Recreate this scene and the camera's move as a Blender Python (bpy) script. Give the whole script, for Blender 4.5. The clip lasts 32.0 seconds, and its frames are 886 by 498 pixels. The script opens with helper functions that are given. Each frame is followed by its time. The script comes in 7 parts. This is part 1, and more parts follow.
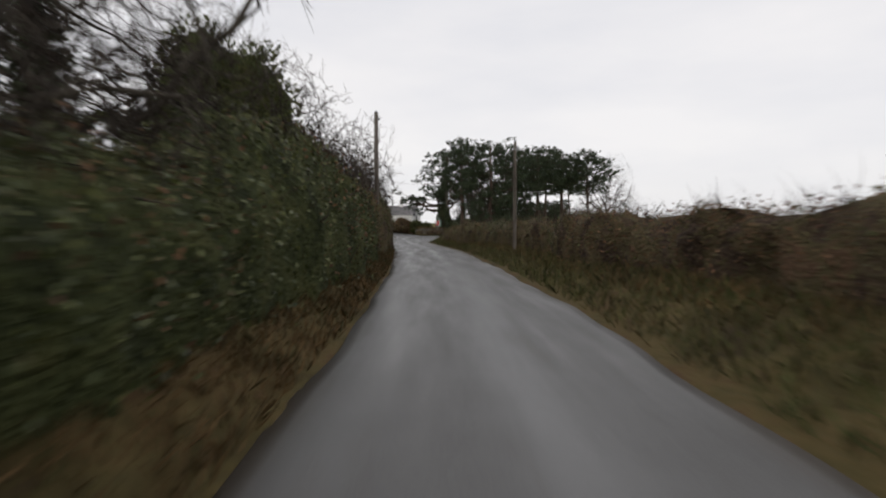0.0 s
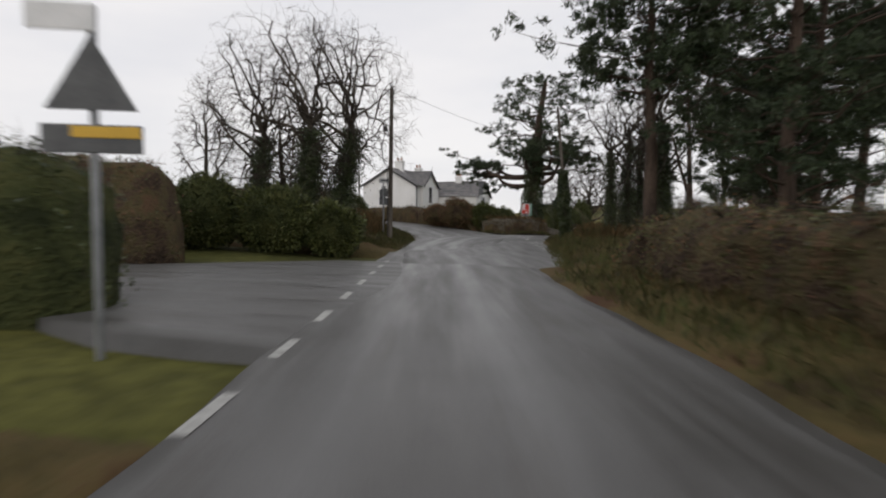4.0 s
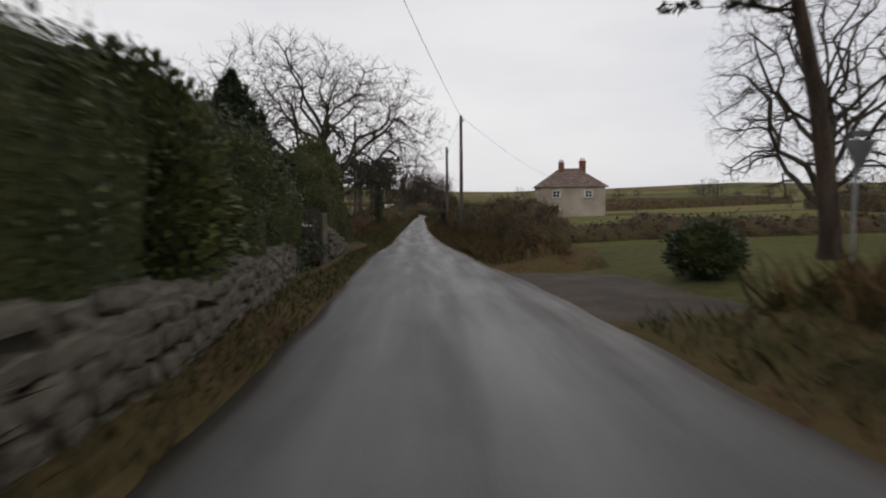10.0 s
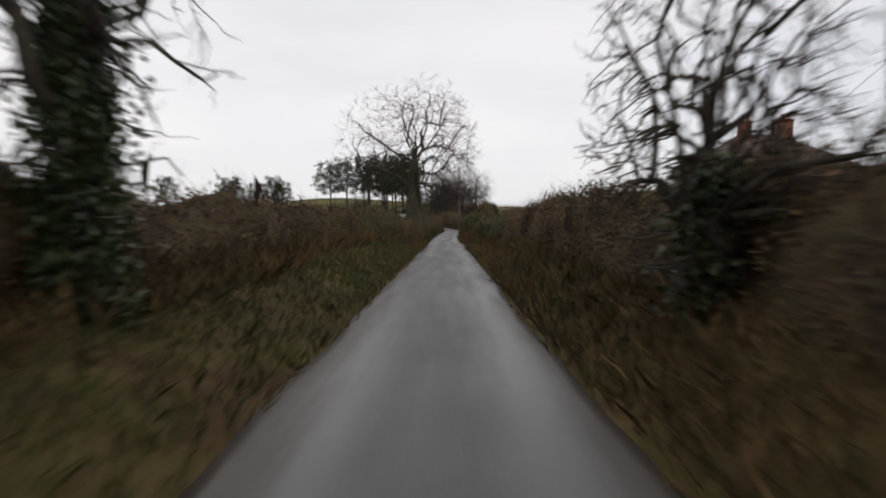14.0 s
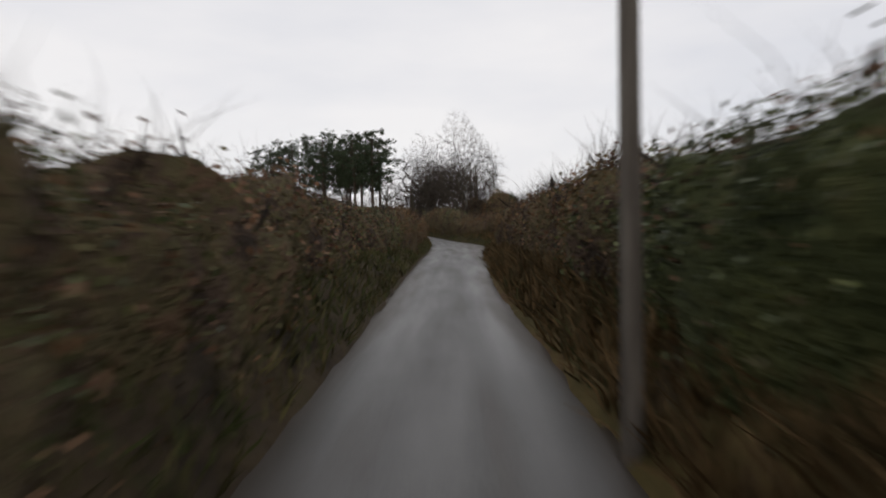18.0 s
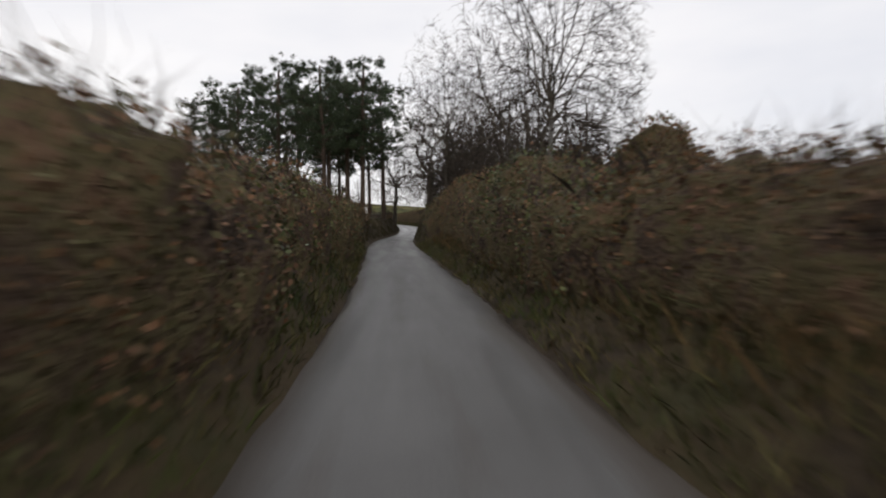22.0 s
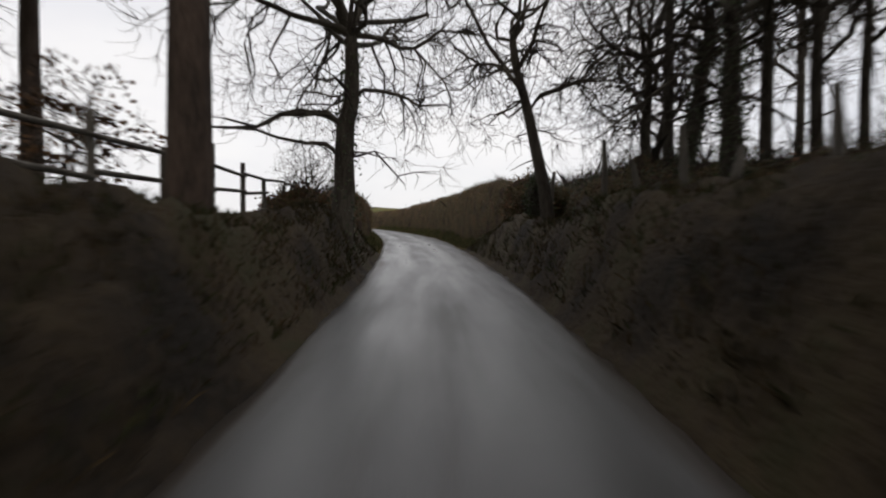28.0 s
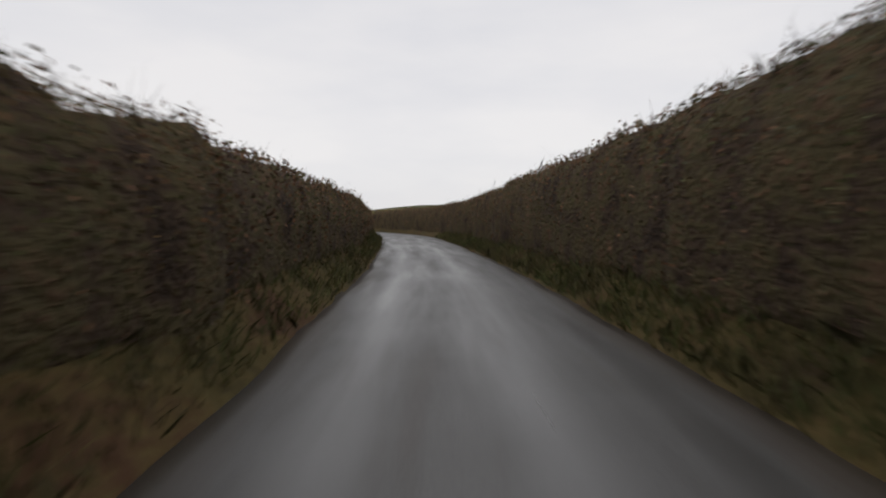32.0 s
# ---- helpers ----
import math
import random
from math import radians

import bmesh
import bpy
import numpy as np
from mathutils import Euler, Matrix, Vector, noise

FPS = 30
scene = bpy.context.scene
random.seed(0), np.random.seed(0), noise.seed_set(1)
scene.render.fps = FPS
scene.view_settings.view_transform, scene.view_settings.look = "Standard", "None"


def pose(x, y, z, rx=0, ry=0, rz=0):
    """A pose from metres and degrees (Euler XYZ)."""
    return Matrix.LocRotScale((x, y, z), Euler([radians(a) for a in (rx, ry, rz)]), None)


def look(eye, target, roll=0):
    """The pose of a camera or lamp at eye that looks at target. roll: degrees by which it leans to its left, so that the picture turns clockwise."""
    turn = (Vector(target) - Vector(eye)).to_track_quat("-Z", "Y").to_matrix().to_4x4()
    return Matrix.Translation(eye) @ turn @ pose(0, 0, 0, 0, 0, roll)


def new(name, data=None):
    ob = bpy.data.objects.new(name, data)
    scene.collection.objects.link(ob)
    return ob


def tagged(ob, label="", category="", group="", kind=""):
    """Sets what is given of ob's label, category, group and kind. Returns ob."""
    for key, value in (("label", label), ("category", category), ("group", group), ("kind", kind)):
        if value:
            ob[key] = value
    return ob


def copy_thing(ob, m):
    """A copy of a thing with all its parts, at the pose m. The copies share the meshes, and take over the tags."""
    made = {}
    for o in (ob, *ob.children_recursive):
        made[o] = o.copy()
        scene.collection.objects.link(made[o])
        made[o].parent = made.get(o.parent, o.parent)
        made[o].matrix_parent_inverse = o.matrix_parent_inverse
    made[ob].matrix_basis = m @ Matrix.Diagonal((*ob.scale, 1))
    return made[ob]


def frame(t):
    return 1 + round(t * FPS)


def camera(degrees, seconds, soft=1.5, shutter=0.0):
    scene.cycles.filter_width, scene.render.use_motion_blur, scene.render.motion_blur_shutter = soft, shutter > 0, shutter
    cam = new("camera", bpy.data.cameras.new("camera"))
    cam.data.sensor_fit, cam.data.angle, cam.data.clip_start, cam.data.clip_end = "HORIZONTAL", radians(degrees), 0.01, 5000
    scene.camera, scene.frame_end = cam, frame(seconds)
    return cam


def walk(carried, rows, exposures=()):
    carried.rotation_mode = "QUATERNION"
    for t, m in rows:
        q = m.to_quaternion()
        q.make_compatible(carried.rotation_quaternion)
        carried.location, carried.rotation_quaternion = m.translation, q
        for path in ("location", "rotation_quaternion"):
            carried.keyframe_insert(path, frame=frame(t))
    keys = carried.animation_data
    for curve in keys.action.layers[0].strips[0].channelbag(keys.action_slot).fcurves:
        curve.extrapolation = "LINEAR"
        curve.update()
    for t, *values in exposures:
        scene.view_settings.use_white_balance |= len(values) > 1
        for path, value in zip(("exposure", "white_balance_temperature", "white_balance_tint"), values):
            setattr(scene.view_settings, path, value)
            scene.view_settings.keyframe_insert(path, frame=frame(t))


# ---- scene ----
PATH = [
    (0.0, 0.00, 0.00, 1.35, -2.26, 0.03, -6.39),
    (0.5, 0.61, 5.95, 1.34, -2.86, -0.27, -5.83),
    (1.0, 1.16, 12.02, 1.30, -2.95, -0.22, -5.01),
    (1.5, 1.63, 18.17, 1.26, -2.79, -0.12, -4.23),
    (2.0, 2.02, 24.35, 1.22, -2.83, -0.03, -3.48),
    (2.5, 2.34, 30.53, 1.19, -2.72, 0.24, -2.80),
    (3.0, 2.57, 36.70, 1.14, -3.19, 0.28, -2.09),
    (3.5, 2.73, 42.87, 1.07, -3.16, 0.30, -1.37),
    (4.0, 2.79, 49.01, 1.00, -3.06, 0.43, -0.13),
    (4.5, 2.74, 55.07, 0.95, -2.93, 0.99, 0.58),
    (5.0, 2.67, 60.91, 0.91, -2.75, 2.04, 0.41),
    (5.5, 2.63, 66.35, 0.89, -2.51, 3.12, -0.26),
    (6.0, 2.64, 71.20, 0.91, -2.19, 2.59, -0.41),
    (6.5, 2.65, 75.31, 0.94, -1.83, 1.71, -0.40),
    (7.0, 2.80, 78.81, 1.00, -1.13, 1.48, -5.07),
    (7.5, 3.34, 82.16, 1.08, -1.27, -0.41, -13.61),
    (8.0, 4.57, 85.83, 1.14, -1.76, -2.42, -22.89),
    (8.5, 6.60, 89.89, 1.17, -2.52, -3.61, -30.27),
    (9.0, 9.13, 94.16, 1.05, -5.05, -4.28, -31.54),
    (9.5, 11.75, 98.52, 0.82, -5.12, -2.04, -30.76),
    (10.0, 14.26, 102.95, 0.60, -4.87, -0.52, -29.00),
    (10.5, 16.69, 107.49, 0.41, -4.34, 0.02, -27.62),
    (11.0, 19.09, 112.23, 0.23, -4.40, 0.07, -26.53),
    (11.5, 21.49, 117.15, 0.03, -4.85, 0.77, -26.03),
    (12.0, 23.91, 122.17, -0.21, -4.93, 0.94, -25.93),
    (12.5, 26.37, 127.24, -0.40, -4.04, 1.31, -26.29),
    (13.0, 28.88, 132.37, -0.53, -3.53, 1.38, -26.32),
    (13.5, 31.43, 137.59, -0.63, -3.39, 0.96, -26.33),
    (14.0, 34.02, 142.85, -0.72, -3.42, 0.09, -26.61),
    (14.5, 36.61, 148.08, -0.80, -3.12, -0.29, -26.57),
    (15.0, 39.10, 152.97, -0.87, -3.12, -0.23, -26.73),
    (15.5, 41.59, 157.87, -0.94, -3.30, -0.13, -26.89),
    (16.0, 44.07, 162.76, -1.02, -3.50, -0.25, -27.05),
    (16.5, 46.56, 167.66, -1.12, -3.54, -0.76, -27.21),
    (17.0, 48.91, 172.29, -1.20, -3.19, -1.71, -27.10),
    (17.5, 51.25, 176.88, -1.27, -3.47, -2.10, -27.43),
    (18.0, 53.62, 181.47, -1.33, -2.90, -1.49, -27.69),
    (18.5, 56.04, 186.09, -1.39, -3.26, -0.62, -28.02),
    (19.0, 58.53, 190.74, -1.44, -2.88, -0.18, -28.82),
    (19.5, 61.10, 195.42, -1.48, -2.83, -0.54, -29.09),
    (20.0, 63.70, 200.15, -1.54, -3.62, 0.43, -28.93),
    (20.5, 66.30, 204.89, -1.63, -3.21, 0.64, -29.16),
    (21.0, 68.91, 209.62, -1.69, -3.02, 0.08, -29.04),
    (21.5, 71.42, 214.34, -1.74, -3.06, -0.40, -27.42),
    (22.0, 73.68, 219.12, -1.78, -2.69, -0.22, -23.60),
    (22.5, 75.61, 224.00, -1.80, -2.71, 0.86, -20.16),
    (23.0, 77.34, 228.94, -1.81, -2.50, 1.13, -18.74),
    (23.5, 78.95, 233.93, -1.80, -2.40, 1.26, -17.57),
    (24.0, 80.48, 238.92, -1.77, -1.85, 1.58, -17.08),
    (24.5, 82.00, 243.88, -1.73, -2.19, 0.72, -17.40),
    (25.0, 83.61, 248.79, -1.71, -2.49, 0.12, -18.60),
    (25.5, 85.32, 253.63, -1.73, -2.72, -0.33, -19.80),
    (26.0, 87.13, 258.43, -1.75, -2.88, -0.78, -21.00),
    (26.5, 89.04, 263.23, -1.79, -2.94, -1.23, -22.20),
    (27.0, 91.04, 268.04, -1.83, -2.88, -1.22, -23.37),
    (27.5, 93.09, 272.82, -1.85, -2.48, -0.23, -23.46),
    (28.0, 95.12, 277.58, -1.83, -2.18, 0.57, -23.21),
    (28.5, 97.07, 282.27, -1.78, -1.70, 0.68, -22.63),
    (29.0, 98.92, 286.87, -1.70, -1.75, 0.85, -21.50),
    (29.5, 100.67, 291.45, -1.63, -1.70, 0.56, -20.40),
    (30.0, 102.34, 296.06, -1.56, -1.70, 0.25, -19.30),
    (30.5, 103.91, 300.70, -1.49, -1.70, 0.06, -18.20),
    (31.0, 105.40, 305.37, -1.42, -2.10, 0.09, -17.10),
    (31.5, 106.79, 310.06, -1.35, -2.40, 0.06, -16.00),
    (32.0, 108.10, 314.79, -1.28, -2.40, 0.02, -14.90),
]
cam = camera(75.0, 32.0, soft=2.0, shutter=0.4)
walk(cam, [(t, pose(x, y, z, 90 + pitch, 0, yaw) @ pose(0, 0, 0, 0, 0, roll)) for t, x, y, z, pitch, roll, yaw in PATH],
     [(t, stops, 6680, 13) for t, stops in ((0, 0.1), (4, 0.1), (6, -0.1), (9, -0.1), (11, 0.1), (14.5, 0.12), (16.3, -0.1), (17.2, -0.08), (18.4, 0.13), (20, 0.15), (22, 0.25), (24.5, 0.32), (27, 0.25), (28.5, 0.15), (30, 0.05), (32, 0.0))])

# ---- sky and light: a bright overcast winter day ----
world = bpy.data.worlds.new("overcast")
scene.world = world
world.use_nodes = True
wn, wl = world.node_tree.nodes, world.node_tree.links
wn.clear()
w_out = wn.new("ShaderNodeOutputWorld")
w_bg = wn.new("ShaderNodeBackground")
w_sky = wn.new("ShaderNodeTexSky")
w_sky.sky_type = "NISHITA"
w_sky.sun_disc = False
w_sky.sun_elevation = radians(18)
w_sky.sun_rotation = radians(200)
w_coord = wn.new("ShaderNodeTexCoord")
w_map = wn.new("ShaderNodeMapping")
w_map.inputs["Scale"].default_value = (1.0, 1.0, 3.5)
w_noise = wn.new("ShaderNodeTexNoise")
w_noise.inputs["Scale"].default_value = 1.7
w_noise.inputs["Detail"].default_value = 5.0
w_ramp = wn.new("ShaderNodeValToRGB")
w_ramp.color_ramp.elements[0].position, w_ramp.color_ramp.elements[0].color = 0.32, (0.69, 0.72, 0.77, 1)
w_ramp.color_ramp.elements[1].position, w_ramp.color_ramp.elements[1].color = 0.66, (0.85, 0.86, 0.87, 1)
w_scale = wn.new("ShaderNodeVectorMath")
w_scale.operation = "SCALE"
w_scale.inputs["Scale"].default_value = 0.08
w_mix = wn.new("ShaderNodeMix")
w_mix.data_type = "RGBA"
w_mix.inputs["Factor"].default_value = 0.93
wl.new(w_coord.outputs["Generated"], w_map.inputs["Vector"])
wl.new(w_map.outputs["Vector"], w_noise.inputs["Vector"])
wl.new(w_noise.outputs["Fac"], w_ramp.inputs["Fac"])
wl.new(w_sky.outputs["Color"], w_scale.inputs[0])
wl.new(w_scale.outputs["Vector"], w_mix.inputs["A"])
wl.new(w_ramp.outputs["Color"], w_mix.inputs["B"])
wl.new(w_mix.outputs["Result"], w_bg.inputs["Color"])
wl.new(w_bg.outputs["Background"], w_out.inputs["Surface"])
w_bg.inputs["Strength"].default_value = 1.0
sun = new("sun", bpy.data.lights.new("sun", "SUN"))
sun.data.energy, sun.data.angle, sun.data.color = 0.5, radians(25), (1.0, 0.96, 0.9)
sun.matrix_world = look((0, 0, 60), (20, 60, 40))

# ---- the lane's centre line: x, y, height, one row about every ten metres ----
LANE = [(-4.1, -34.0, 0.05), (-1.8, -15.5, 0.02), (0.0, 0.0, -0.00), (1.2, 12.0, -0.05), (2.0, 24.3, -0.13), (2.6, 36.7, -0.21), (2.8, 49.0, -0.35), (2.7, 60.9, -0.44), (2.6, 71.2, -0.44), (2.8, 78.8, -0.35), (4.6, 85.8, -0.21), (9.1, 94.2, -0.30), (14.3, 102.9, -0.75), (19.1, 112.2, -1.12), (23.9, 122.2, -1.56), (28.9, 132.4, -1.88), (34.0, 142.9, -2.07), (39.1, 153.0, -2.22), (44.1, 162.8, -2.37), (48.9, 172.3, -2.55), (53.6, 181.5, -2.68), (58.5, 190.7, -2.79), (63.7, 200.2, -2.89), (68.9, 209.6, -3.04), (73.7, 219.1, -3.13), (77.3, 228.9, -3.16), (80.5, 238.9, -3.12), (83.6, 248.8, -3.06), (87.1, 258.4, -3.10), (91.0, 268.0, -3.18), (95.1, 277.6, -3.18), (98.9, 286.9, -3.05), (102.3, 296.1, -2.91), (105.4, 305.4, -2.77), (108.1, 314.8, -2.63),
        (110.5, 324.4, -2.52), (112.5, 334.0, -2.42), (114.6, 346.0, -2.3), (116.4, 359.0, -2.2),
        (116.6, 371.0, -2.15), (115.0, 383.0, -2.1), (111.5, 394.0, -2.1), (106.5, 404.0, -2.1), (100.0, 413.0, -2.1)]


def smooth_line(points, step=0.5):
    """A Catmull-Rom curve through the points, at even steps: places, ways and distances."""
    p = np.array(points, float)
    p = np.vstack([2 * p[0] - p[1], p, 2 * p[-1] - p[-2]])
    out = []
    for a, b, c, d in zip(p, p[1:], p[2:], p[3:]):
        for u in np.linspace(0, 1, 24, endpoint=False):
            out.append(0.5 * (2 * b + (c - a) * u + (2 * a - 5 * b + 4 * c - d) * u * u + (3 * b - a - 3 * c + d) * u ** 3))
    out = np.array(out + [p[-2]])
    far = np.r_[0, np.cumsum(np.linalg.norm(np.diff(out[:, :2], axis=0), axis=1))]
    s = np.arange(0, far[-1], step)
    return np.stack([np.interp(s, far, out[:, n]) for n in range(3)], 1), s


class Way:
    """A road's centre line: points by distance along it and offset to its right."""

    def __init__(self, points, zero=0):
        self.at, self.s = smooth_line(points)
        first = np.argmin(np.linalg.norm(self.at[:, :2] - np.array(points[zero])[:2], axis=1))
        self.s = self.s - self.s[first]
        d = np.gradient(self.at[:, :2], axis=0)
        d /= np.linalg.norm(d, axis=1, keepdims=True)
        self.right = np.stack([d[:, 1], -d[:, 0]], 1)

    def put(self, s, off, up=0.0):
        s, off, up = np.broadcast_arrays(np.asarray(s, float), np.asarray(off, float), np.asarray(up, float))
        c = [np.interp(s, self.s, self.at[:, n]) for n in range(3)]
        r = [np.interp(s, self.s, self.right[:, n]) for n in range(2)]
        return np.stack([c[0] + r[0] * off, c[1] + r[1] * off, c[2] + up], -1)

    def heading(self, s):
        """Degrees that an object turns about z to face along the way (its own +y)."""
        rx, ry = (np.interp(s, self.s, self.right[:, n]) for n in range(2))
        return math.degrees(math.atan2(ry, rx))


lane = Way(LANE, 2)
main_road = Way([(4.6, 60, -0.4), (3.9, 72, -0.42), (4.0, 82, -0.36), (3.0, 92, -0.15), (-0.2, 102, 0.25), (-6.0, 111.0, 0.7), (-14.0, 118.0, 0.95),
                 (-24.0, 123.0, 1.1), (-36.0, 126.0, 1.2), (-60.0, 130.0, 1.4)])
side_road = Way([(3.2, 61.5, -0.4), (-3.0, 61.8, -0.35), (-14.0, 63.5, -0.3), (-40.0, 69.0, 0.2)])


def lane_z(x, y):
    """Height of the nearest road, and the distance to it."""
    best, z = None, None
    for w in (lane, main_road, side_road):
        d = np.hypot(w.at[:, 0] - x, w.at[:, 1] - y)
        n = int(d.argmin())
        if best is None or d[n] < best:
            best, z = d[n], w.at[n, 2]
    return z, best


_all = np.concatenate([lane.at[::2], main_road.at[::2], side_road.at[::2]])


def ground_z(x, y):
    """The ground's height: level with the roads beside them, gentle fields further off."""
    x, y = np.asarray(x, float), np.asarray(y, float)
    shape = x.shape
    x, y = x.ravel(), y.ravel()
    out = np.zeros(len(x))
    for n in range(0, len(x), 4000):
        d = np.hypot(x[n:n + 4000, None] - _all[:, 0], y[n:n + 4000, None] - _all[:, 1])
        w = 1 / (d + 0.4) ** 4
        near = d.min(1)
        base = (w * _all[:, 2]).sum(1) / w.sum(1)
        rise = np.clip((near - 4) / 6, 0, 1) * 0.35 + np.clip((near - 10) / 60, 0, 1) * 0.4
        far = np.clip((near - 40) / 200, 0, 1)
        xx, yy = x[n:n + 4000], y[n:n + 4000]
        roll_ = (np.sin(xx * 0.013 + 1) * np.sin(yy * 0.011) * 1.2 + np.sin(xx * 0.05 + yy * 0.03) * 0.15) * np.clip((near - 12) / 60, 0, 1)
        hills = np.clip((near - 230) / 420, 0, 1) ** 1.4 * 0.72 * (26 + 12 * np.sin(xx * 0.006 + 0.6) + 7 * np.sin(yy * 0.011 + xx * 0.004)) * np.clip((xx - 60) / 250, 0, 1)
        out[n:n + 4000] = base * (1 - far * 0.7) - 0.1 + rise + roll_ + hills
    return out.reshape(shape)


def gz(x, y):
    return float(ground_z(np.array([x]), np.array([y]))[0])


# ---- materials ----
def material(name, rough=0.8, metal=0.0, spec=0.3):
    m = bpy.data.materials.new(name)
    m.use_nodes = True
    b = m.node_tree.nodes["Principled BSDF"]
    b.inputs["Roughness"].default_value, b.inputs["Metallic"].default_value = rough, metal
    b.inputs["Specular IOR Level"].default_value = spec
    return m, m.node_tree.nodes, m.node_tree.links, b


def ramp(nodes, stops):
    r = nodes.new("ShaderNodeValToRGB")
    els = r.color_ramp.elements
    while len(els) > 1:
        els.remove(els[-1])
    els[0].position, els[0].color = stops[0][0], (*stops[0][1], 1)
    for pos_, col in stops[1:]:
        e = els.new(pos_)
        e.color = (*col, 1)
    return r


def noise_node(nodes, links, scale, detail=4.0, stretch=None):
    n = nodes.new("ShaderNodeTexNoise")
    n.inputs["Scale"].default_value, n.inputs["Detail"].default_value = scale, detail
    c = nodes.new("ShaderNodeTexCoord")
    if stretch:
        mp = nodes.new("ShaderNodeMapping")
        mp.inputs["Scale"].default_value = stretch
        links.new(c.outputs["Object"], mp.inputs["Vector"])
        links.new(mp.outputs["Vector"], n.inputs["Vector"])
    else:
        links.new(c.outputs["Object"], n.inputs["Vector"])
    return n


def mix_rgb(nodes, links, fac, a, b, how="MIX"):
    m = nodes.new("ShaderNodeMix")
    m.data_type, m.blend_type = "RGBA", how
    if isinstance(fac, float):
        m.inputs["Factor"].default_value = fac
    else:
        links.new(fac, m.inputs["Factor"])
    for key, v in (("A", a), ("B", b)):
        if isinstance(v, tuple):
            m.inputs[key].default_value = (*v, 1)
        else:
            links.new(v, m.inputs[key])
    return m.outputs["Result"]


def bumped(nodes, links, b, height, strength=0.4, distance=0.02):
    n = nodes.new("ShaderNodeBump")
    n.inputs["Strength"].default_value, n.inputs["Distance"].default_value = strength, distance
    links.new(height, n.inputs["Height"])
    links.new(n.outputs["Normal"], b.inputs["Normal"])


def grainy(name, colours, coarse=1.5, fine=30.0, rough=0.85, spec=0.3, bump=0.4, distance=0.02, metal=0.0, stretch=None):
    """Two scales of variation between the colours, and a fine relief."""
    m, n, l, b = material(name, rough, metal, spec)
    big, small = noise_node(n, l, coarse, 4, stretch), noise_node(n, l, fine, 3, stretch)
    add = n.new("ShaderNodeMath")
    add.operation = "MULTIPLY_ADD"
    l.new(small.outputs["Fac"], add.inputs[0])
    add.inputs[1].default_value = 0.45
    l.new(big.outputs["Fac"], add.inputs[2])
    sub = n.new("ShaderNodeMath")
    sub.operation = "SUBTRACT"
    l.new(add.outputs["Value"], sub.inputs[0])
    sub.inputs[1].default_value = 0.22
    step = [0.3 + 0.4 * k / max(1, len(colours) - 1) for k in range(len(colours))]
    r = ramp(n, list(zip(step, colours)))
    l.new(sub.outputs["Value"], r.inputs["Fac"])
    l.new(r.outputs["Color"], b.inputs["Base Color"])
    if bump:
        bumped(n, l, b, small.outputs["Fac"], bump, distance)
    return m


def leafy(name, colours, rough=0.6, spec=0.25, thin=0.0):
    """Leaves, twigs and blades: each island has its own colour of the set, and larger patches drift."""
    m, n, l, b = material(name, rough, 0.0, spec)
    g = n.new("ShaderNodeNewGeometry")
    step = [k / len(colours) for k in range(len(colours))]
    r = ramp(n, list(zip(step, colours)))
    r.color_ramp.interpolation = "CONSTANT"
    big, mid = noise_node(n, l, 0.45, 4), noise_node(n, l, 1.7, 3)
    mixn = n.new("ShaderNodeMath")
    mixn.operation = "MULTIPLY_ADD"
    l.new(big.outputs["Fac"], mixn.inputs[0])
    mixn.inputs[1].default_value = 1.5
    half = n.new("ShaderNodeMath")
    half.operation = "MULTIPLY_ADD"
    l.new(g.outputs["Random Per Island"], half.inputs[0])
    half.inputs[1].default_value, half.inputs[2].default_value = 0.5, -0.5
    l.new(half.outputs["Value"], mixn.inputs[2])
    l.new(mixn.outputs["Value"], r.inputs["Fac"])
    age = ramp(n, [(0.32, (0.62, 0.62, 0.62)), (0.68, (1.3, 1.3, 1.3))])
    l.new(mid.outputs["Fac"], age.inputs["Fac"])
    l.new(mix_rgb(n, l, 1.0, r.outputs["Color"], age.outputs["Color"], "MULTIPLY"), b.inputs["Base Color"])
    return m




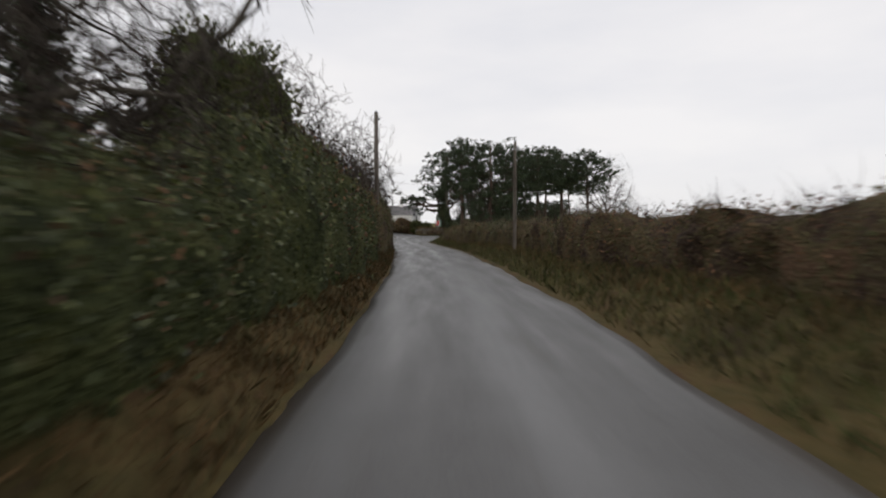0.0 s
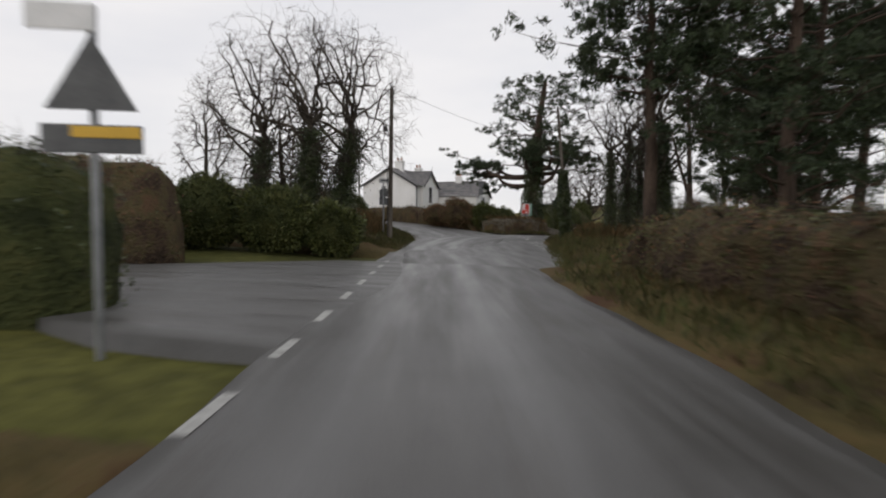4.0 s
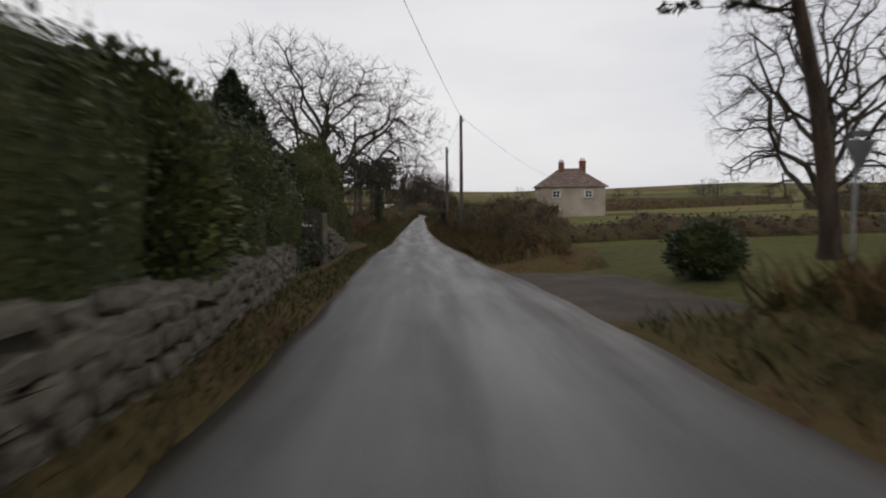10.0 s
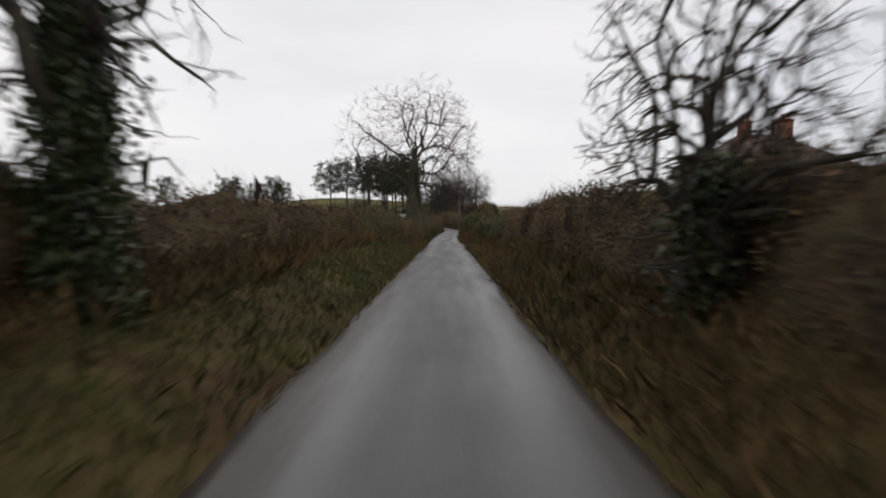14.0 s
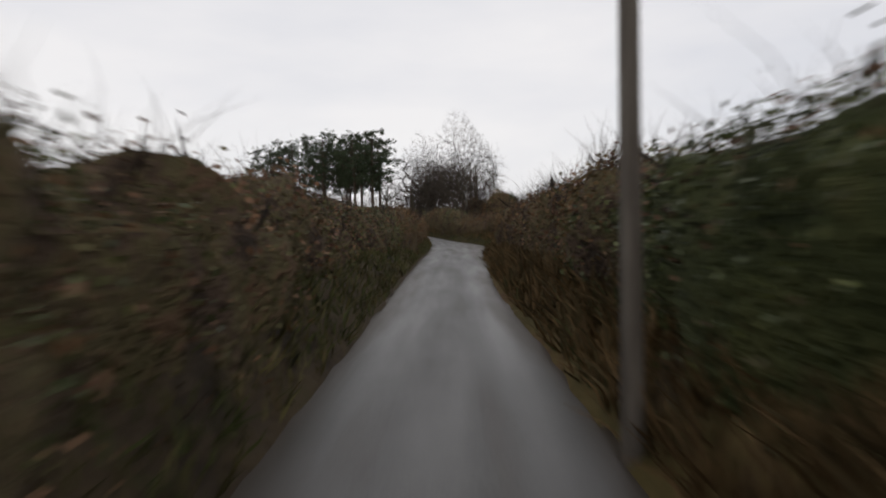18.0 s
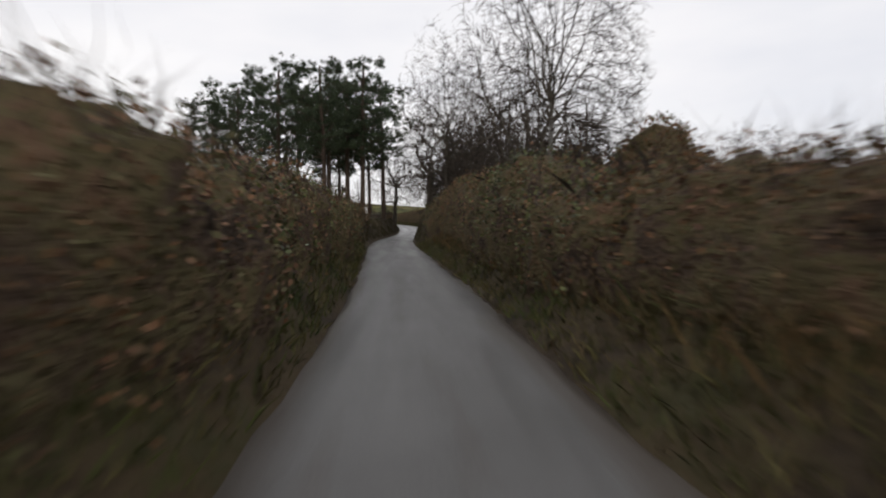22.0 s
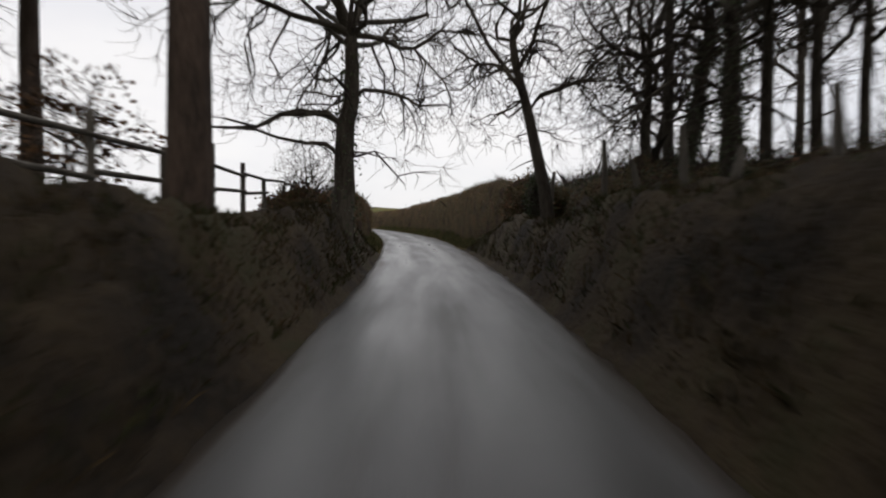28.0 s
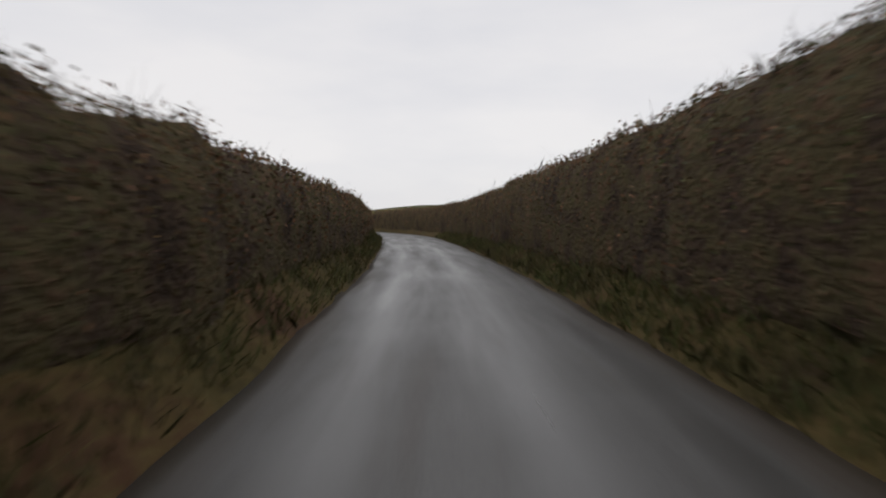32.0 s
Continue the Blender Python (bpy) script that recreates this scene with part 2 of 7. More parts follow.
def make_asphalt():
    """Worn, damp tarmac: pale stone in dark binder, polished wheel tracks, mud dragged in from the edges."""
    m, n, l, b = material("damp_asphalt", 0.5, 0.0, 0.5)
    fine, mid, big = noise_node(n, l, 70, 2), noise_node(n, l, 1.1, 5), noise_node(n, l, 0.22, 4)
    r1 = ramp(n, [(0.3, (0.062, 0.061, 0.059)), (0.7, (0.115, 0.114, 0.111))])
    l.new(fine.outputs["Fac"], r1.inputs["Fac"])
    r2 = ramp(n, [(0.3, (0.78, 0.77, 0.75)), (0.7, (1.05, 1.05, 1.05))])
    l.new(mid.outputs["Fac"], r2.inputs["Fac"])
    c = mix_rgb(n, l, 1.0, r1.outputs["Color"], r2.outputs["Color"], "MULTIPLY")
    way = n.new("ShaderNodeAttribute")
    way.attribute_name = "along"
    streak = n.new("ShaderNodeTexNoise")
    streak.inputs["Scale"].default_value, streak.inputs["Detail"].default_value = 1.0, 5.0
    l.new(way.outputs["Vector"], streak.inputs["Vector"])
    r3 = ramp(n, [(0.32, (0.62, 0.6, 0.57)), (0.55, (1.0, 1.0, 1.0)), (0.72, (1.2, 1.2, 1.2))])
    l.new(streak.outputs["Fac"], r3.inputs["Fac"])
    c = mix_rgb(n, l, 1.0, c, r3.outputs["Color"], "MULTIPLY")
    trk = n.new("ShaderNodeAttribute")
    trk.attribute_name = "track"
    c = mix_rgb(n, l, trk.outputs["Fac"], c, (0.15, 0.15, 0.15))
    edge = n.new("ShaderNodeAttribute")
    edge.attribute_name = "mud"
    add = n.new("ShaderNodeMath")
    add.operation = "ADD"
    l.new(edge.outputs["Fac"], add.inputs[0])
    l.new(streak.outputs["Fac"], add.inputs[1])
    mud = ramp(n, [(0.78, (0, 0, 0)), (1.25, (0.92, 0.92, 0.92))])
    half = n.new("ShaderNodeMath")
    half.operation = "MULTIPLY"
    l.new(add.outputs["Value"], half.inputs[0])
    half.inputs[1].default_value = 0.8
    l.new(half.outputs["Value"], mud.inputs["Fac"])
    mud.color_ramp.elements[0].position, mud.color_ramp.elements[1].position = 0.46, 0.8
    c = mix_rgb(n, l, mud.outputs["Color"], c, (0.05, 0.038, 0.027))
    l.new(c, b.inputs["Base Color"])
    rr = ramp(n, [(0.35, (0.36, 0.36, 0.36)), (0.65, (0.62, 0.62, 0.62))])
    l.new(streak.outputs["Fac"], rr.inputs["Fac"])
    wet = mix_rgb(n, l, trk.outputs["Fac"], rr.outputs["Color"], (0.2, 0.2, 0.2))
    l.new(wet, b.inputs["Roughness"])
    bumped(n, l, b, fine.outputs["Fac"], 0.35, 0.006)
    return m


M_ROAD = make_asphalt()
M_MUD = grainy("wet_mud", [(0.022, 0.016, 0.011), (0.050, 0.036, 0.023), (0.075, 0.055, 0.035)], 1.2, 14, 0.8, 0.3, 0.7, 0.05)


def make_pasture():
    """Winter pasture: parcels of their own tint, parted by dark hedgerow lines far off, with rough grass grain."""
    m, n, l, b = material("winter_pasture", 0.95, 0.0, 0.1)
    c = n.new("ShaderNodeTexCoord")
    warp = noise_node(n, l, 0.02, 3)
    add = n.new("ShaderNodeVectorMath")
    add.operation = "MULTIPLY_ADD"
    l.new(warp.outputs["Color"], add.inputs[0])
    add.inputs[1].default_value = (40, 40, 0)
    l.new(c.outputs["Object"], add.inputs[2])
    cell, rim = n.new("ShaderNodeTexVoronoi"), n.new("ShaderNodeTexVoronoi")
    rim.feature = "DISTANCE_TO_EDGE"
    for v in (cell, rim):
        v.voronoi_dimensions = "2D"
        v.inputs["Scale"].default_value = 0.011
        l.new(add.outputs["Vector"], v.inputs["Vector"])
    tint = ramp(n, [(0.1, (0.07, 0.074, 0.024)), (0.45, (0.12, 0.112, 0.033)), (0.7, (0.155, 0.125, 0.045)), (0.95, (0.085, 0.068, 0.03))])
    grey = n.new("ShaderNodeRGBToBW")
    l.new(cell.outputs["Color"], grey.inputs["Color"])
    l.new(grey.outputs["Val"], tint.inputs["Fac"])
    fine, mid = noise_node(n, l, 3.0, 3), noise_node(n, l, 0.12, 5)
    g1 = ramp(n, [(0.3, (0.7, 0.7, 0.7)), (0.7, (1.25, 1.25, 1.2))])
    l.new(fine.outputs["Fac"], g1.inputs["Fac"])
    g2 = ramp(n, [(0.3, (0.72, 0.75, 0.8)), (0.7, (1.2, 1.15, 1.0))])
    l.new(mid.outputs["Fac"], g2.inputs["Fac"])
    col = mix_rgb(n, l, 1.0, tint.outputs["Color"], g1.outputs["Color"], "MULTIPLY")
    col = mix_rgb(n, l, 1.0, col, g2.outputs["Color"], "MULTIPLY")
    row = ramp(n, [(0.02, (1, 1, 1)), (0.045, (0, 0, 0))])
    l.new(rim.outputs["Distance"], row.inputs["Fac"])
    l.new(mix_rgb(n, l, row.outputs["Color"], col, (0.03, 0.03, 0.02)), b.inputs["Base Color"])
    bumped(n, l, b, fine.outputs["Fac"], 0.5, 0.1)
    return m


M_FIELD = make_pasture()
M_VERGE = grainy("verge_earth_and_grass", [(0.041, 0.028, 0.014), (0.065, 0.052, 0.019), (0.095, 0.068, 0.027), (0.067, 0.035, 0.019)], 0.6, 9, 0.95, 0.15, 0.8, 0.06)
M_BANK = grainy("woodland_bank_earth", [(0.016, 0.012, 0.008), (0.034, 0.024, 0.014), (0.052, 0.037, 0.019), (0.038, 0.034, 0.014)], 0.7, 11, 0.9, 0.2, 0.9, 0.06)
M_PAINT = grainy("worn_white_road_paint", [(0.262, 0.262, 0.247), (0.450, 0.450, 0.427)], 5, 40, 0.6, 0.4, 0.2, 0.004)
M_BARK = grainy("grey_brown_bark", [(0.03, 0.025, 0.02), (0.065, 0.055, 0.043), (0.1, 0.088, 0.07)], 2.5, 22, 0.9, 0.2, 0.9, 0.04, stretch=(1, 1, 0.25))
M_PINEBARK = grainy("pine_bark", [(0.035, 0.026, 0.02), (0.07, 0.05, 0.038), (0.1, 0.073, 0.057)], 2.5, 18, 0.9, 0.2, 1.0, 0.05, stretch=(1, 1, 0.3))
M_TWIG = leafy("bare_twigs", [(0.03, 0.024, 0.02), (0.05, 0.038, 0.03), (0.042, 0.033, 0.028)], 0.9, 0.15)
M_BIRCH = grainy("pale_birch_bark", [(0.060, 0.055, 0.050), (0.150, 0.145, 0.135), (0.210, 0.205, 0.195)], 3, 14, 0.8, 0.2, 0.5, 0.02)
M_NEEDLE = leafy("pine_needles", [(0.022, 0.037, 0.018), (0.037, 0.056, 0.025), (0.033, 0.045, 0.022), (0.053, 0.070, 0.033)], 0.65, 0.25)
M_IVY = leafy("ivy_leaves", [(0.022, 0.032, 0.014), (0.037, 0.051, 0.019), (0.055, 0.074, 0.027), (0.033, 0.040, 0.018)], 0.45, 0.4)
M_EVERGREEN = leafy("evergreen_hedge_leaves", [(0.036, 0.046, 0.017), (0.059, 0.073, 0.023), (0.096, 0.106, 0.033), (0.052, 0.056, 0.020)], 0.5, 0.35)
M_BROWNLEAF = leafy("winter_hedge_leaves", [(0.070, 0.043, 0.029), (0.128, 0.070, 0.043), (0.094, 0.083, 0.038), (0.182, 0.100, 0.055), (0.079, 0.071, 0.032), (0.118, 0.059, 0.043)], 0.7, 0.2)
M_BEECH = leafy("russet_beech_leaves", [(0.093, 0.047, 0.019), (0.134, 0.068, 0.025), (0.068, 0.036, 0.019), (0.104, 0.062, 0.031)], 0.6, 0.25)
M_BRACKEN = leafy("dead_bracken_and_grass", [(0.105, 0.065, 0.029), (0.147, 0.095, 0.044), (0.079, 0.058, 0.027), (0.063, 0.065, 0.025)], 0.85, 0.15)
M_GRASS = leafy("verge_grass", [(0.044, 0.058, 0.018), (0.062, 0.074, 0.022), (0.1, 0.088, 0.034), (0.052, 0.05, 0.02), (0.125, 0.091, 0.046)], 0.75, 0.2)
# fill colours for the insides of hedges and bushes, mostly darker than their leaves
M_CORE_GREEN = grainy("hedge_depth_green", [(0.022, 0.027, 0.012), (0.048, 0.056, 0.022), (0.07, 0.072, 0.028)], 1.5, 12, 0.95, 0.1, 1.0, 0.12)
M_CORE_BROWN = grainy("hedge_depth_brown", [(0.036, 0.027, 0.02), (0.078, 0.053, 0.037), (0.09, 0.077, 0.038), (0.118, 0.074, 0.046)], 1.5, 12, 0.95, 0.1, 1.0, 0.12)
M_RENDERWALL = grainy("white_painted_render", [(0.7, 0.7, 0.68), (0.78, 0.78, 0.77), (0.82, 0.82, 0.81)], 0.6, 20, 0.8, 0.3, 0.3, 0.008)
M_TANWALL = grainy("pebbledash_wall", [(0.240, 0.200, 0.160), (0.304, 0.264, 0.216), (0.360, 0.320, 0.264)], 0.6, 40, 0.9, 0.2, 0.6, 0.01)
M_SLATE = grainy("grey_roof_slate", [(0.08, 0.08, 0.085), (0.13, 0.125, 0.125), (0.18, 0.17, 0.165)], 1.5, 12, 0.6, 0.4, 0.3, 0.01)
M_ROOFBROWN = grainy("brown_roof_tile", [(0.085, 0.060, 0.049), (0.128, 0.089, 0.075), (0.170, 0.128, 0.106)], 1.5, 12, 0.8, 0.3, 0.3, 0.01)
M_BLACKPAINT = grainy("black_gloss_paint", [(0.012, 0.012, 0.013), (0.03, 0.03, 0.03)], 2, 20, 0.4, 0.5, 0.1, 0.003)
M_BRICK = grainy("red_chimney_brick", [(0.098, 0.038, 0.026), (0.150, 0.064, 0.045), (0.195, 0.090, 0.064)], 3, 25, 0.9, 0.2, 0.5, 0.01)
M_CLAY = grainy("terracotta_pot", [(0.25, 0.12, 0.075), (0.36, 0.19, 0.12)], 6, 30, 0.85, 0.2, 0.2, 0.004)
M_WOODPOLE = grainy("weathered_pole_timber", [(0.06, 0.05, 0.042), (0.115, 0.1, 0.085), (0.17, 0.15, 0.13)], 4, 30, 0.9, 0.2, 0.6, 0.01, stretch=(1, 1, 0.1))
M_FENCEWOOD = grainy("grey_fence_timber", [(0.05, 0.045, 0.038), (0.1, 0.09, 0.075), (0.15, 0.135, 0.115)], 5, 35, 0.9, 0.2, 0.6, 0.008, stretch=(1, 1, 0.15))
M_STEEL = grainy("galvanised_steel", [(0.22, 0.23, 0.24), (0.32, 0.33, 0.34)], 4, 40, 0.5, 0.5, 0.1, 0.002, metal=0.6)
M_GREYBACK = grainy("grey_sign_back", [(0.072, 0.075, 0.078), (0.120, 0.123, 0.126)], 3, 30, 0.6, 0.4, 0.1, 0.002)
M_SIGNWHITE = grainy("white_sign_face", [(0.62, 0.63, 0.63), (0.75, 0.75, 0.75)], 3, 30, 0.5, 0.4, 0.05, 0.001)
M_SIGNRED = grainy("red_board", [(0.42, 0.035, 0.025), (0.52, 0.05, 0.035)], 3, 30, 0.5, 0.4, 0.05, 0.001)
M_SIGNGREEN = grainy("pale_green_board", [(0.16, 0.27, 0.22), (0.22, 0.35, 0.29)], 3, 30, 0.5, 0.4, 0.05, 0.001)
M_SIGNYELLOW = grainy("yellow_sign_strip", [(0.6, 0.36, 0.04), (0.7, 0.43, 0.05)], 3, 30, 0.5, 0.4, 0.05, 0.001)
M_STONE = grainy("field_stone", [(0.072, 0.063, 0.051), (0.120, 0.105, 0.084), (0.168, 0.150, 0.126), (0.102, 0.096, 0.066)], 2.2, 18, 0.9, 0.25, 0.8, 0.02)
M_MORTAR = grainy("wall_core_earth", [(0.05, 0.045, 0.035), (0.09, 0.08, 0.065)], 3, 20, 0.95, 0.1, 0.6, 0.02)
M_DARKGLASS = material("window_glass", 0.08, 0.0, 0.6)[0]
M_DARKGLASS.node_tree.nodes["Principled BSDF"].inputs["Base Color"].default_value = (0.03, 0.035, 0.04, 1)
M_CABLE = grainy("black_cable", [(0.015, 0.015, 0.016), (0.03, 0.03, 0.032)], 4, 30, 0.6, 0.3, 0.05, 0.001)
M_GATEPAINT = grainy("dark_brown_gate_paint", [(0.022, 0.016, 0.013), (0.045, 0.033, 0.026)], 3, 25, 0.6, 0.35, 0.2, 0.004)
M_LAMPGLASS = grainy("lamp_bowl_plastic", [(0.3, 0.31, 0.32), (0.42, 0.43, 0.44)], 4, 20, 0.3, 0.5, 0.05, 0.002)
M_WOODGRASS = leafy("woodland_floor_growth", [(0.036, 0.032, 0.013), (0.032, 0.036, 0.013), (0.054, 0.037, 0.018), (0.023, 0.02, 0.011)], 0.85, 0.15)

# ---- mesh helpers ----


def mesh_of(name, verts, faces_idx, size, mat, smooth=False):
    """A mesh from arrays: verts (n, 3) and faces (m, size)."""
    me = bpy.data.meshes.new(name)
    verts, faces_idx = np.asarray(verts, np.float32).reshape(-1, 3), np.asarray(faces_idx, np.int32).reshape(-1, size)
    me.vertices.add(len(verts))
    me.vertices.foreach_set("co", verts.ravel())
    me.loops.add(faces_idx.size)
    me.loops.foreach_set("vertex_index", faces_idx.ravel())
    me.polygons.add(len(faces_idx))
    me.polygons.foreach_set("loop_start", np.arange(0, faces_idx.size, size, dtype=np.int32))
    if smooth:
        me.polygons.foreach_set("use_smooth", np.ones(len(faces_idx), bool))
    me.materials.append(mat)
    me.update()
    me.validate()
    return me


def part(name, bm, mat, parent=None, label="", smooth=False):
    """Links a bmesh (or a ready mesh) as one object, under a thing or a part."""
    if isinstance(bm, bmesh.types.BMesh):
        me = bpy.data.meshes.new(name)
        bm.to_mesh(me)
        bm.free()
        me.materials.append(mat)
        if smooth:
            me.polygons.foreach_set("use_smooth", np.ones(len(me.polygons), bool))
    else:
        me = bm
    ob = new(name, me)
    if parent is not None:
        ob.parent = parent
    if label:
        ob["label"] = label
    return ob


def thing(name, at, label, category, group="", kind="", turn=0.0):
    ob = new(name)
    ob.empty_display_size = 0.2
    ob.matrix_basis = pose(at[0], at[1], at[2], 0, 0, turn)
    return tagged(ob, label, category, group, kind)


def box(bm, lo, hi, bevel=0.0):
    """Adds a box between two corners, its edges rounded."""
    lo, hi = Vector(lo), Vector(hi)
    made = bmesh.ops.create_cube(bm, size=1.0, matrix=Matrix.Translation((lo + hi) / 2) @ Matrix.Diagonal((*(hi - lo), 1)))
    if bevel:
        edges = list({e for v in made["verts"] for e in v.link_edges})
        bmesh.ops.bevel(bm, geom=edges, offset=bevel, segments=1, affect="EDGES")
    return bm


def boxed(lo, hi, bevel=0.0):
    return box(bmesh.new(), lo, hi, bevel)


def tubes(lines, sides=6):
    """Tubes along polylines of (points, radii): verts and quads."""
    vs, fs, base = [], [], 0
    ang = np.linspace(0, 2 * np.pi, sides, endpoint=False)
    ring_dir = np.stack([np.cos(ang), np.sin(ang)], 1)
    for pts, rad in lines:
        pts, rad = np.asarray(pts, float), np.asarray(rad, float)
        way = np.gradient(pts, axis=0)
        way /= np.linalg.norm(way, axis=1, keepdims=True) + 1e-9
        ref = np.where(np.abs(way[:, 2:3]) < 0.9, [[0.0, 0, 1]], [[1.0, 0, 0]])
        a = np.cross(way, ref)
        a /= np.linalg.norm(a, axis=1, keepdims=True) + 1e-9
        b = np.cross(way, a)
        v = pts[:, None] + rad[:, None, None] * (ring_dir[None, :, :1] * a[:, None] + ring_dir[None, :, 1:] * b[:, None])
        vs.append(v.reshape(-1, 3))
        n = len(pts)
        i = np.arange(n - 1)[:, None] * sides
        j = np.arange(sides)[None]
        k = (j + 1) % sides
        fs.append(base + np.stack([i + j, i + k, i + sides + k, i + sides + j], -1).reshape(-1, 4))
        base += n * sides
    return np.concatenate(vs), np.concatenate(fs)


def tube_mesh(name, lines, mat, sides=6):
    v, f = tubes(lines, sides)
    return mesh_of(name, v, f, 4, mat, True)


def leaves(name, centres, size, mat, up=None, aspect=0.6, seed=1, droop=0.5):
    """Small pointed leaf faces round the centres, each its own island: size may be an array."""
    r = np.random.default_rng(seed)
    n = len(centres)
    size = np.broadcast_to(size, (n,))[:, None]
    a = r.normal(size=(n, 3))
    if up is not None:
        a = a * droop + up
    a /= np.linalg.norm(a, axis=1, keepdims=True) + 1e-9
    b = np.cross(a, r.normal(size=(n, 3)))
    b /= np.linalg.norm(b, axis=1, keepdims=True) + 1e-9
    q = np.stack([centres - a * size * 0.5, centres + b * size * aspect * 0.5, centres + a * size * 0.5, centres - b * size * aspect * 0.5], 1)
    return mesh_of(name, q.reshape(-1, 3), np.arange(4 * n).reshape(-1, 4), 4, mat)


def blades(name, feet, height, mat, lean=0.5, width=0.012, seed=1):
    """Grass blades and thin shoots: one narrow bent triangle pair each."""
    r = np.random.default_rng(seed)
    n = len(feet)
    height = np.broadcast_to(height, (n,))[:, None]
    d = r.normal(size=(n, 3)) * [1, 1, 0.1] * lean
    d[:, 2] = 1
    d /= np.linalg.norm(d, axis=1, keepdims=True)
    side = np.cross(d, r.normal(size=(n, 3)))
    side /= np.linalg.norm(side, axis=1, keepdims=True) + 1e-9
    w = np.broadcast_to(width, (n,))[:, None]
    mid = feet + d * height * 0.55
    tip = feet + d * height + r.normal(size=(n, 3)) * height * 0.16 * [1, 1, 0.3]
    q = np.stack([feet - side * w, feet + side * w, mid + side * w * 0.7, tip, mid - side * w * 0.7], 1)
    idx = np.arange(5 * n).reshape(-1, 5)
    return mesh_of(name, q.reshape(-1, 3), idx, 5, mat)


def strip(name, way, s, offs, ups, mat, smooth=True):
    """A sheet along a way: offs and ups are (len(s), k)."""
    k = offs.shape[1]
    v = way.put(s[:, None], offs, ups)
    i = np.arange(len(s) - 1)[:, None] * k
    j = np.arange(k - 1)[None]
    f = np.stack([i + j, i + j + 1, i + k + j + 1, i + k + j], -1).reshape(-1, 4)
    return mesh_of(name, v.reshape(-1, 3), f, 4, mat, smooth)


def wave(s, seed, *scales):
    """Smooth noise along a line, roughly -1 to 1."""
    r = np.random.default_rng(seed)
    out = np.zeros(np.shape(s))
    for sc in scales:
        out = out + np.sin(np.asarray(s) / sc + r.uniform(0, 7)) * np.sin(np.asarray(s) / (sc * 1.73) + r.uniform(0, 7))
    return out / max(1, len(scales)) ** 0.5


# ---- ground, one sheet to the horizon ----
def spaced(lo, hi, fine_lo, fine_hi, step, outer):
    left = fine_lo - np.geomspace(step, fine_lo - lo, outer)[::-1]
    right = fine_hi + np.geomspace(step, hi - fine_hi, outer)
    return np.r_[left, np.arange(fine_lo, fine_hi, step), right]


gx, gy = spaced(-1500, 1800, -40, 140, 2.0, 26), spaced(-1400, 2000, -40, 410, 2.0, 26)
GX, GY = np.meshgrid(gx, gy)
GZ = ground_z(GX, GY)
near_road = np.full(GX.shape, 1e9)
for w in (lane.at[::2], main_road.at[::2], side_road.at[::2]):
    for n in range(len(gy)):
        near_road[n] = np.minimum(near_road[n], np.hypot(GX[n][:, None] - w[:, 0], GY[n][:, None] - w[:, 1]).min(1))
GZ = GZ - np.clip(6 - near_road, 0, 2) * 0.05
gi = np.arange(len(gy) - 1)[:, None] * len(gx)
gj = np.arange(len(gx) - 1)[None]
ground = part("ground", mesh_of("ground", np.stack([GX, GY, GZ], -1), np.stack([gi + gj, gi + gj + 1, gi + len(gx) + gj + 1, gi + len(gx) + gj], -1), 4, M_FIELD, True), M_FIELD)
tagged(ground, "green and straw-coloured winter pasture beyond the hedges", "ground", kind="structure")

# ---- roads ----
EDGE = [(-40, -1.3, 2.3), (0, -1.25, 2.3), (24, -1.6, 2.6), (46, -1.9, 2.7), (60, -2.0, 2.9), (71, -2.2, 3.2), (92, -2.2, 2.6), (104, -1.7, 2.6), (116, -1.9, 2.4),
        (128, -2.1, 2.1), (139, -1.6, 1.6), (157, -1.3, 1.3), (183, -1.25, 1.2), (205, -1.25, 1.2), (218, -1.35, 1.5), (226, -1.4, 2.5), (232, -1.4, 2.2),
        (240, -1.3, 1.4), (288, -1.4, 1.5), (308, -1.6, 1.9), (338, -1.8, 2.4), (420, -1.8, 2.4)]
_e = np.array(EDGE)


def edge_left(s):
    return np.interp(s, _e[:, 0], _e[:, 1])


def edge_right(s):
    return np.interp(s, _e[:, 0], _e[:, 2])


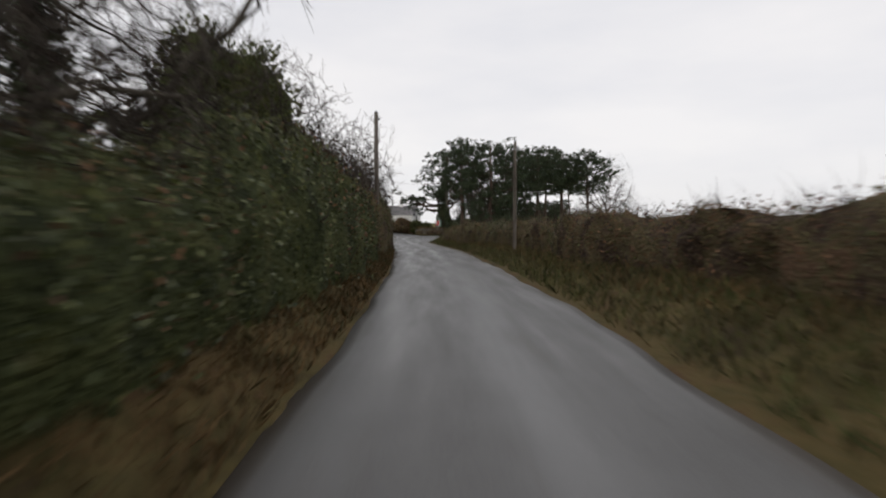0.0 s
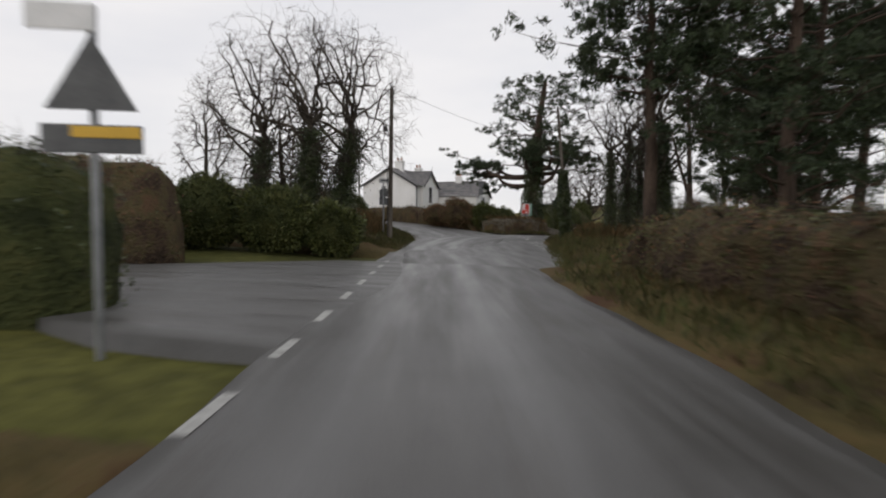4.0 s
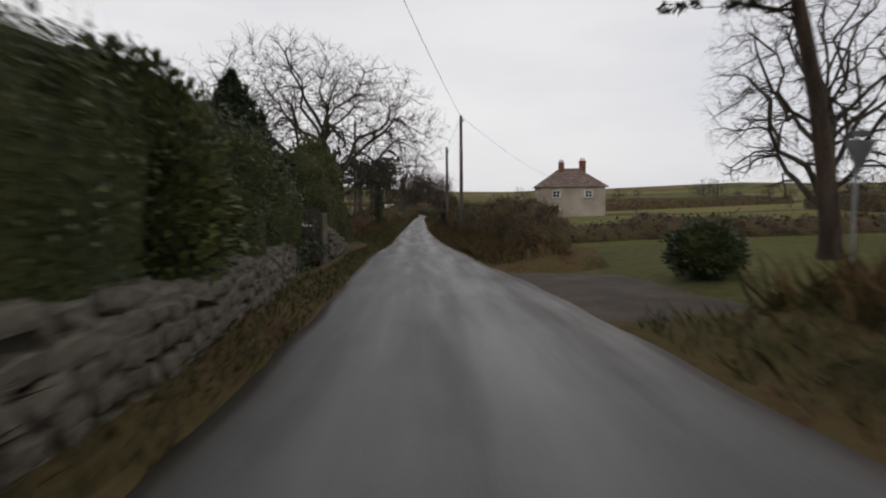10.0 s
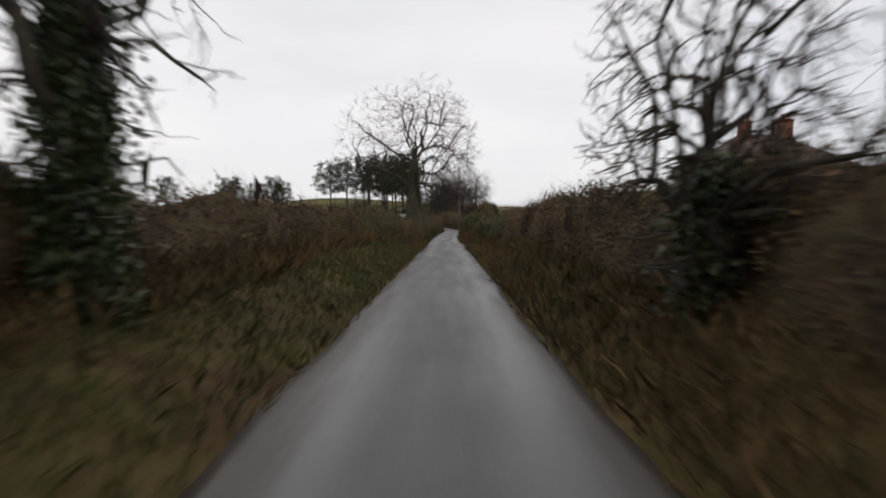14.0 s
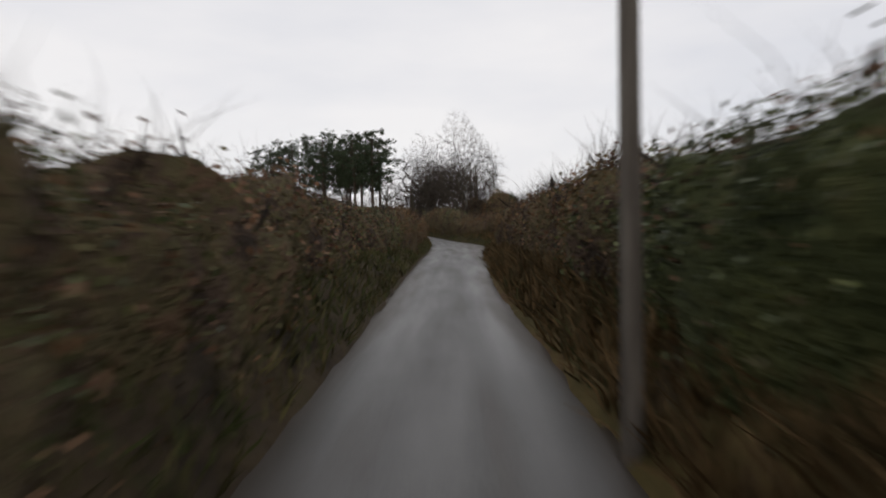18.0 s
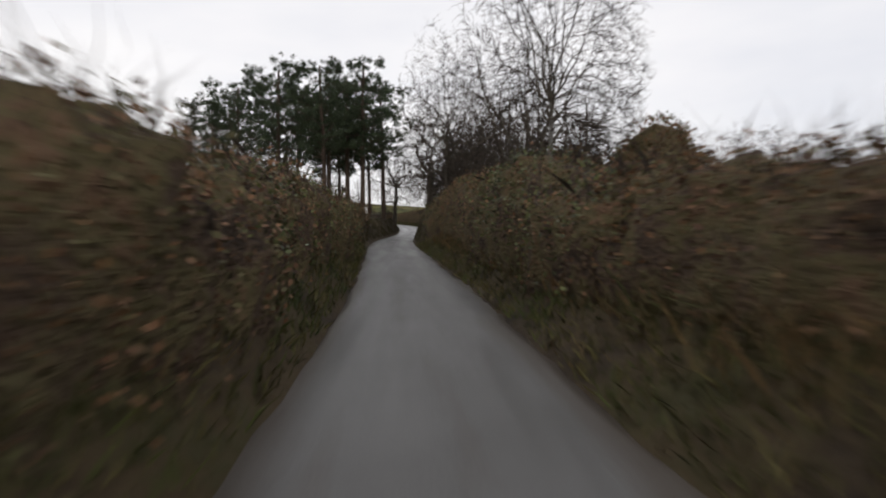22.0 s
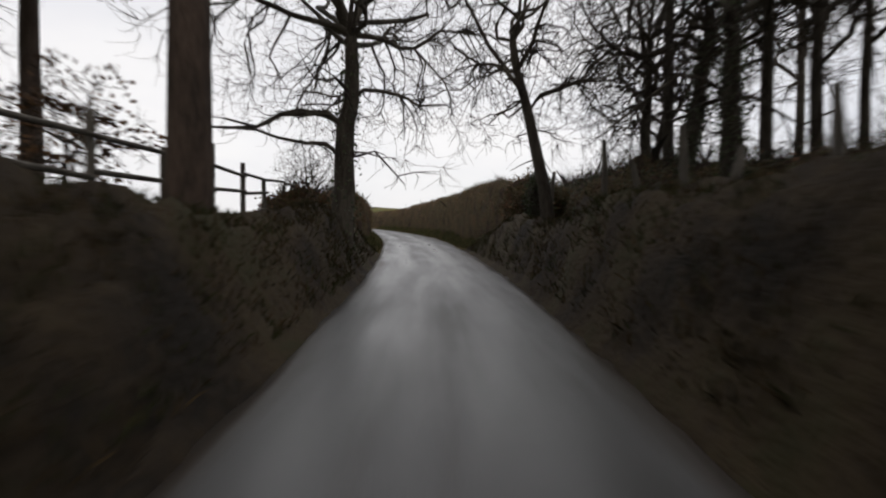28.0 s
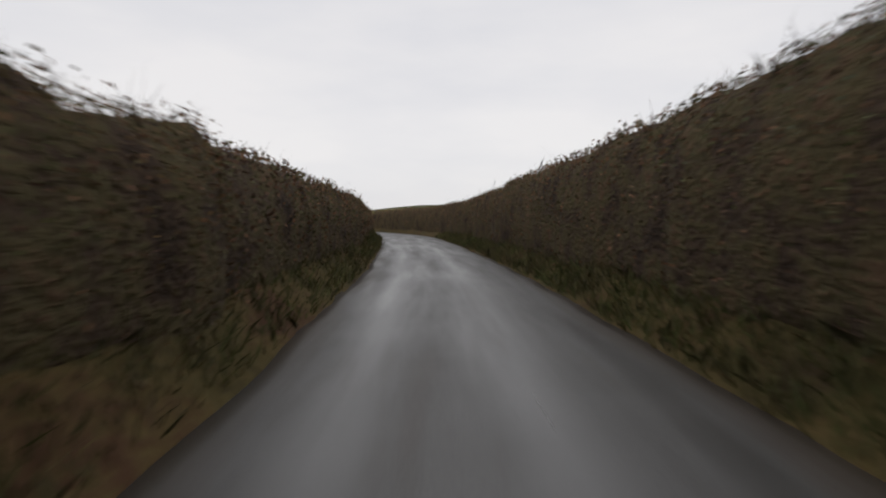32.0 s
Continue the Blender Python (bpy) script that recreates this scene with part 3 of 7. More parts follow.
def road_sheet(name, way, s, left, right, lift, mat, label):
    u = np.linspace(0, 1, 25)[None]
    ragged_l, ragged_r = wave(s, 11, 0.9, 2.7) * 0.09, wave(s, 12, 0.8, 2.3) * 0.09
    offs = (left + ragged_l)[:, None] * (1 - u) + (right + ragged_r)[:, None] * u
    ups = lift + 0.035 * (1 - (2 * u - 1) ** 2) + 0 * offs
    ups[:, 0] -= 0.35
    ups[:, -1] -= 0.35
    offs[:, 0], offs[:, -1] = offs[:, 1] - 0.05, offs[:, -2] + 0.05
    if name != "road":
        ups = ups - 0.14 * np.clip(1 - (s - s[0]) / 4.0, 0, 1)[:, None]
    me = strip(name, way, s, offs, ups, mat)
    inner = np.minimum(offs - left[:, None], right[:, None] - offs)
    wide = 0.55 + 0.3 * wave(s, 15, 1.5, 4.0, 9.0)[:, None]
    if name == "road":
        wide = wide + np.where(offs > 0, np.interp(s, [108, 113, 120, 124, 216, 222, 232, 238], [0, 0.7, 0.7, 0, 0, 1.7, 1.7, 0])[:, None], np.interp(s, [144, 148, 155, 158], [0, 0.5, 0.5, 0])[:, None])
    mud = 0.7 * np.clip(1 - inner / np.maximum(0.15, wide), 0, 1) + 0 * offs
    if name == "road":
        mud = mud * np.interp(s, [46, 52, 100, 107], [1, 0, 0, 1])[:, None]
    elif name == "road_main":
        mud = mud * np.where((offs > 0) & (s[:, None] < 42), 0, 1)
    else:
        mud = mud * np.interp(s, [9, 13], [0, 1])[:, None]
    me.attributes.new("mud", "FLOAT", "POINT").data.foreach_set("value", mud.astype(np.float32).ravel())
    track = 0.3 * np.maximum(np.exp(-((offs - 0.72) / 0.3) ** 2), np.exp(-((offs + 0.72) / 0.3) ** 2)) * (1 + 0.5 * wave(s, 16, 6.0, 17.0)[:, None])
    if name == "road":
        track = track + np.interp(s, [276, 290, 320, 335], [0, 0.25, 0.25, 0.05])[:, None] * (1 + 0.6 * wave(s, 17, 3.0, 8.0)[:, None])
    me.attributes.new("track", "FLOAT", "POINT").data.foreach_set("value", np.clip(track, 0, 0.8).astype(np.float32).ravel())
    along = np.stack([offs * 2.2, s[:, None] * 0.22 + 0 * offs, 0 * offs], -1)
    me.attributes.new("along", "FLOAT_VECTOR", "POINT").data.foreach_set("vector", along.astype(np.float32).ravel())
    ob = part(name, me, mat)
    return tagged(ob, label, "road", kind="structure")


s_l = np.arange(-34, 410, 0.5)
road_sheet("road", lane, s_l, edge_left(s_l), edge_right(s_l), 0.0, M_ROAD, "narrow damp grey tarmac country lane with muddy edges")
s_m = np.arange(4, 92, 0.5)
road_sheet("road_main", main_road, s_m, np.full(len(s_m), -2.9), np.interp(s_m, [0, 14, 24, 40, 95], [3.0, 5.2, 4.6, 2.9, 2.8]), 0.012, M_ROAD, "wider grey tarmac road climbing past the white house")
s_d = np.arange(0, 38, 0.5)
road_sheet("road_side", side_road, s_d, np.interp(s_d, [0, 4, 9, 40], [-7.5, -6.5, -3.2, -2.4]), np.interp(s_d, [0, 4, 9, 40], [7.5, 6.0, 3.0, 2.4]), 0.02, M_ROAD, "grey tarmac side road joining from behind a hedge")


def sheet_patch(name, ring, lift, mat, label, category, kind="structure"):
    """A thin flat piece lying on the road or ground, over an outline of x, y."""
    bm = bmesh.new()
    vs = [bm.verts.new((x, y, 0)) for x, y in ring]
    f = bm.faces.new(vs)
    bmesh.ops.triangulate(bm, faces=[f])
    bmesh.ops.subdivide_edges(bm, edges=bm.edges[:], cuts=3, use_grid_fill=True)
    for v in bm.verts:
        v.co.z = lane_z(v.co.x, v.co.y)[0] + lift
    rim = bmesh.ops.extrude_edge_only(bm, edges=[e for e in bm.edges if e.is_boundary])
    for v in rim["geom"]:
        if isinstance(v, bmesh.types.BMVert):
            v.co.z -= 0.35
    ob = part(name, bm, mat)
    return tagged(ob, label, category, kind=kind)


# the mouth of the lane, a fan of tarmac between the two roads
sheet_patch("road_mouth", [(6.2, 68.0), (7.4, 74.0), (8.2, 79.0), (9.0, 83.5), (11.0, 88.5), (13.6, 94.2), (15.6, 99.0), (12.2, 101.5), (8.6, 97.5), (4.0, 93.0), (2.5, 84.0), (3.0, 72.0)],
            0.004, M_ROAD, "tarmac mouth of the lane at the junction", "road")


def dash(at, length, width, turn):
    """One worn painted road mark, laid on the tarmac."""
    bpy.context.view_layer.update()
    dg = bpy.context.evaluated_depsgraph_get()
    a = radians(turn)
    n = max(2, int(length / 0.25) + 1)
    vs = []
    for v in np.linspace(-length / 2, length / 2, n):
        for q in (-width / 2, width / 2):
            x, y = at[0] + q * math.cos(a) - v * math.sin(a), at[1] + q * math.sin(a) + v * math.cos(a)
            hit, place, normal, idx, ob_, mm = scene.ray_cast(dg, (x, y, 6.0), (0, 0, -1))
            vs.append((x, y, place.z + 0.006))
    fs = [(2 * k, 2 * k + 1, 2 * k + 3, 2 * k + 2) for k in range(n - 1)]
    ob = part("road_marking", mesh_of("road_marking", vs, fs, 4, M_PAINT), M_PAINT)
    return tagged(ob, "worn white painted road dash at the junction mouth", "road marking", "give way line", "structure")


for k in range(13):
    u = k / 12
    x, y = np.interp(u, [0, 0.4, 0.75, 1], [7.5, 7.9, 7.7, 6.9]), 75.5 + 19.5 * u
    dash((x, y), 0.75, 0.2, 3 - 10 * u)
    if k % 2 == 0 and 2 < k < 11:
        dash((x + 0.4, y + 0.2), 0.75, 0.2, 3 - 10 * u)
for a, b in (((7.9, 86.6), (9.7, 90.9)), ((9.7, 90.9), (11.2, 90.0)), ((11.2, 90.0), (7.9, 86.6))):
    mid, way_ = (np.array(a) + b) / 2, np.subtract(b, a)
    dash(mid, float(np.hypot(*way_)), 0.12, math.degrees(math.atan2(-way_[0], way_[1])))
for k in range(8):
    dash((1.15 - 0.02 * k, 53.0 + 2.1 * k), 0.9, 0.12, 0)


# ---- verges and banks ----
def verge(name, way, s0, s1, side, inner, width, rise, mat, label, seed, mud=0.5, back=None, step=0.5):
    """An earth bank from the road's edge out to its top: side is -1 or 1, inner(s) the road's edge."""
    s = np.arange(s0 - 1.5, s1 + 1.51, step)
    u = np.array([0, 0.06, 0.14, 0.25, 0.38, 0.5, 0.62, 0.75, 0.88, 1.0, 1.25, 1.8])
    wv = width + 0.25 * wave(s, seed, 3, 9)
    rs = rise(s) if callable(rise) else np.interp(s, [s0, s1], rise) if isinstance(rise, tuple) else np.full(len(s), float(rise))
    rs = rs * (1 + 0.18 * wave(s, seed + 1, 2, 6)) * np.clip(np.minimum((s - s[0]) / 2.2, (s[-1] - s) / 2.2), 0.0, 1)
    dive = np.clip(1 - np.minimum((s - s[0]) / 0.8, (s[-1] - s) / 0.8), 0, 1) * 0.25
    offs = side * (np.abs(inner(s))[:, None] - 0.25 + wv[:, None] * u[None] * 1.0)
    prof = np.interp(u, [0, 0.06, 0.14, 0.3, 0.75, 1, 1.25, 1.8], [-0.06, 0.0, 0.05, 0.2, 0.85, 1.0, 1.0, 0.75])
    rough = np.random.default_rng(seed).normal(size=offs.shape) * 0.05 * np.clip(u * 4, 0, 1)
    ups = rs[:, None] * prof[None] + np.where(u < 0.1, prof, 0)[None] + rough * np.maximum(0.5, rs[:, None]) - dive[:, None]
    ob = part(name, strip(name, way, s, offs, ups, mat), mat)
    tagged(ob, label, "verge", kind="structure")

    def top(ss, uu):
        """A place on the bank's face: ss along, uu across from 0 to 1.8."""
        w2 = np.interp(ss, s, wv)
        r2 = np.interp(ss, s, rs)
        return way.put(ss, side * (np.abs(inner(ss)) - 0.25 + w2 * uu), r2 * np.interp(uu, u, prof))
    return top


def grass_on(top, s0, s1, per_m, u0, u1, height, mat, name, label, seed, width=0.011):
    r = np.random.default_rng(seed)
    n = int((s1 - s0) * per_m)
    uu = u0 + (u1 - u0) * r.random(n)
    feet = top(s0 + (s1 - s0) * r.random(n), uu)
    feet[:, 2] -= 0.03
    h = height * r.uniform(0.5, 1.25, n)
    ob = part(name, blades(name, feet, h, mat, 0.55, width, seed), mat)
    return tagged(ob, label, "grass", kind="stuff")


def hedge(way, s0, s1, side, off, depth, foot, height, leaf_mat, core_mat, label, seed, density=90, size=0.13, shoots=5.0, second=None, share=0.3, group="lane hedges", taper=(0.5, 0.5), bulge=0.25, trim=1.0, twigs=55, tip=0.15):
    """A hedge along a way: a rough dark inner mass, many leaves over it, and shoots at the top.
    off(s), foot(s), height(s): the face's offset from the way, the base's height and the hedge's height."""
    lap = 1.2 if taper == (0.5, 0.5) else 0.3
    s0, s1 = s0 - lap, s1 + lap
    s = np.arange(s0, s1 + 0.01, 0.4)
    r = np.random.default_rng(seed)
    u = np.linspace(0, 1, 13)
    end = np.clip(np.minimum((s - s0) / taper[0], (s1 - s) / taper[1]), 0.002, 1) ** 0.5
    hh = height(s) * (1 + 0.1 * trim * wave(s, seed, 0.9, 2.6, 6.0)) * end
    ang = u * math.pi
    across = (1 - np.cos(ang)) / 2
    upp = np.sin(ang) ** 0.55
    dd = depth * (1 + 0.12 * wave(s, seed + 3, 1.1, 3.1))
    lump = trim * (r.normal(size=(len(s), 13)) * 0.08 + wave(s, seed + 5, 0.7, 1.6)[:, None] * 0.12 + wave(s[:, None] + u[None] * 4, seed + 6, 0.5, 1.3) * 0.2
                   + wave(s[:, None] * 0.7 - u[None] * 3, seed + 7, 0.9, 2.1) * 0.2)
    offs = side * (off(s)[:, None] + dd[:, None] * (0.5 + (across[None] - 0.5) * end[:, None]) + lump * end[:, None] - bulge * np.sin(ang)[None] * (across < 0.5)[None] * end[:, None])
    ups = foot(s)[:, None] - 0.6 + (hh[:, None] + 0.6 * end[:, None]) * upp[None] + np.abs(lump) * 0.9
    h = thing("hedge", way.put((s0 + s1) / 2, side * (float(off(np.array([(s0 + s1) / 2]))[0]) + depth / 2), float(foot(np.array([(s0 + s1) / 2]))[0])), label, "hedge", group)
    inv = h.matrix_basis.inverted()
    # one solid sheet fills the hedge in the darker core colour
    core_s = strip("inner_mass", way, s, offs - 0.0, ups - 0.05, core_mat)
    core = part("inner_mass", core_s, core_mat, h, "dense dark inner mass")
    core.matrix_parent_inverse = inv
    n = int((s1 - s0) * density * 7.0)
    ss, uu = s0 + (s1 - s0) * r.random(n), np.clip(r.beta(1.0, 1.35, n), 0.02, 0.98)
    fi, ui = np.clip((ss - s0) / 0.4, 0, len(s) - 1.001), uu * 12
    a0, b0 = fi.astype(int), np.minimum(ui.astype(int), 11)
    fa, fb = fi - a0, ui - b0

    def pick(g):
        return (g[a0, b0] * (1 - fa) * (1 - fb) + g[a0 + 1, b0] * fa * (1 - fb) + g[a0, b0 + 1] * (1 - fa) * fb + g[a0 + 1, b0 + 1] * fa * fb)
    c = way.put(ss, pick(offs), pick(ups)) + r.normal(size=(n, 3)) * [0.12, 0.12, 0.1] * (0.4 + 0.6 * trim)
    sz = size * 0.48 * r.uniform(0.5, 1.5, n)
    if second is None:
        share = 0.0
    cut = r.random(n) < share * (1 + wave(ss, seed + 9, 2.0, 5.0))
    for nm, mat_, sel in (("foliage", leaf_mat, ~cut), ("foliage", second, cut)):
        if mat_ is not None and sel.sum() > 10:
            lf = part(nm, leaves(nm, c[sel], sz[sel], mat_, None, 0.62, seed + 21), mat_, h)
            lf.matrix_parent_inverse = inv
            lf["kind"] = "stuff"
    m = int((s1 - s0) * twigs)
    if m:
        st = s0 + (s1 - s0) * r.random(m)
        ut = np.clip(r.beta(1.0, 1.6, m), 0.02, 0.6)
        fi, ui = np.clip((st - s0) / 0.4, 0, len(s) - 1.001), ut * 12
        a0, b0 = fi.astype(int), np.minimum(ui.astype(int), 11)
        fa, fb = fi - a0, ui - b0
        feet = way.put(st, pick(offs) + side * 0.1, pick(ups) - 0.15)
        tw = part("twig_tangle", blades("twig_tangle", feet, r.gamma(3.0, 0.1, m) * (0.5 + 0.5 * trim) + 0.15, M_TWIG, 0.8, 0.0055, seed + 8), M_TWIG, h, "bare tangled twigs")
        tw.matrix_parent_inverse = inv
        tw["kind"] = "stuff"
    m = int((s1 - s0) * shoots * 4.5)
    if m:
        st = s0 + (s1 - s0) * r.random(m)
        ut = r.uniform(0.25, 0.75, m)
        fi, ui = np.clip((st - s0) / 0.4, 0, len(s) - 1.001), ut * 12
        a0, b0 = fi.astype(int), np.minimum(ui.astype(int), 11)
        fa, fb = fi - a0, ui - b0
        feet = way.put(st, pick(offs), pick(ups))
        tw = part("top_growth", blades("top_growth", feet, np.clip(r.gamma(2.0, tip, m) + 0.06, 0, 0.75), M_TWIG, 0.5, 0.0045, seed + 4), M_TWIG, h, "bare upright shoots")
        tw.matrix_parent_inverse = inv
        tw["kind"] = "stuff"
    return h


def const(v):
    return lambda s: np.full(np.shape(s), float(v))


def table(*rows):
    t = np.array(rows, float)
    return lambda s: np.interp(s, t[:, 0], t[:, 1])


# ---- verges, banks and hedges, stretch by stretch ----
v1 = verge("verge_left_1", lane, -34, 52, -1, edge_left, 1.1, 0.35, M_VERGE, "earth verge with dead leaves under a tall hedge", 31)
v2 = verge("verge_right_1", lane, -34, 66, 1, edge_right, 2.6, 0.35, M_VERGE, "grassy verge with dead stalks below a low hedge", 32)
hedge(lane, -34, -4, -1, const(1.8), 2.2, const(0.2), const(2.9), M_BROWNLEAF, M_CORE_BROWN, "tall overgrown mixed hedge beside the lane", 41, 110, 0.14, 14, M_EVERGREEN, 0.45)
hedge(lane, -4, 22, -1, const(1.9), 2.4, const(0.2), table((-4, 1.5), (6, 1.6), (9.5, 2.7), (22, 2.6)), M_BROWNLEAF, M_CORE_GREEN, "tall overgrown hedge with ivy beside the lane", 42, 150, 0.14, 14, M_EVERGREEN, 0.6)
hedge(lane, 22, 50, -1, const(2.0), 2.6, const(0.2), table((22, 2.6), (40, 2.9), (50, 2.6)), M_BROWNLEAF, M_CORE_BROWN, "tall brown winter hedge beside the lane", 43, 150, 0.14, 16, M_EVERGREEN, 0.5, taper=(0.5, 2.5))
hedge(lane, -34, 30, 1, const(4.8), 1.4, const(0.2), const(1.35), M_BROWNLEAF, M_CORE_BROWN, "low trimmed mixed hedge behind a grass verge", 44, 100, 0.12, 8, M_EVERGREEN, 0.4)
hedge(lane, 30, 64, 1, table((30, 4.8), (42, 4.3), (64, 4.2)), 1.5, const(0.2), table((30, 1.35), (50, 1.4), (64, 1.2)), M_BROWNLEAF, M_CORE_BROWN, "low mixed green and brown hedge behind a verge", 45, 110, 0.12, 8, M_EVERGREEN, 0.5, taper=(0.5, 2.0))
grass_on(v1, -30, 51, 240, 0.12, 1.0, 0.22, M_BRACKEN, "verge_grass", "dead leaves and stalks under the tall hedge", 51)
grass_on(v2, -30, 64, 110, 0.5, 1.3, 0.34, M_BRACKEN, "verge_grass", "dead straw stalks in the verge", 50, 0.012)
grass_on(v2, -30, 64, 330, 0.1, 1.3, 0.3, M_GRASS, "verge_grass", "long rough verge grass in green and straw", 52)

# the junction's left side: verge, bracken bank and trees
jl = lambda s: np.full(np.shape(s), -2.9)
v3 = verge("verge_left_2", main_road, 13.5, 40, -1, jl, 4.2, (0.9, 1.3), M_VERGE, "grass and bracken bank at the junction", 33)
v3b = verge("verge_left_3", main_road, 40, 80, -1, jl, 3.2, (1.3, 1.6), M_VERGE, "grass bank beside the climbing road", 34)
grass_on(v3, 14, 40, 420, 0.05, 0.6, 0.26, M_GRASS, "verge_grass", "long green verge grass at the junction", 53)
grass_on(v3, 14, 40, 420, 0.5, 1.7, 0.65, M_BRACKEN, "bracken", "dead rust-brown bracken and brambles on a bank", 54, 0.018)
hedge(main_road, 22, 62, -1, const(8.2), 3.0, const(0.9), table((22, 1.8), (40, 2.0), (62, 2.2)), M_BROWNLEAF, M_CORE_BROWN, "scrubby brown hedge with evergreen bushes on a bank", 46, 90, 0.17, 10, M_EVERGREEN, 0.45, group="junction hedges")
hedge(side_road, 6, 34, -1, const(3.3), 2.6, const(0.1), const(2.2), M_EVERGREEN, M_CORE_GREEN, "dark evergreen hedge beside the side road", 47, 100, 0.15, 8, M_IVY, 0.4, group="junction hedges")
hedge(side_road, 10, 34, 1, const(3.0), 2.2, const(0.1), const(2.8), M_BROWNLEAF, M_CORE_BROWN, "tall brown hedge on the side road corner", 48, 90, 0.15, 8, M_EVERGREEN, 0.4, group="junction hedges")

# the island between the two roads: hedge over a low stone wall
hedge(main_road, 39.5, 62, 1, table((39, 3.6), (46, 3.0), (62, 3.0)), 2.0, const(0.15), table((39, 0.9), (44, 1.25), (50, 1.2), (56, 1.0), (62, 0.8)), M_BROWNLEAF, M_CORE_BROWN, "brown garden hedge in front of the white house", 49, 130, 0.13, 8, M_EVERGREEN, 0.3, group="junction hedges")
gr = lambda s: np.interp(s, [60, 66, 71, 79, 86, 92, 97, 103, 110], [3.0, 3.6, 4.4, 5.6, 5.2, 4.4, 3.2, 2.6, 2.5])
v4 = verge("verge_right_2", lane, 64, 113, 1, gr, 2.6, 0.4, M_VERGE, "grass verge under the trees at the junction", 35)
grass_on(v4, 64, 113, 330, 0.08, 1.75, 0.34, M_GRASS, "verge_grass", "long wet verge grass below the pines", 55)
grass_on(v4, 78, 113.5, 240, 0.7, 1.8, 0.75, M_BRACKEN, "bracken", "dead straw and bracken below the pines", 56, 0.018)

# left of the lane after the junction: wall, garden hedge and shrubs
v5 = verge("verge_left_4", lane, 101, 140, -1, edge_left, 1.0, 0.12, M_VERGE, "narrow grass verge below a garden wall", 36)
grass_on(v5, 104, 136, 170, 0.1, 1.1, 0.17, M_GRASS, "verge_grass", "short verge grass below the garden wall", 57)
hedge(lane, 109, 124.4, -1, table((109, 2.4), (119, 3.1), (125, 4.1)), 1.9, const(0.4), table((109, 2.5), (116, 2.5), (121, 2.1), (124, 1.8)), M_EVERGREEN, M_CORE_GREEN, "dark green garden hedge over a stone wall", 60, 190, 0.12, 3, M_IVY, 0.4, group="garden hedges", taper=(0.4, 0.4))
hedge(lane, 126.4, 137, -1, table((124, 3.3), (137, 3.4)), 2.8, const(0.0), table((124, 3.2), (128, 4.0), (132, 3.4), (137, 1.6)), M_EVERGREEN, M_CORE_GREEN, "large overgrown evergreen bushes beside the lane", 61, 190, 0.14, 6, M_BROWNLEAF, 0.25, group="garden hedges", taper=(0.8, 2.0))

# open stretch: low brown banks
v6 = verge("verge_left_5", lane, 131, 187, -1, edge_left, 2.6, (0.45, 0.6), M_VERGE, "green and brown verge with bracken", 37)
v7 = verge("verge_right_3", lane, 123.5, 181, 1, edge_right, 1.9, 0.55, M_VERGE, "straw-coloured grass bank below a hedge", 38)
grass_on(v6, 136, 187, 400, 0.06, 0.9, 0.22, M_GRASS, "verge_grass", "short green verge grass and weeds", 58)
grass_on(v6, 138, 187, 215, 0.7, 1.6, 0.6, M_BRACKEN, "bracken", "dead rust-brown bracken along the bank", 59, 0.018)
grass_on(v7, 123, 181, 340, 0.1, 1.3, 0.38, M_BRACKEN, "verge_grass", "dead straw grass on the bank", 62, 0.014)
grass_on(v7, 123, 181, 137, 0.05, 0.6, 0.2, M_GRASS, "verge_grass", "green grass at the foot of the bank", 63)
hedge(lane, 139, 180, -1, const(3.7), 1.5, const(0.45), table((139, 0.9), (160, 1.15), (180, 1.2)), M_BROWNLEAF, M_CORE_BROWN, "low brown bramble hedge on a bank", 64, 90, 0.12, 12, M_BEECH, 0.5)
hedge(lane, 124.4, 150, 1, table((122, 3.6), (135, 3.2), (150, 3.0)), 1.5, const(0.35), table((122, 1.55), (136, 1.55), (150, 1.5)), M_BROWNLEAF, M_CORE_BROWN, "brown winter hedge with straw grass below", 65, 120, 0.12, 16, M_EVERGREEN, 0.25, taper=(1.6, 0.5))
hedge(lane, 150, 175.5, 1, const(2.8), 1.5, const(0.35), table((150, 1.5), (160, 1.5), (175, 1.4)), M_BROWNLEAF, M_CORE_BROWN, "brown hedge with tall dead grass along it", 66, 120, 0.12, 18, M_BRACKEN, 0.4)
hedge(lane, 176.5, 183.6, 1, const(2.6), 1.3, const(0.05), const(1.5), M_EVERGREEN, M_CORE_GREEN, "dark square-cut evergreen hedge beside a driveway", 67, 200, 0.08, 0, M_IVY, 0.4, taper=(0.15, 0.15), bulge=0.05)

# the narrow hedged lane
v8 = verge("verge_left_6", lane, 179, 266, -1, edge_left, 0.9, 0.7, M_BANK, "steep dark earth bank below a hedge", 39)
v9 = verge("verge_right_4", lane, 190.5, 222, 1, edge_right, 1.0, 0.55, M_VERGE, "muddy earth bank with straw grass", 40)
v10 = verge("verge_right_5", lane, 222, 268, 1, edge_right, 1.3, 0.6, M_BANK, "grass and earth bank at a passing place", 70)
grass_on(v8, 179, 264, 160, 0.15, 1.0, 0.24, M_GRASS, "verge_grass", "dark green grass and weeds on the bank", 71)
grass_on(v9, 189.2, 196, 420, 0.1, 1.8, 0.42, M_BRACKEN, "verge_grass", "tall dead straw grass at the bank's end", 171, 0.014)
grass_on(v9, 189.2, 193, 220, 0.05, 1.4, 0.22, M_GRASS, "verge_grass", "green grass at the bank's end", 172)
grass_on(v8, 177.6, 187, 300, 0.1, 1.8, 0.34, M_BRACKEN, "verge_grass", "dead brown grass on the bank", 173, 0.014)
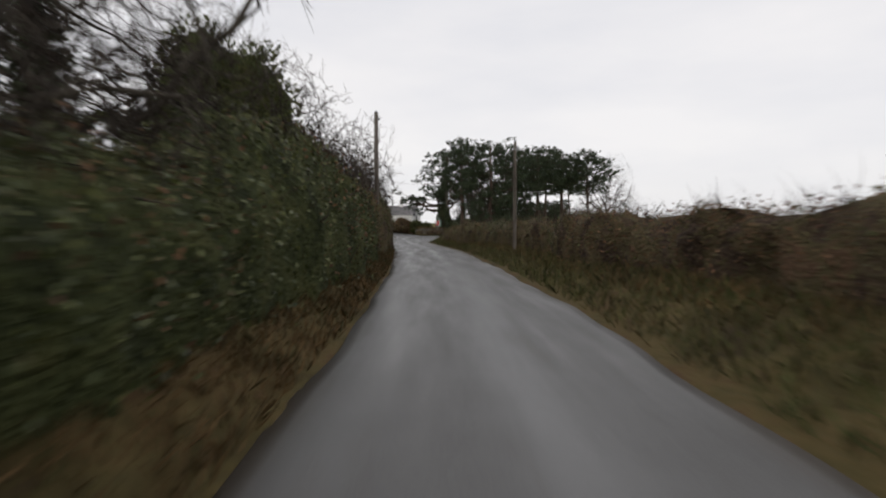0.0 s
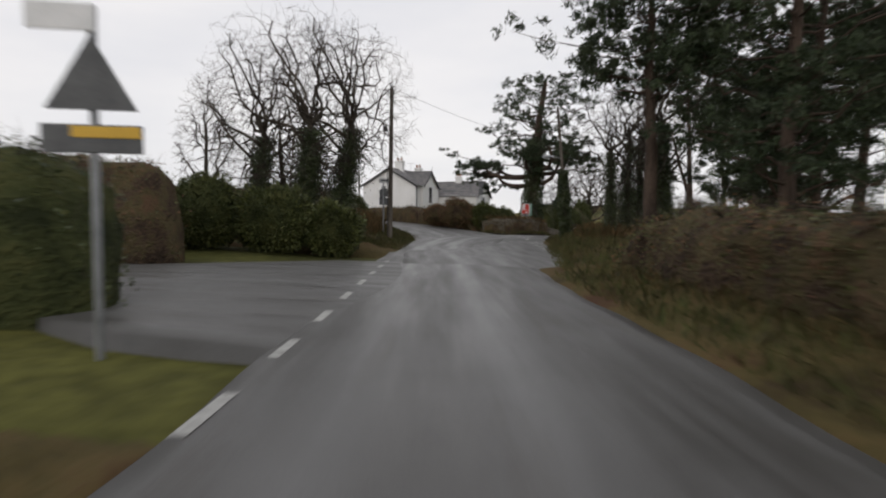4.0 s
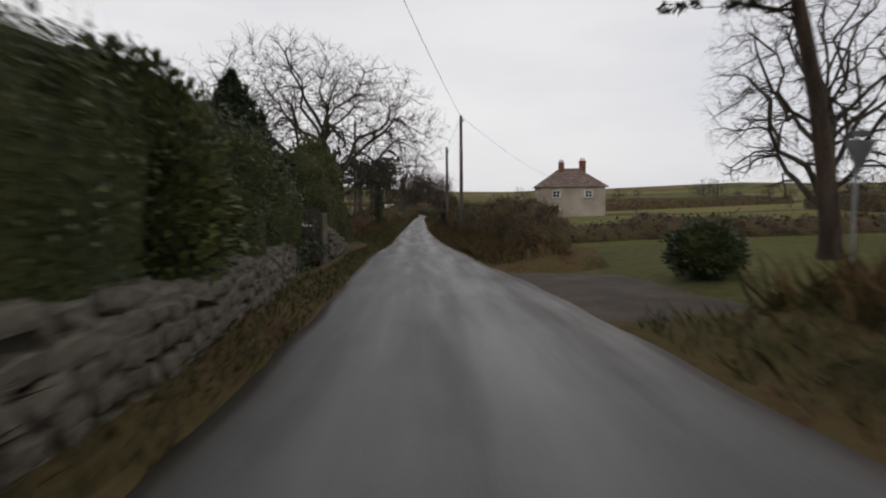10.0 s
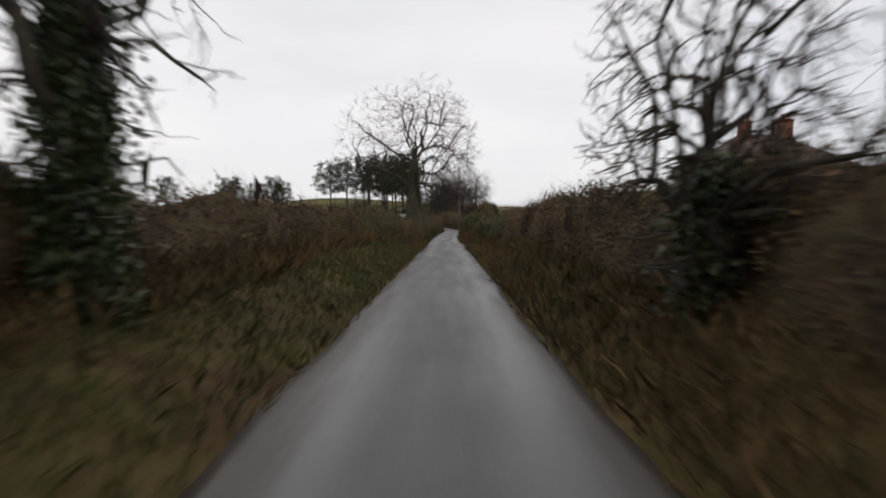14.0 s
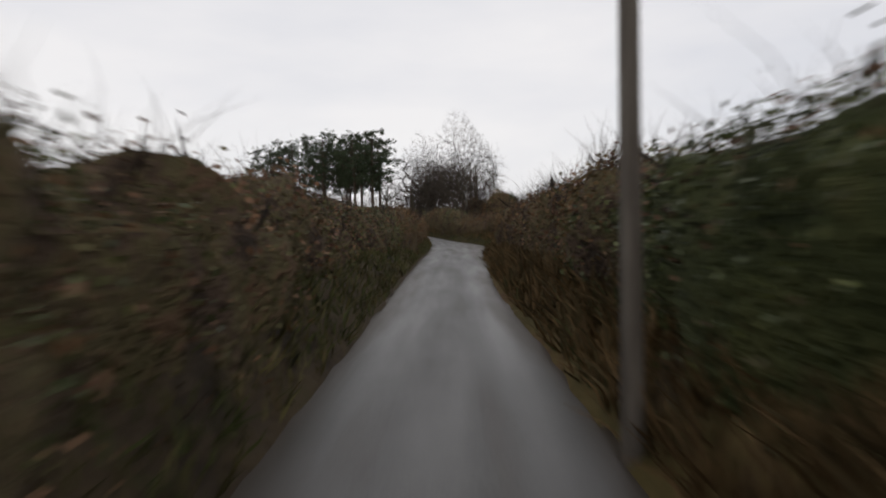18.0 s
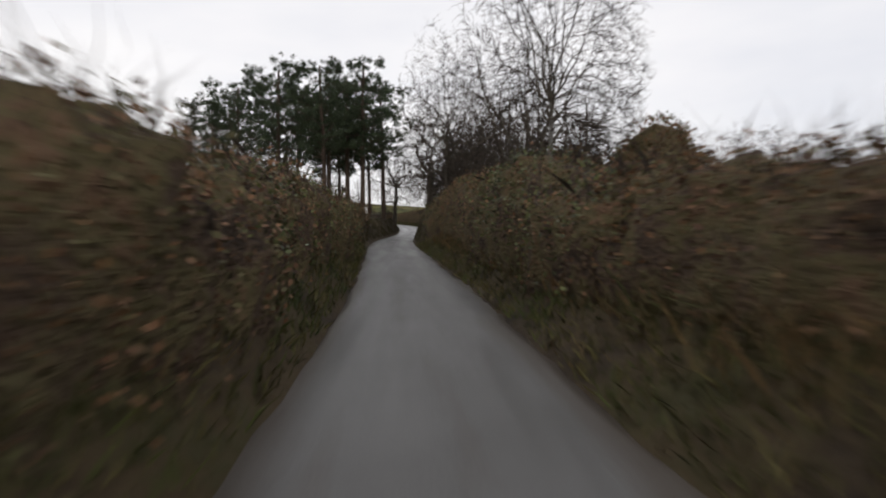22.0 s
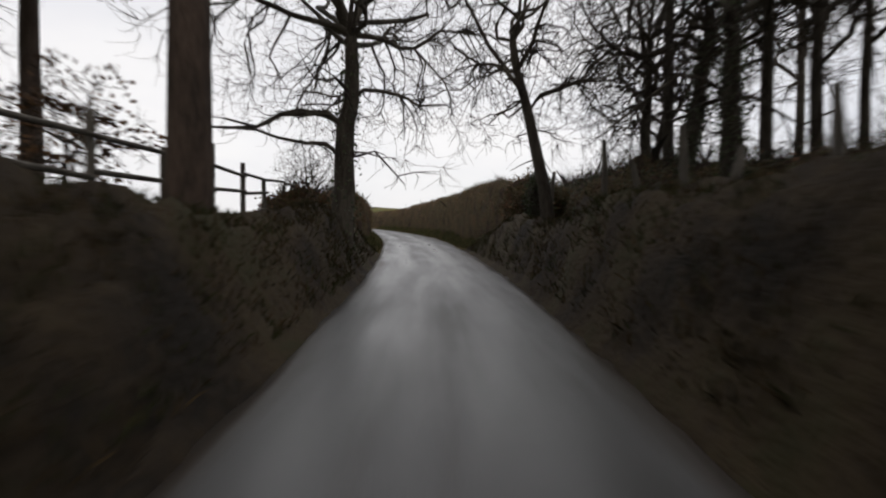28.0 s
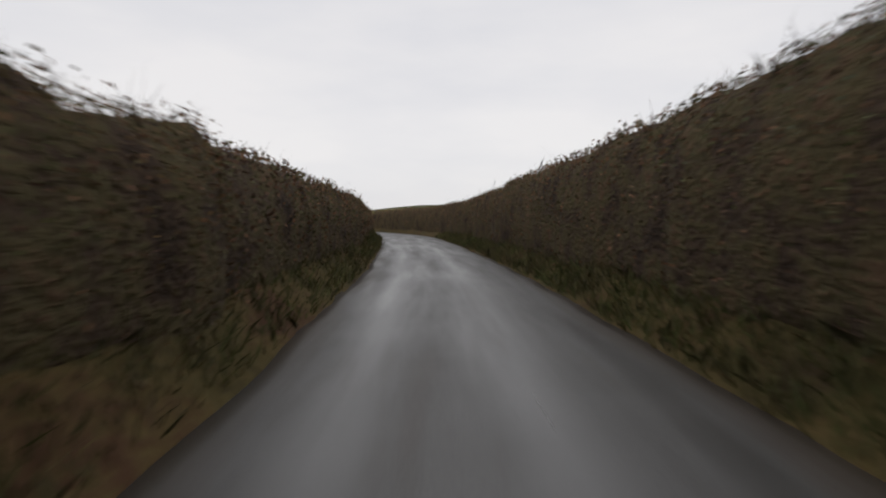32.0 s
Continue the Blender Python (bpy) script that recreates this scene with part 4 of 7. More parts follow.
grass_on(v9, 190.5, 222, 240, 0.2, 1.1, 0.4, M_BRACKEN, "verge_grass", "dead straw grass on the bank", 72, 0.014)
grass_on(v10, 222, 268, 220, 0.1, 1.0, 0.22, M_GRASS, "verge_grass", "green grass along a muddy edge", 73)
grass_on(v10, 222, 262, 90, 0.5, 1.2, 0.5, M_BRACKEN, "bracken", "dead bracken below the hedge", 74, 0.016)
hedge(lane, 175, 191, -1, table((175, 3.4), (180, 3.0), (186, 2.7), (191, 2.2)), 2.0, const(0.4), table((175, 1.1), (179, 1.5), (186, 1.4), (191, 1.1)), M_EVERGREEN, M_CORE_GREEN, "dark green overgrown hedge beside the oak", 97, 150, 0.12, 10, M_BROWNLEAF, 0.35, taper=(2.0, 2.0))
hedge(lane, 186, 214, -1, const(1.75), 1.8, const(0.45), table((186, 0.9), (194, 1.0), (198, 1.25), (206, 1.25), (214, 1.25)), M_BROWNLEAF, M_CORE_BROWN, "brown and green hedge on a steep bank", 75, 140, 0.12, 12, M_EVERGREEN, 0.45)
hedge(lane, 214, 240, -1, const(1.75), 1.9, const(0.5), table((214, 1.25), (226, 1.35), (240, 1.25)), M_BROWNLEAF, M_CORE_BROWN, "high rust-brown hedge on a steep bank", 76, 160, 0.12, 12, M_BEECH, 0.35)
hedge(lane, 240, 265, -1, const(1.75), 1.9, const(0.5), table((240, 1.25), (244, 1.6), (250, 1.65), (254, 1.3), (265, 1.15)), M_BROWNLEAF, M_CORE_BROWN, "high brown hedge with ivy on a steep bank", 77, 160, 0.12, 12, M_EVERGREEN, 0.4)
hedge(lane, 190, 201, 1, table((190, 2.9), (192.5, 2.6), (195, 1.6), (201, 1.8)), 1.5, const(0.3), table((190, 1.0), (193, 1.15), (195.5, 1.7), (197, 1.4), (201, 1.4)), M_EVERGREEN, M_CORE_GREEN, "glossy green hedge beside the lane", 78, 170, 0.11, 6, M_BROWNLEAF, 0.25)
hedge(lane, 201, 223, 1, table((201, 1.9), (215, 2.0), (223, 3.2)), 1.6, const(0.4), table((201, 1.5), (215, 1.5), (223, 1.5)), M_BROWNLEAF, M_CORE_BROWN, "brown hedge with dead stalks standing above it", 79, 150, 0.12, 20, M_BRACKEN, 0.4, tip=0.24)
hedge(lane, 223, 244, 1, table((223, 3.4), (232, 3.3), (240, 2.3)), 2.0, const(0.4), table((223, 1.4), (234, 1.4), (244, 1.5)), M_BROWNLEAF, M_CORE_BROWN, "dense brown hedge behind a passing place", 80, 150, 0.13, 16, M_BEECH, 0.4)
hedge(lane, 244, 268, 1, const(2.1), 2.0, const(0.45), table((244, 1.5), (252, 2.05), (260, 2.5), (268, 1.6)), M_BROWNLEAF, M_CORE_BROWN, "ivy-green hedge with brown patches on a bank", 81, 170, 0.13, 12, M_EVERGREEN, 0.5)

# the wood: bare earth banks
v11 = verge("verge_left_7", lane, 263, 321, -1, edge_left, 1.3, table((263, 0.7), (269, 1.6), (314, 1.55), (321, 0.7)), M_BANK, "steep earth and moss bank below pine trees", 82)
v12 = verge("verge_right_6", lane, 266, 324, 1, edge_right, 1.1, table((266, 0.6), (271, 1.6), (317, 1.6), (324, 0.6)), M_BANK, "steep dark earth bank below bare trees", 83)
grass_on(v11, 264, 321, 420, 0.2, 1.7, 0.16, M_WOODGRASS, "verge_grass", "thin woodland grass on the bank", 84)
grass_on(v12, 266, 324, 380, 0.2, 1.7, 0.15, M_WOODGRASS, "leaf_litter", "dead leaves and stalks on the dark bank", 85, 0.011)
hedge(lane, 268, 281, 1, const(2.3), 1.6, table((268, 0.9), (273, 1.3)), table((267, 1.3), (274, 1.0), (281, 0.5)), M_IVY, M_CORE_GREEN, "low ivy thicket on top of the bank", 86, 110, 0.12, 12, M_BROWNLEAF, 0.5)

hedge(lane, 265, 283, -1, const(2.1), 1.4, table((265, 0.7), (270, 1.35), (283, 1.4)), table((265, 1.1), (272, 0.7), (283, 0.45)), M_BROWNLEAF, M_CORE_BROWN, "thin brown hedge on top of the bank by a white gate", 95, 140, 0.11, 12, M_BEECH, 0.4, taper=(0.5, 3.0))

hedge(lane, 292, 323, 1, table((292, 4.6), (312, 4.2), (323, 4.6)), 2.2, const(1.3), table((292, 0.5), (306, 0.8), (313, 1.3), (323, 1.4)), M_BROWNLEAF, M_CORE_BROWN, "dark tangled thicket on top of the bank", 96, 120, 0.11, 20, M_IVY, 0.5, taper=(3.0, 3.0), twigs=110, tip=0.25)

# the last hedged rise
v13 = verge("verge_left_8", lane, 321, 408, -1, edge_left, 1.3, 0.7, M_VERGE, "earth and grass bank below a clipped hedge", 87)
v14 = verge("verge_right_7", lane, 324, 408, 1, edge_right, 1.5, 0.6, M_VERGE, "grass bank below a tall hedge", 88)
grass_on(v13, 321, 380, 190, 0.1, 1.0, 0.26, M_GRASS, "verge_grass", "dark green verge grass", 89)
grass_on(v14, 324, 380, 260, 0.08, 0.9, 0.3, M_GRASS, "verge_grass", "long green verge grass", 90)
hedge(lane, 314.5, 345, -1, const(2.35), 1.5, const(0.55), table((309, 1.2), (316, 1.75), (330, 1.75), (345, 1.65)), M_BROWNLEAF, M_CORE_BROWN, "clipped brown winter hedge on a bank", 91, 190, 0.1, 10, M_BRACKEN, 0.25, taper=(4.0, 0.5), trim=0.45, tip=0.06)
hedge(lane, 345, 408, -1, const(2.35), 1.5, const(0.55), table((345, 1.65), (370, 1.45)), M_BROWNLEAF, M_CORE_BROWN, "clipped brown winter hedge on a bank", 92, 90, 0.14, 6, trim=0.4, twigs=20, tip=0.06)
hedge(lane, 317, 346, 1, table((311, 2.7), (346, 3.0)), 1.7, const(0.5), table((311, 2.1), (320, 2.5), (346, 2.4)), M_BROWNLEAF, M_CORE_BROWN, "tall clipped brown hedge on a bank", 93, 190, 0.1, 12, M_EVERGREEN, 0.15, taper=(5.0, 0.5), trim=0.45, tip=0.06)
hedge(lane, 346, 408, 1, const(3.0), 1.7, const(0.5), table((346, 2.4), (372, 1.9)), M_BROWNLEAF, M_CORE_BROWN, "tall clipped brown hedge on a bank", 94, 90, 0.14, 6, trim=0.4, twigs=20, tip=0.06)


# ---- trees ----
def branched(r, height, wide, base, radius, split, fine, lean, wiggle, rise, thin=0.0065):
    """The lines of a bare tree, level by level: each limb grows from the nearest older wood out to its own place in a domed crown."""
    zt = base + (height - base) * (0.35 if wide > 0.25 * height else 0.6)
    k = 9
    u = np.linspace(0, 1, k)
    trunk = np.stack([lean[0] * height * u, lean[1] * height * u, -0.9 + (zt + 0.9) * u], 1) + np.r_[np.zeros((2, 3)), np.cumsum(r.normal(size=(k - 2, 3)), 0) * [1, 1, 0] * 0.0045 * height]
    tr = radius * (1 - 0.55 * u)
    lines = [[(trunk, tr)]]
    zc = base + (height - base) * 0.42
    centre = np.array([lean[0] * height * 0.7, lean[1] * height * 0.7, zc])
    P, R = trunk[2:], tr[2:]
    D = np.gradient(trunk, axis=0)[2:]
    ph = r.uniform(0, 6, 3)
    count = 1
    for lv in range(1, fine + 1):
        count *= split[min(lv - 1, len(split) - 1)]
        d = r.normal(size=(count, 3))
        if lv == 1:
            a = 2.4 * np.arange(count) + r.normal(size=count) * 0.3
            e = np.linspace(0.0, 1.25, count) + r.normal(size=count) * 0.12
            d = np.stack([np.cos(a) * np.cos(e), np.sin(a) * np.cos(e), np.sin(e)], 1)
        d /= np.linalg.norm(d, axis=1, keepdims=True)
        lo, hi = ((0.6, 0.85), (0.7, 1.0), (0.5, 1.0), (0.6, 1.07), (0.7, 1.1))[lv - 1]
        f = r.uniform(lo ** 2, hi ** 2, count) ** 0.5 * (1 + 0.13 * np.sin(d[:, 0] * 4 + ph[0]) + 0.13 * np.sin(d[:, 1] * 5 + ph[1]))
        ax = np.stack([np.full(count, wide), np.full(count, wide), np.where(d[:, 2] > 0, height - zc, zc - base * 0.85)], 1)
        T = centre + d * ax * f[:, None]
        if lv == 1:
            out = np.hypot(T[:, 0] - centre[0], T[:, 1] - centre[1])
            want = np.clip(T[:, 2] - rise * out, base * 0.9, zt)
            near = np.abs(P[None, :, 2] - want[:, None]).argmin(1)
        else:
            near = np.zeros(count, int)
            rad_p = np.linalg.norm((P - centre) / ax[0], axis=1)
            for n in range(0, count, 400):
                t_ = T[n:n + 400]
                dist = np.linalg.norm(t_[:, None] - P[None], axis=2)
                rad_t = np.linalg.norm((t_ - centre) / ax[0], axis=1)
                dist = dist * (1 + 1.2 * (rad_p[None] > rad_t[:, None] - 0.04))
                near[n:n + 400] = dist.argmin(1)
        p0, r0, d0 = P[near], R[near], D[near]
        way = T - p0
        L = np.linalg.norm(way, axis=1, keepdims=True)
        most = (9.9, 0.75, 0.42, 0.24, 0.14)[lv - 1] * max(wide, 0.3 * height)
        way = way * np.minimum(1, most / (L + 1e-6))
        L = np.minimum(L, most)
        d0 = d0 / (np.linalg.norm(d0, axis=1, keepdims=True) + 1e-9)
        k = (9, 7, 5, 4, 3)[lv - 1]
        v = np.linspace(0, 1, k)[None, :, None]
        pull = (d0 * L * (0.5 if lv > 1 else 0.15))[:, None] * v * (1 - v) ** 2 * 2
        sagg = np.array([0, 0, -1.0]) * L[:, None] * np.sin(np.pi * v) * (0.07 if lv < 3 else 0.02)
        q1, q2 = r.normal(size=(2, count, 1, 3)) * wiggle * 0.2
        wob = (q1 * np.sin(np.pi * v * 1.6) + q2 * np.sin(np.pi * v * 3.1) + r.normal(size=(count, k, 3)) * wiggle * 0.07 * (v > 0)) * L[:, None]
        pts = p0[:, None] + way[:, None] * v + pull + sagg + wob
        rs = np.clip(np.minimum(r0 * (0.62 if lv == 1 else 0.55), 0.024 * L[:, 0] + 0.005), thin, None)
        rr = rs[:, None] * (1 - 0.65 * v[0, :, 0])[None]
        lines.append(list(zip(pts, rr)))
        g = np.gradient(pts, axis=1)
        P, R, D = np.concatenate([P, pts[:, 1:].reshape(-1, 3)]), np.concatenate([R, rr[:, 1:].ravel()]), np.concatenate([D, g[:, 1:].reshape(-1, 3)])
    return lines


def bare_tree(at, height, radius, seed, label, spread=0.62, up=0.06, split=(8, 7, 5, 4), trunk=0.34, bark=None, ivy=0.0, lean=(0, 0), fine=4, turn=0.0, wiggle=0.25, wide=None, base=None, rise=None, group="bare trees", ivy_thick=0.035, thin=0.0065):
    """A leafless tree: trunk, crown of boughs and fine twigs, ivy if it has any."""
    r = np.random.default_rng(seed)
    t = thing("tree", at, label, "tree", group, turn=turn)
    wide = wide or height * 0.75 * (spread - 0.15)
    base = height * trunk * 0.7 if base is None else base
    rise = (0.35 if wide > 0.3 * height else 1.6) if rise is None else rise
    lines = branched(r, height, wide, base, radius, split, fine, lean, wiggle, rise, thin)
    bark = bark or M_BARK
    p0, r0 = lines[0][0]
    r0 = r0.copy()
    r0[0] *= 1.5
    r0[1] *= 1.12
    part("trunk", tube_mesh("trunk", [(p0, r0)], bark, 12), bark, t)
    part("crown", tube_mesh("crown", lines[1] + lines[2], M_BARK, 5), M_BARK, t, "bare forking boughs")
    small = [q for lv in lines[3:] for q in lv]
    if small:
        part("twig_spray", tube_mesh("twig_spray", small, M_TWIG, 3), M_TWIG, t, "fine bare twigs")["kind"] = "stuff"
    if ivy:
        n = int(5600 * ivy)
        u = r.random(n) * 0.97
        c = np.stack([np.interp(u, np.linspace(0, 1, len(p0)), p0[:, k]) for k in range(3)], 1)
        rr = np.interp(u, np.linspace(0, 1, len(p0)), r0) * 0.98 + r.gamma(2, ivy_thick, n)
        a = r.random(n) * 2 * np.pi
        c[:, 0] += np.cos(a) * rr
        c[:, 1] += np.sin(a) * rr
        part("ivy", leaves("ivy", c, 0.085, M_IVY, None, 0.8, seed), M_IVY, t, "climbing ivy leaves")["kind"] = "stuff"
    return t


def needle_pad(r, c, rx, rz, n):
    """One bough's foliage: separate rounded tufts of needles with gaps between, flatter below."""
    n = int(n * 1.3)
    k = max(3, n // 32)
    q = r.normal(size=(k, 3))
    q /= np.linalg.norm(q, axis=1, keepdims=True)
    q *= r.random((k, 1)) ** 0.45
    q[:, 2] = np.where(q[:, 2] < 0, q[:, 2] * 0.6, q[:, 2])
    tuft = q * [rx, rx, rz]
    pick = r.integers(0, k, n)
    w = r.normal(size=(n, 3))
    w /= np.linalg.norm(w, axis=1, keepdims=True)
    w *= r.random((n, 1)) ** 0.5 * r.uniform(0.2, 0.4, k)[pick][:, None] * (0.4 + 0.6 * rx)
    return c + tuft[pick] + w * [1, 1, 0.8]


def pine(at, height, radius, seed, label, pads=46, crown=(0.45, 1.0), reach=3.2, lean=(0.0, 0.0), ivy=0, needles=190, turn=0.0, pad=(1.0, 0.5), one_side=None, group="pine trees", boughs=()):
    """A Scots pine: a tall trunk, crooked limbs, and merging pads of needles with gaps between."""
    r = np.random.default_rng(seed)
    t = thing("pine_tree", at, label, "tree", group, turn=turn)
    k = 9
    u = np.linspace(0, 1, k)
    p = np.stack([lean[0] * height * u ** 1.3, lean[1] * height * u ** 1.3, -0.9 + (height * 0.93 + 0.9) * u], 1) + np.r_[np.zeros((1, 3)), np.cumsum(r.normal(size=(k - 1, 3)), 0) * [0.07, 0.07, 0]]
    rad = radius * (1 - 0.72 * u)
    rad[0] *= 1.35
    part("trunk", tube_mesh("trunk", [(p, rad)], M_PINEBARK, 10), M_PINEBARK, t)
    limbs, cl = [], []
    for n in range(pads):
        g = (n + r.random()) / pads
        f = crown[0] + (crown[1] - crown[0]) * g
        a = 2.4 * n + r.normal() * 0.4 if one_side is None else one_side + r.normal() * 0.6
        env = reach * (0.62 + 0.9 * g - 1.0 * g ** 3) * r.uniform(0.35, 1.1)
        base = np.array([np.interp(max(crown[0] * 0.8, f - 0.06), u, p[:, j]) for j in range(3)])
        end = np.array([np.interp(f, u, p[:, j]) for j in range(3)]) + np.array([math.cos(a) * env, math.sin(a) * env, r.normal() * 0.25])
        v = np.linspace(0, 1, 6)[:, None]
        line = base + (end - base) * v - np.array([0, 0, 0.1 * env]) * np.sin(np.pi * v) + np.r_[np.zeros((1, 3)), r.normal(size=(4, 3)) * 0.06 * env, np.zeros((1, 3))]
        limbs.append((line, np.linspace(max(0.03, radius * 0.3 * (1.2 - f)), 0.015, 6)))
        big = r.uniform(0.75, 1.25)
        cl.append(needle_pad(r, end, pad[0] * big, pad[1] * big, needles))
        for m in range(2):
            c0 = end + r.normal(size=3) * [0.7, 0.7, 0.2] * pad[0]
            cl.append(needle_pad(r, c0, pad[0] * 0.55, pad[1] * 0.6, needles // 3))
            limbs.append((np.array([line[4], (line[4] + c0) / 2 + r.normal(size=3) * 0.08, c0]), np.array([0.022, 0.015, 0.008])))
    for way_, z, out, rise in boughs:
        # stout boughs that leave level, sag and turn up at the end
        d = np.array([math.cos(way_), math.sin(way_), 0])
        v = np.linspace(0, 1, 18)
        side = np.array([-d[1], d[0], 0]) * r.normal() * 0.4
        line = np.array([0, 0, z]) + d * (out * np.sin(v * 1.85))[:, None] + side * (v ** 2)[:, None] + np.array([0, 0, 1.0]) * (rise * (1 - np.cos(v * 1.85)) - 0.5 * np.sin(v * 2.4))[:, None]
        limbs.append((line, np.linspace(0.26, 0.09, 18)))
        for m in range(9):
            w = r.uniform(0.5, 1.0)
            b0 = np.array([np.interp(w, v, line[:, j]) for j in range(3)])
            c0 = b0 + d * r.uniform(0.3, 2.8) + r.normal(size=3) * [0.8, 0.8, 0.5] + [0, 0, 0.2]
            limbs.append((np.array([b0, (b0 + c0) / 2 + r.normal(size=3) * 0.2, c0]), np.array([0.06, 0.04, 0.015])))
            cl.append(needle_pad(r, c0, 0.75, 0.42, needles))
            cl.append(needle_pad(r, c0 + r.normal(size=3) * [0.6, 0.6, 0.25], 0.5, 0.3, needles // 2))
    part("crown", tube_mesh("crown", limbs, M_PINEBARK, 5), M_PINEBARK, t, "crooked bare boughs")
    cl = np.concatenate(cl)
    part("needles", leaves("needles", cl, 0.27, M_NEEDLE, np.array([0, 0, 0.4]), 0.2, seed, 1.0), M_NEEDLE, t, "dark green needle clumps")["kind"] = "stuff"
    if ivy:
        n = ivy
        f = r.random(n) * 0.66
        c = np.stack([np.interp(f, u, p[:, j]) for j in range(3)], 1)
        a = r.random(n) * 2 * np.pi
        rr = np.interp(f, u, rad) * 1.1 + (0.42 + 0.16 * np.sin(a * 3 + f * 23) + 0.1 * np.sin(a * 5 - f * 41)) * r.random(n) ** 0.5
        c[:, 0] += np.cos(a) * rr
        c[:, 1] += np.sin(a) * rr
        part("ivy", leaves("ivy", c, 0.16, M_IVY, None, 0.8, seed), M_IVY, t, "thick climbing ivy")["kind"] = "stuff"
    return t


def again(ob, x, y, scale=1.0, turn=0.0, z=None, up=1.0):
    """Another tree of the same kind."""
    z = gz(x, y) if z is None else z
    c = copy_thing(ob, pose(x, y, z, 0, 0, turn) @ Matrix.Diagonal((scale, scale, scale * up, 1)))
    return c


def on_ground(x, y, dz=0.0):
    return (x, y, gz(x, y) + dz)


def by_lane(s, off, up=0.0):
    return tuple(float(v) for v in lane.put(s, off, up))


# ---- the trees, space by space ----
# start: an ivy-clad tree and thorn bushes in the tall left hedge
bare_tree((-4.3, 8.0, 0.1), 9.5, 0.3, 101, "bare ivy-trunked tree standing in a tall hedge", ivy=0.9, wide=3.2, base=2.0, split=(8, 6, 5, 3), rise=1.3, ivy_thick=0.06)
thorn = bare_tree(by_lane(20, -3.4), 5.0, 0.1, 102, "bare thorn bush growing out of a hedge", wide=1.9, base=1.0, split=(16, 8, 6), fine=3, rise=1.2, wiggle=0.3, group="thorn bushes")
r_th = np.random.default_rng(23)
for s in np.arange(-12, 50, 2.6):
    x, y, z = by_lane(s + r_th.uniform(-0.8, 0.8), -3.3 - 1.2 * r_th.random())
    again(thorn, x, y, r_th.uniform(0.85, 1.15) * (1.3 if s > 30 else 1.0), r_th.uniform(0, 360), z)
# the ivy-clad stump and bare trees beyond the side road
x_tree = bare_tree((-5.6, 86.5, gz(-5.6, 86.5)), 7.4, 0.14, 104, "slender bare tree on the junction verge", spread=0.48, up=0.12, split=(9, 6, 5, 3), trunk=0.3, fine=4)
dark_tree = bare_tree((-2.3, 76.3, -0.1), 10.8, 0.3, 105, "tall dark ivy-smothered tree leaning at the junction", ivy=2.6, wide=3.2, base=2.6, split=(14, 7, 6, 3), ivy_thick=0.13, lean=(0.08, 0.0), rise=0.8)
for x, y, sc, tn in ((-3.9, 75.6, 1.0, 330), (-6.6, 77.0, 0.95, 20)):
    again(dark_tree, x, y, sc, tn)
for x, y, sc, tn in ((-5.4, 78.6, 1.1, 60), (-4.6, 84.0, 0.95, 140), (-9.5, 79.5, 1.15, 200)):
    again(x_tree, x, y, sc, tn)
for x, y, sc, tn in ((-6.5, 92.0, 0.75, 20), (-9.0, 97.0, 0.8, 100), (-12.0, 104.0, 0.8, 200), (-5.2, 88.5, 0.62, 300)):
    again(x_tree, x, y, sc, tn)

# pines on the right before and round the junction
pine_a = pine(on_ground(10.2, 69.5), 12.4, 0.28, 111, "tall Scots pine with flat-topped dark crown", pads=44, crown=(0.56, 1.0), reach=3.3, needles=240, pad=(1.15, 0.8))
pine_b = pine(on_ground(13.0, 66.0), 11.6, 0.3, 112, "Scots pine with a broad low-branched dark crown", pads=56, crown=(0.25, 1.0), reach=3.9, needles=220, pad=(1.15, 0.8))
for ob, x, y, sc, tn in ((pine_b, 16.5, 70.5, 1.0, 120), (pine_a, 20.5, 73.5, 0.93, 210), (pine_a, 25.0, 77.0, 0.95, 60), (pine_b, 19.0, 79.0, 0.85, 300), (pine_a, 29.5, 79.0, 0.97, 20)):
    again(ob, x, y, sc, tn)
wide_bare = bare_tree(on_ground(36.0, 80.0), 6.5, 0.2, 113, "round-topped bare tree in a field", spread=0.66, up=0.05, split=(8, 5, 4, 3), trunk=0.26)
ivy_trunk = bare_tree(on_ground(11.9, 80.2), 8.5, 0.22, 114, "slender bare tree with ivy on its trunk by the verge", ivy=1.0, wide=2.4, base=3.0, split=(9, 6, 4, 3), rise=1.2, ivy_thick=0.07)
for x, y, sc, tn in ((13.6, 82.6, 1.15, 90), (15.2, 85.5, 1.2, 180), (17.6, 87.5, 1.1, 250), (14.2, 79.0, 1.25, 30)):
    again(ivy_trunk, x, y, sc, tn)
pine(on_ground(29.8, 110.9), 13.2, 0.27, 115, "leaning wind-bent pine with foliage on one side", pads=17, crown=(0.55, 1.0), reach=4.6, lean=(-0.17, 0.1), one_side=2.5, needles=240, pad=(0.95, 0.6))
tall_pine = pine(on_ground(30.0, 104.0), 15.0, 0.25, 116, "tall bare-stemmed pine above the verge", pads=30, crown=(0.68, 1.0), reach=3.0, lean=(-0.08, 0.02))
for x, y, sc, tn in ((33.1, 101.7, 1.0, 80), (27.5, 100.6, 0.95, 170), (28.0, 95.0, 1.05, 260), (38.2, 111.4, 1.0, 20), (21.5, 92.0, 1.0, 300), (31.5, 98.5, 0.9, 210)):
    again(tall_pine, x, y, sc, tn)
bare_tree(on_ground(49.0, 121.0), 17.0, 0.36, 117, "multi-stemmed bare tree on the verge", wide=6.6, base=1.2, split=(20, 9, 7, 4), rise=1.5, wiggle=0.18)

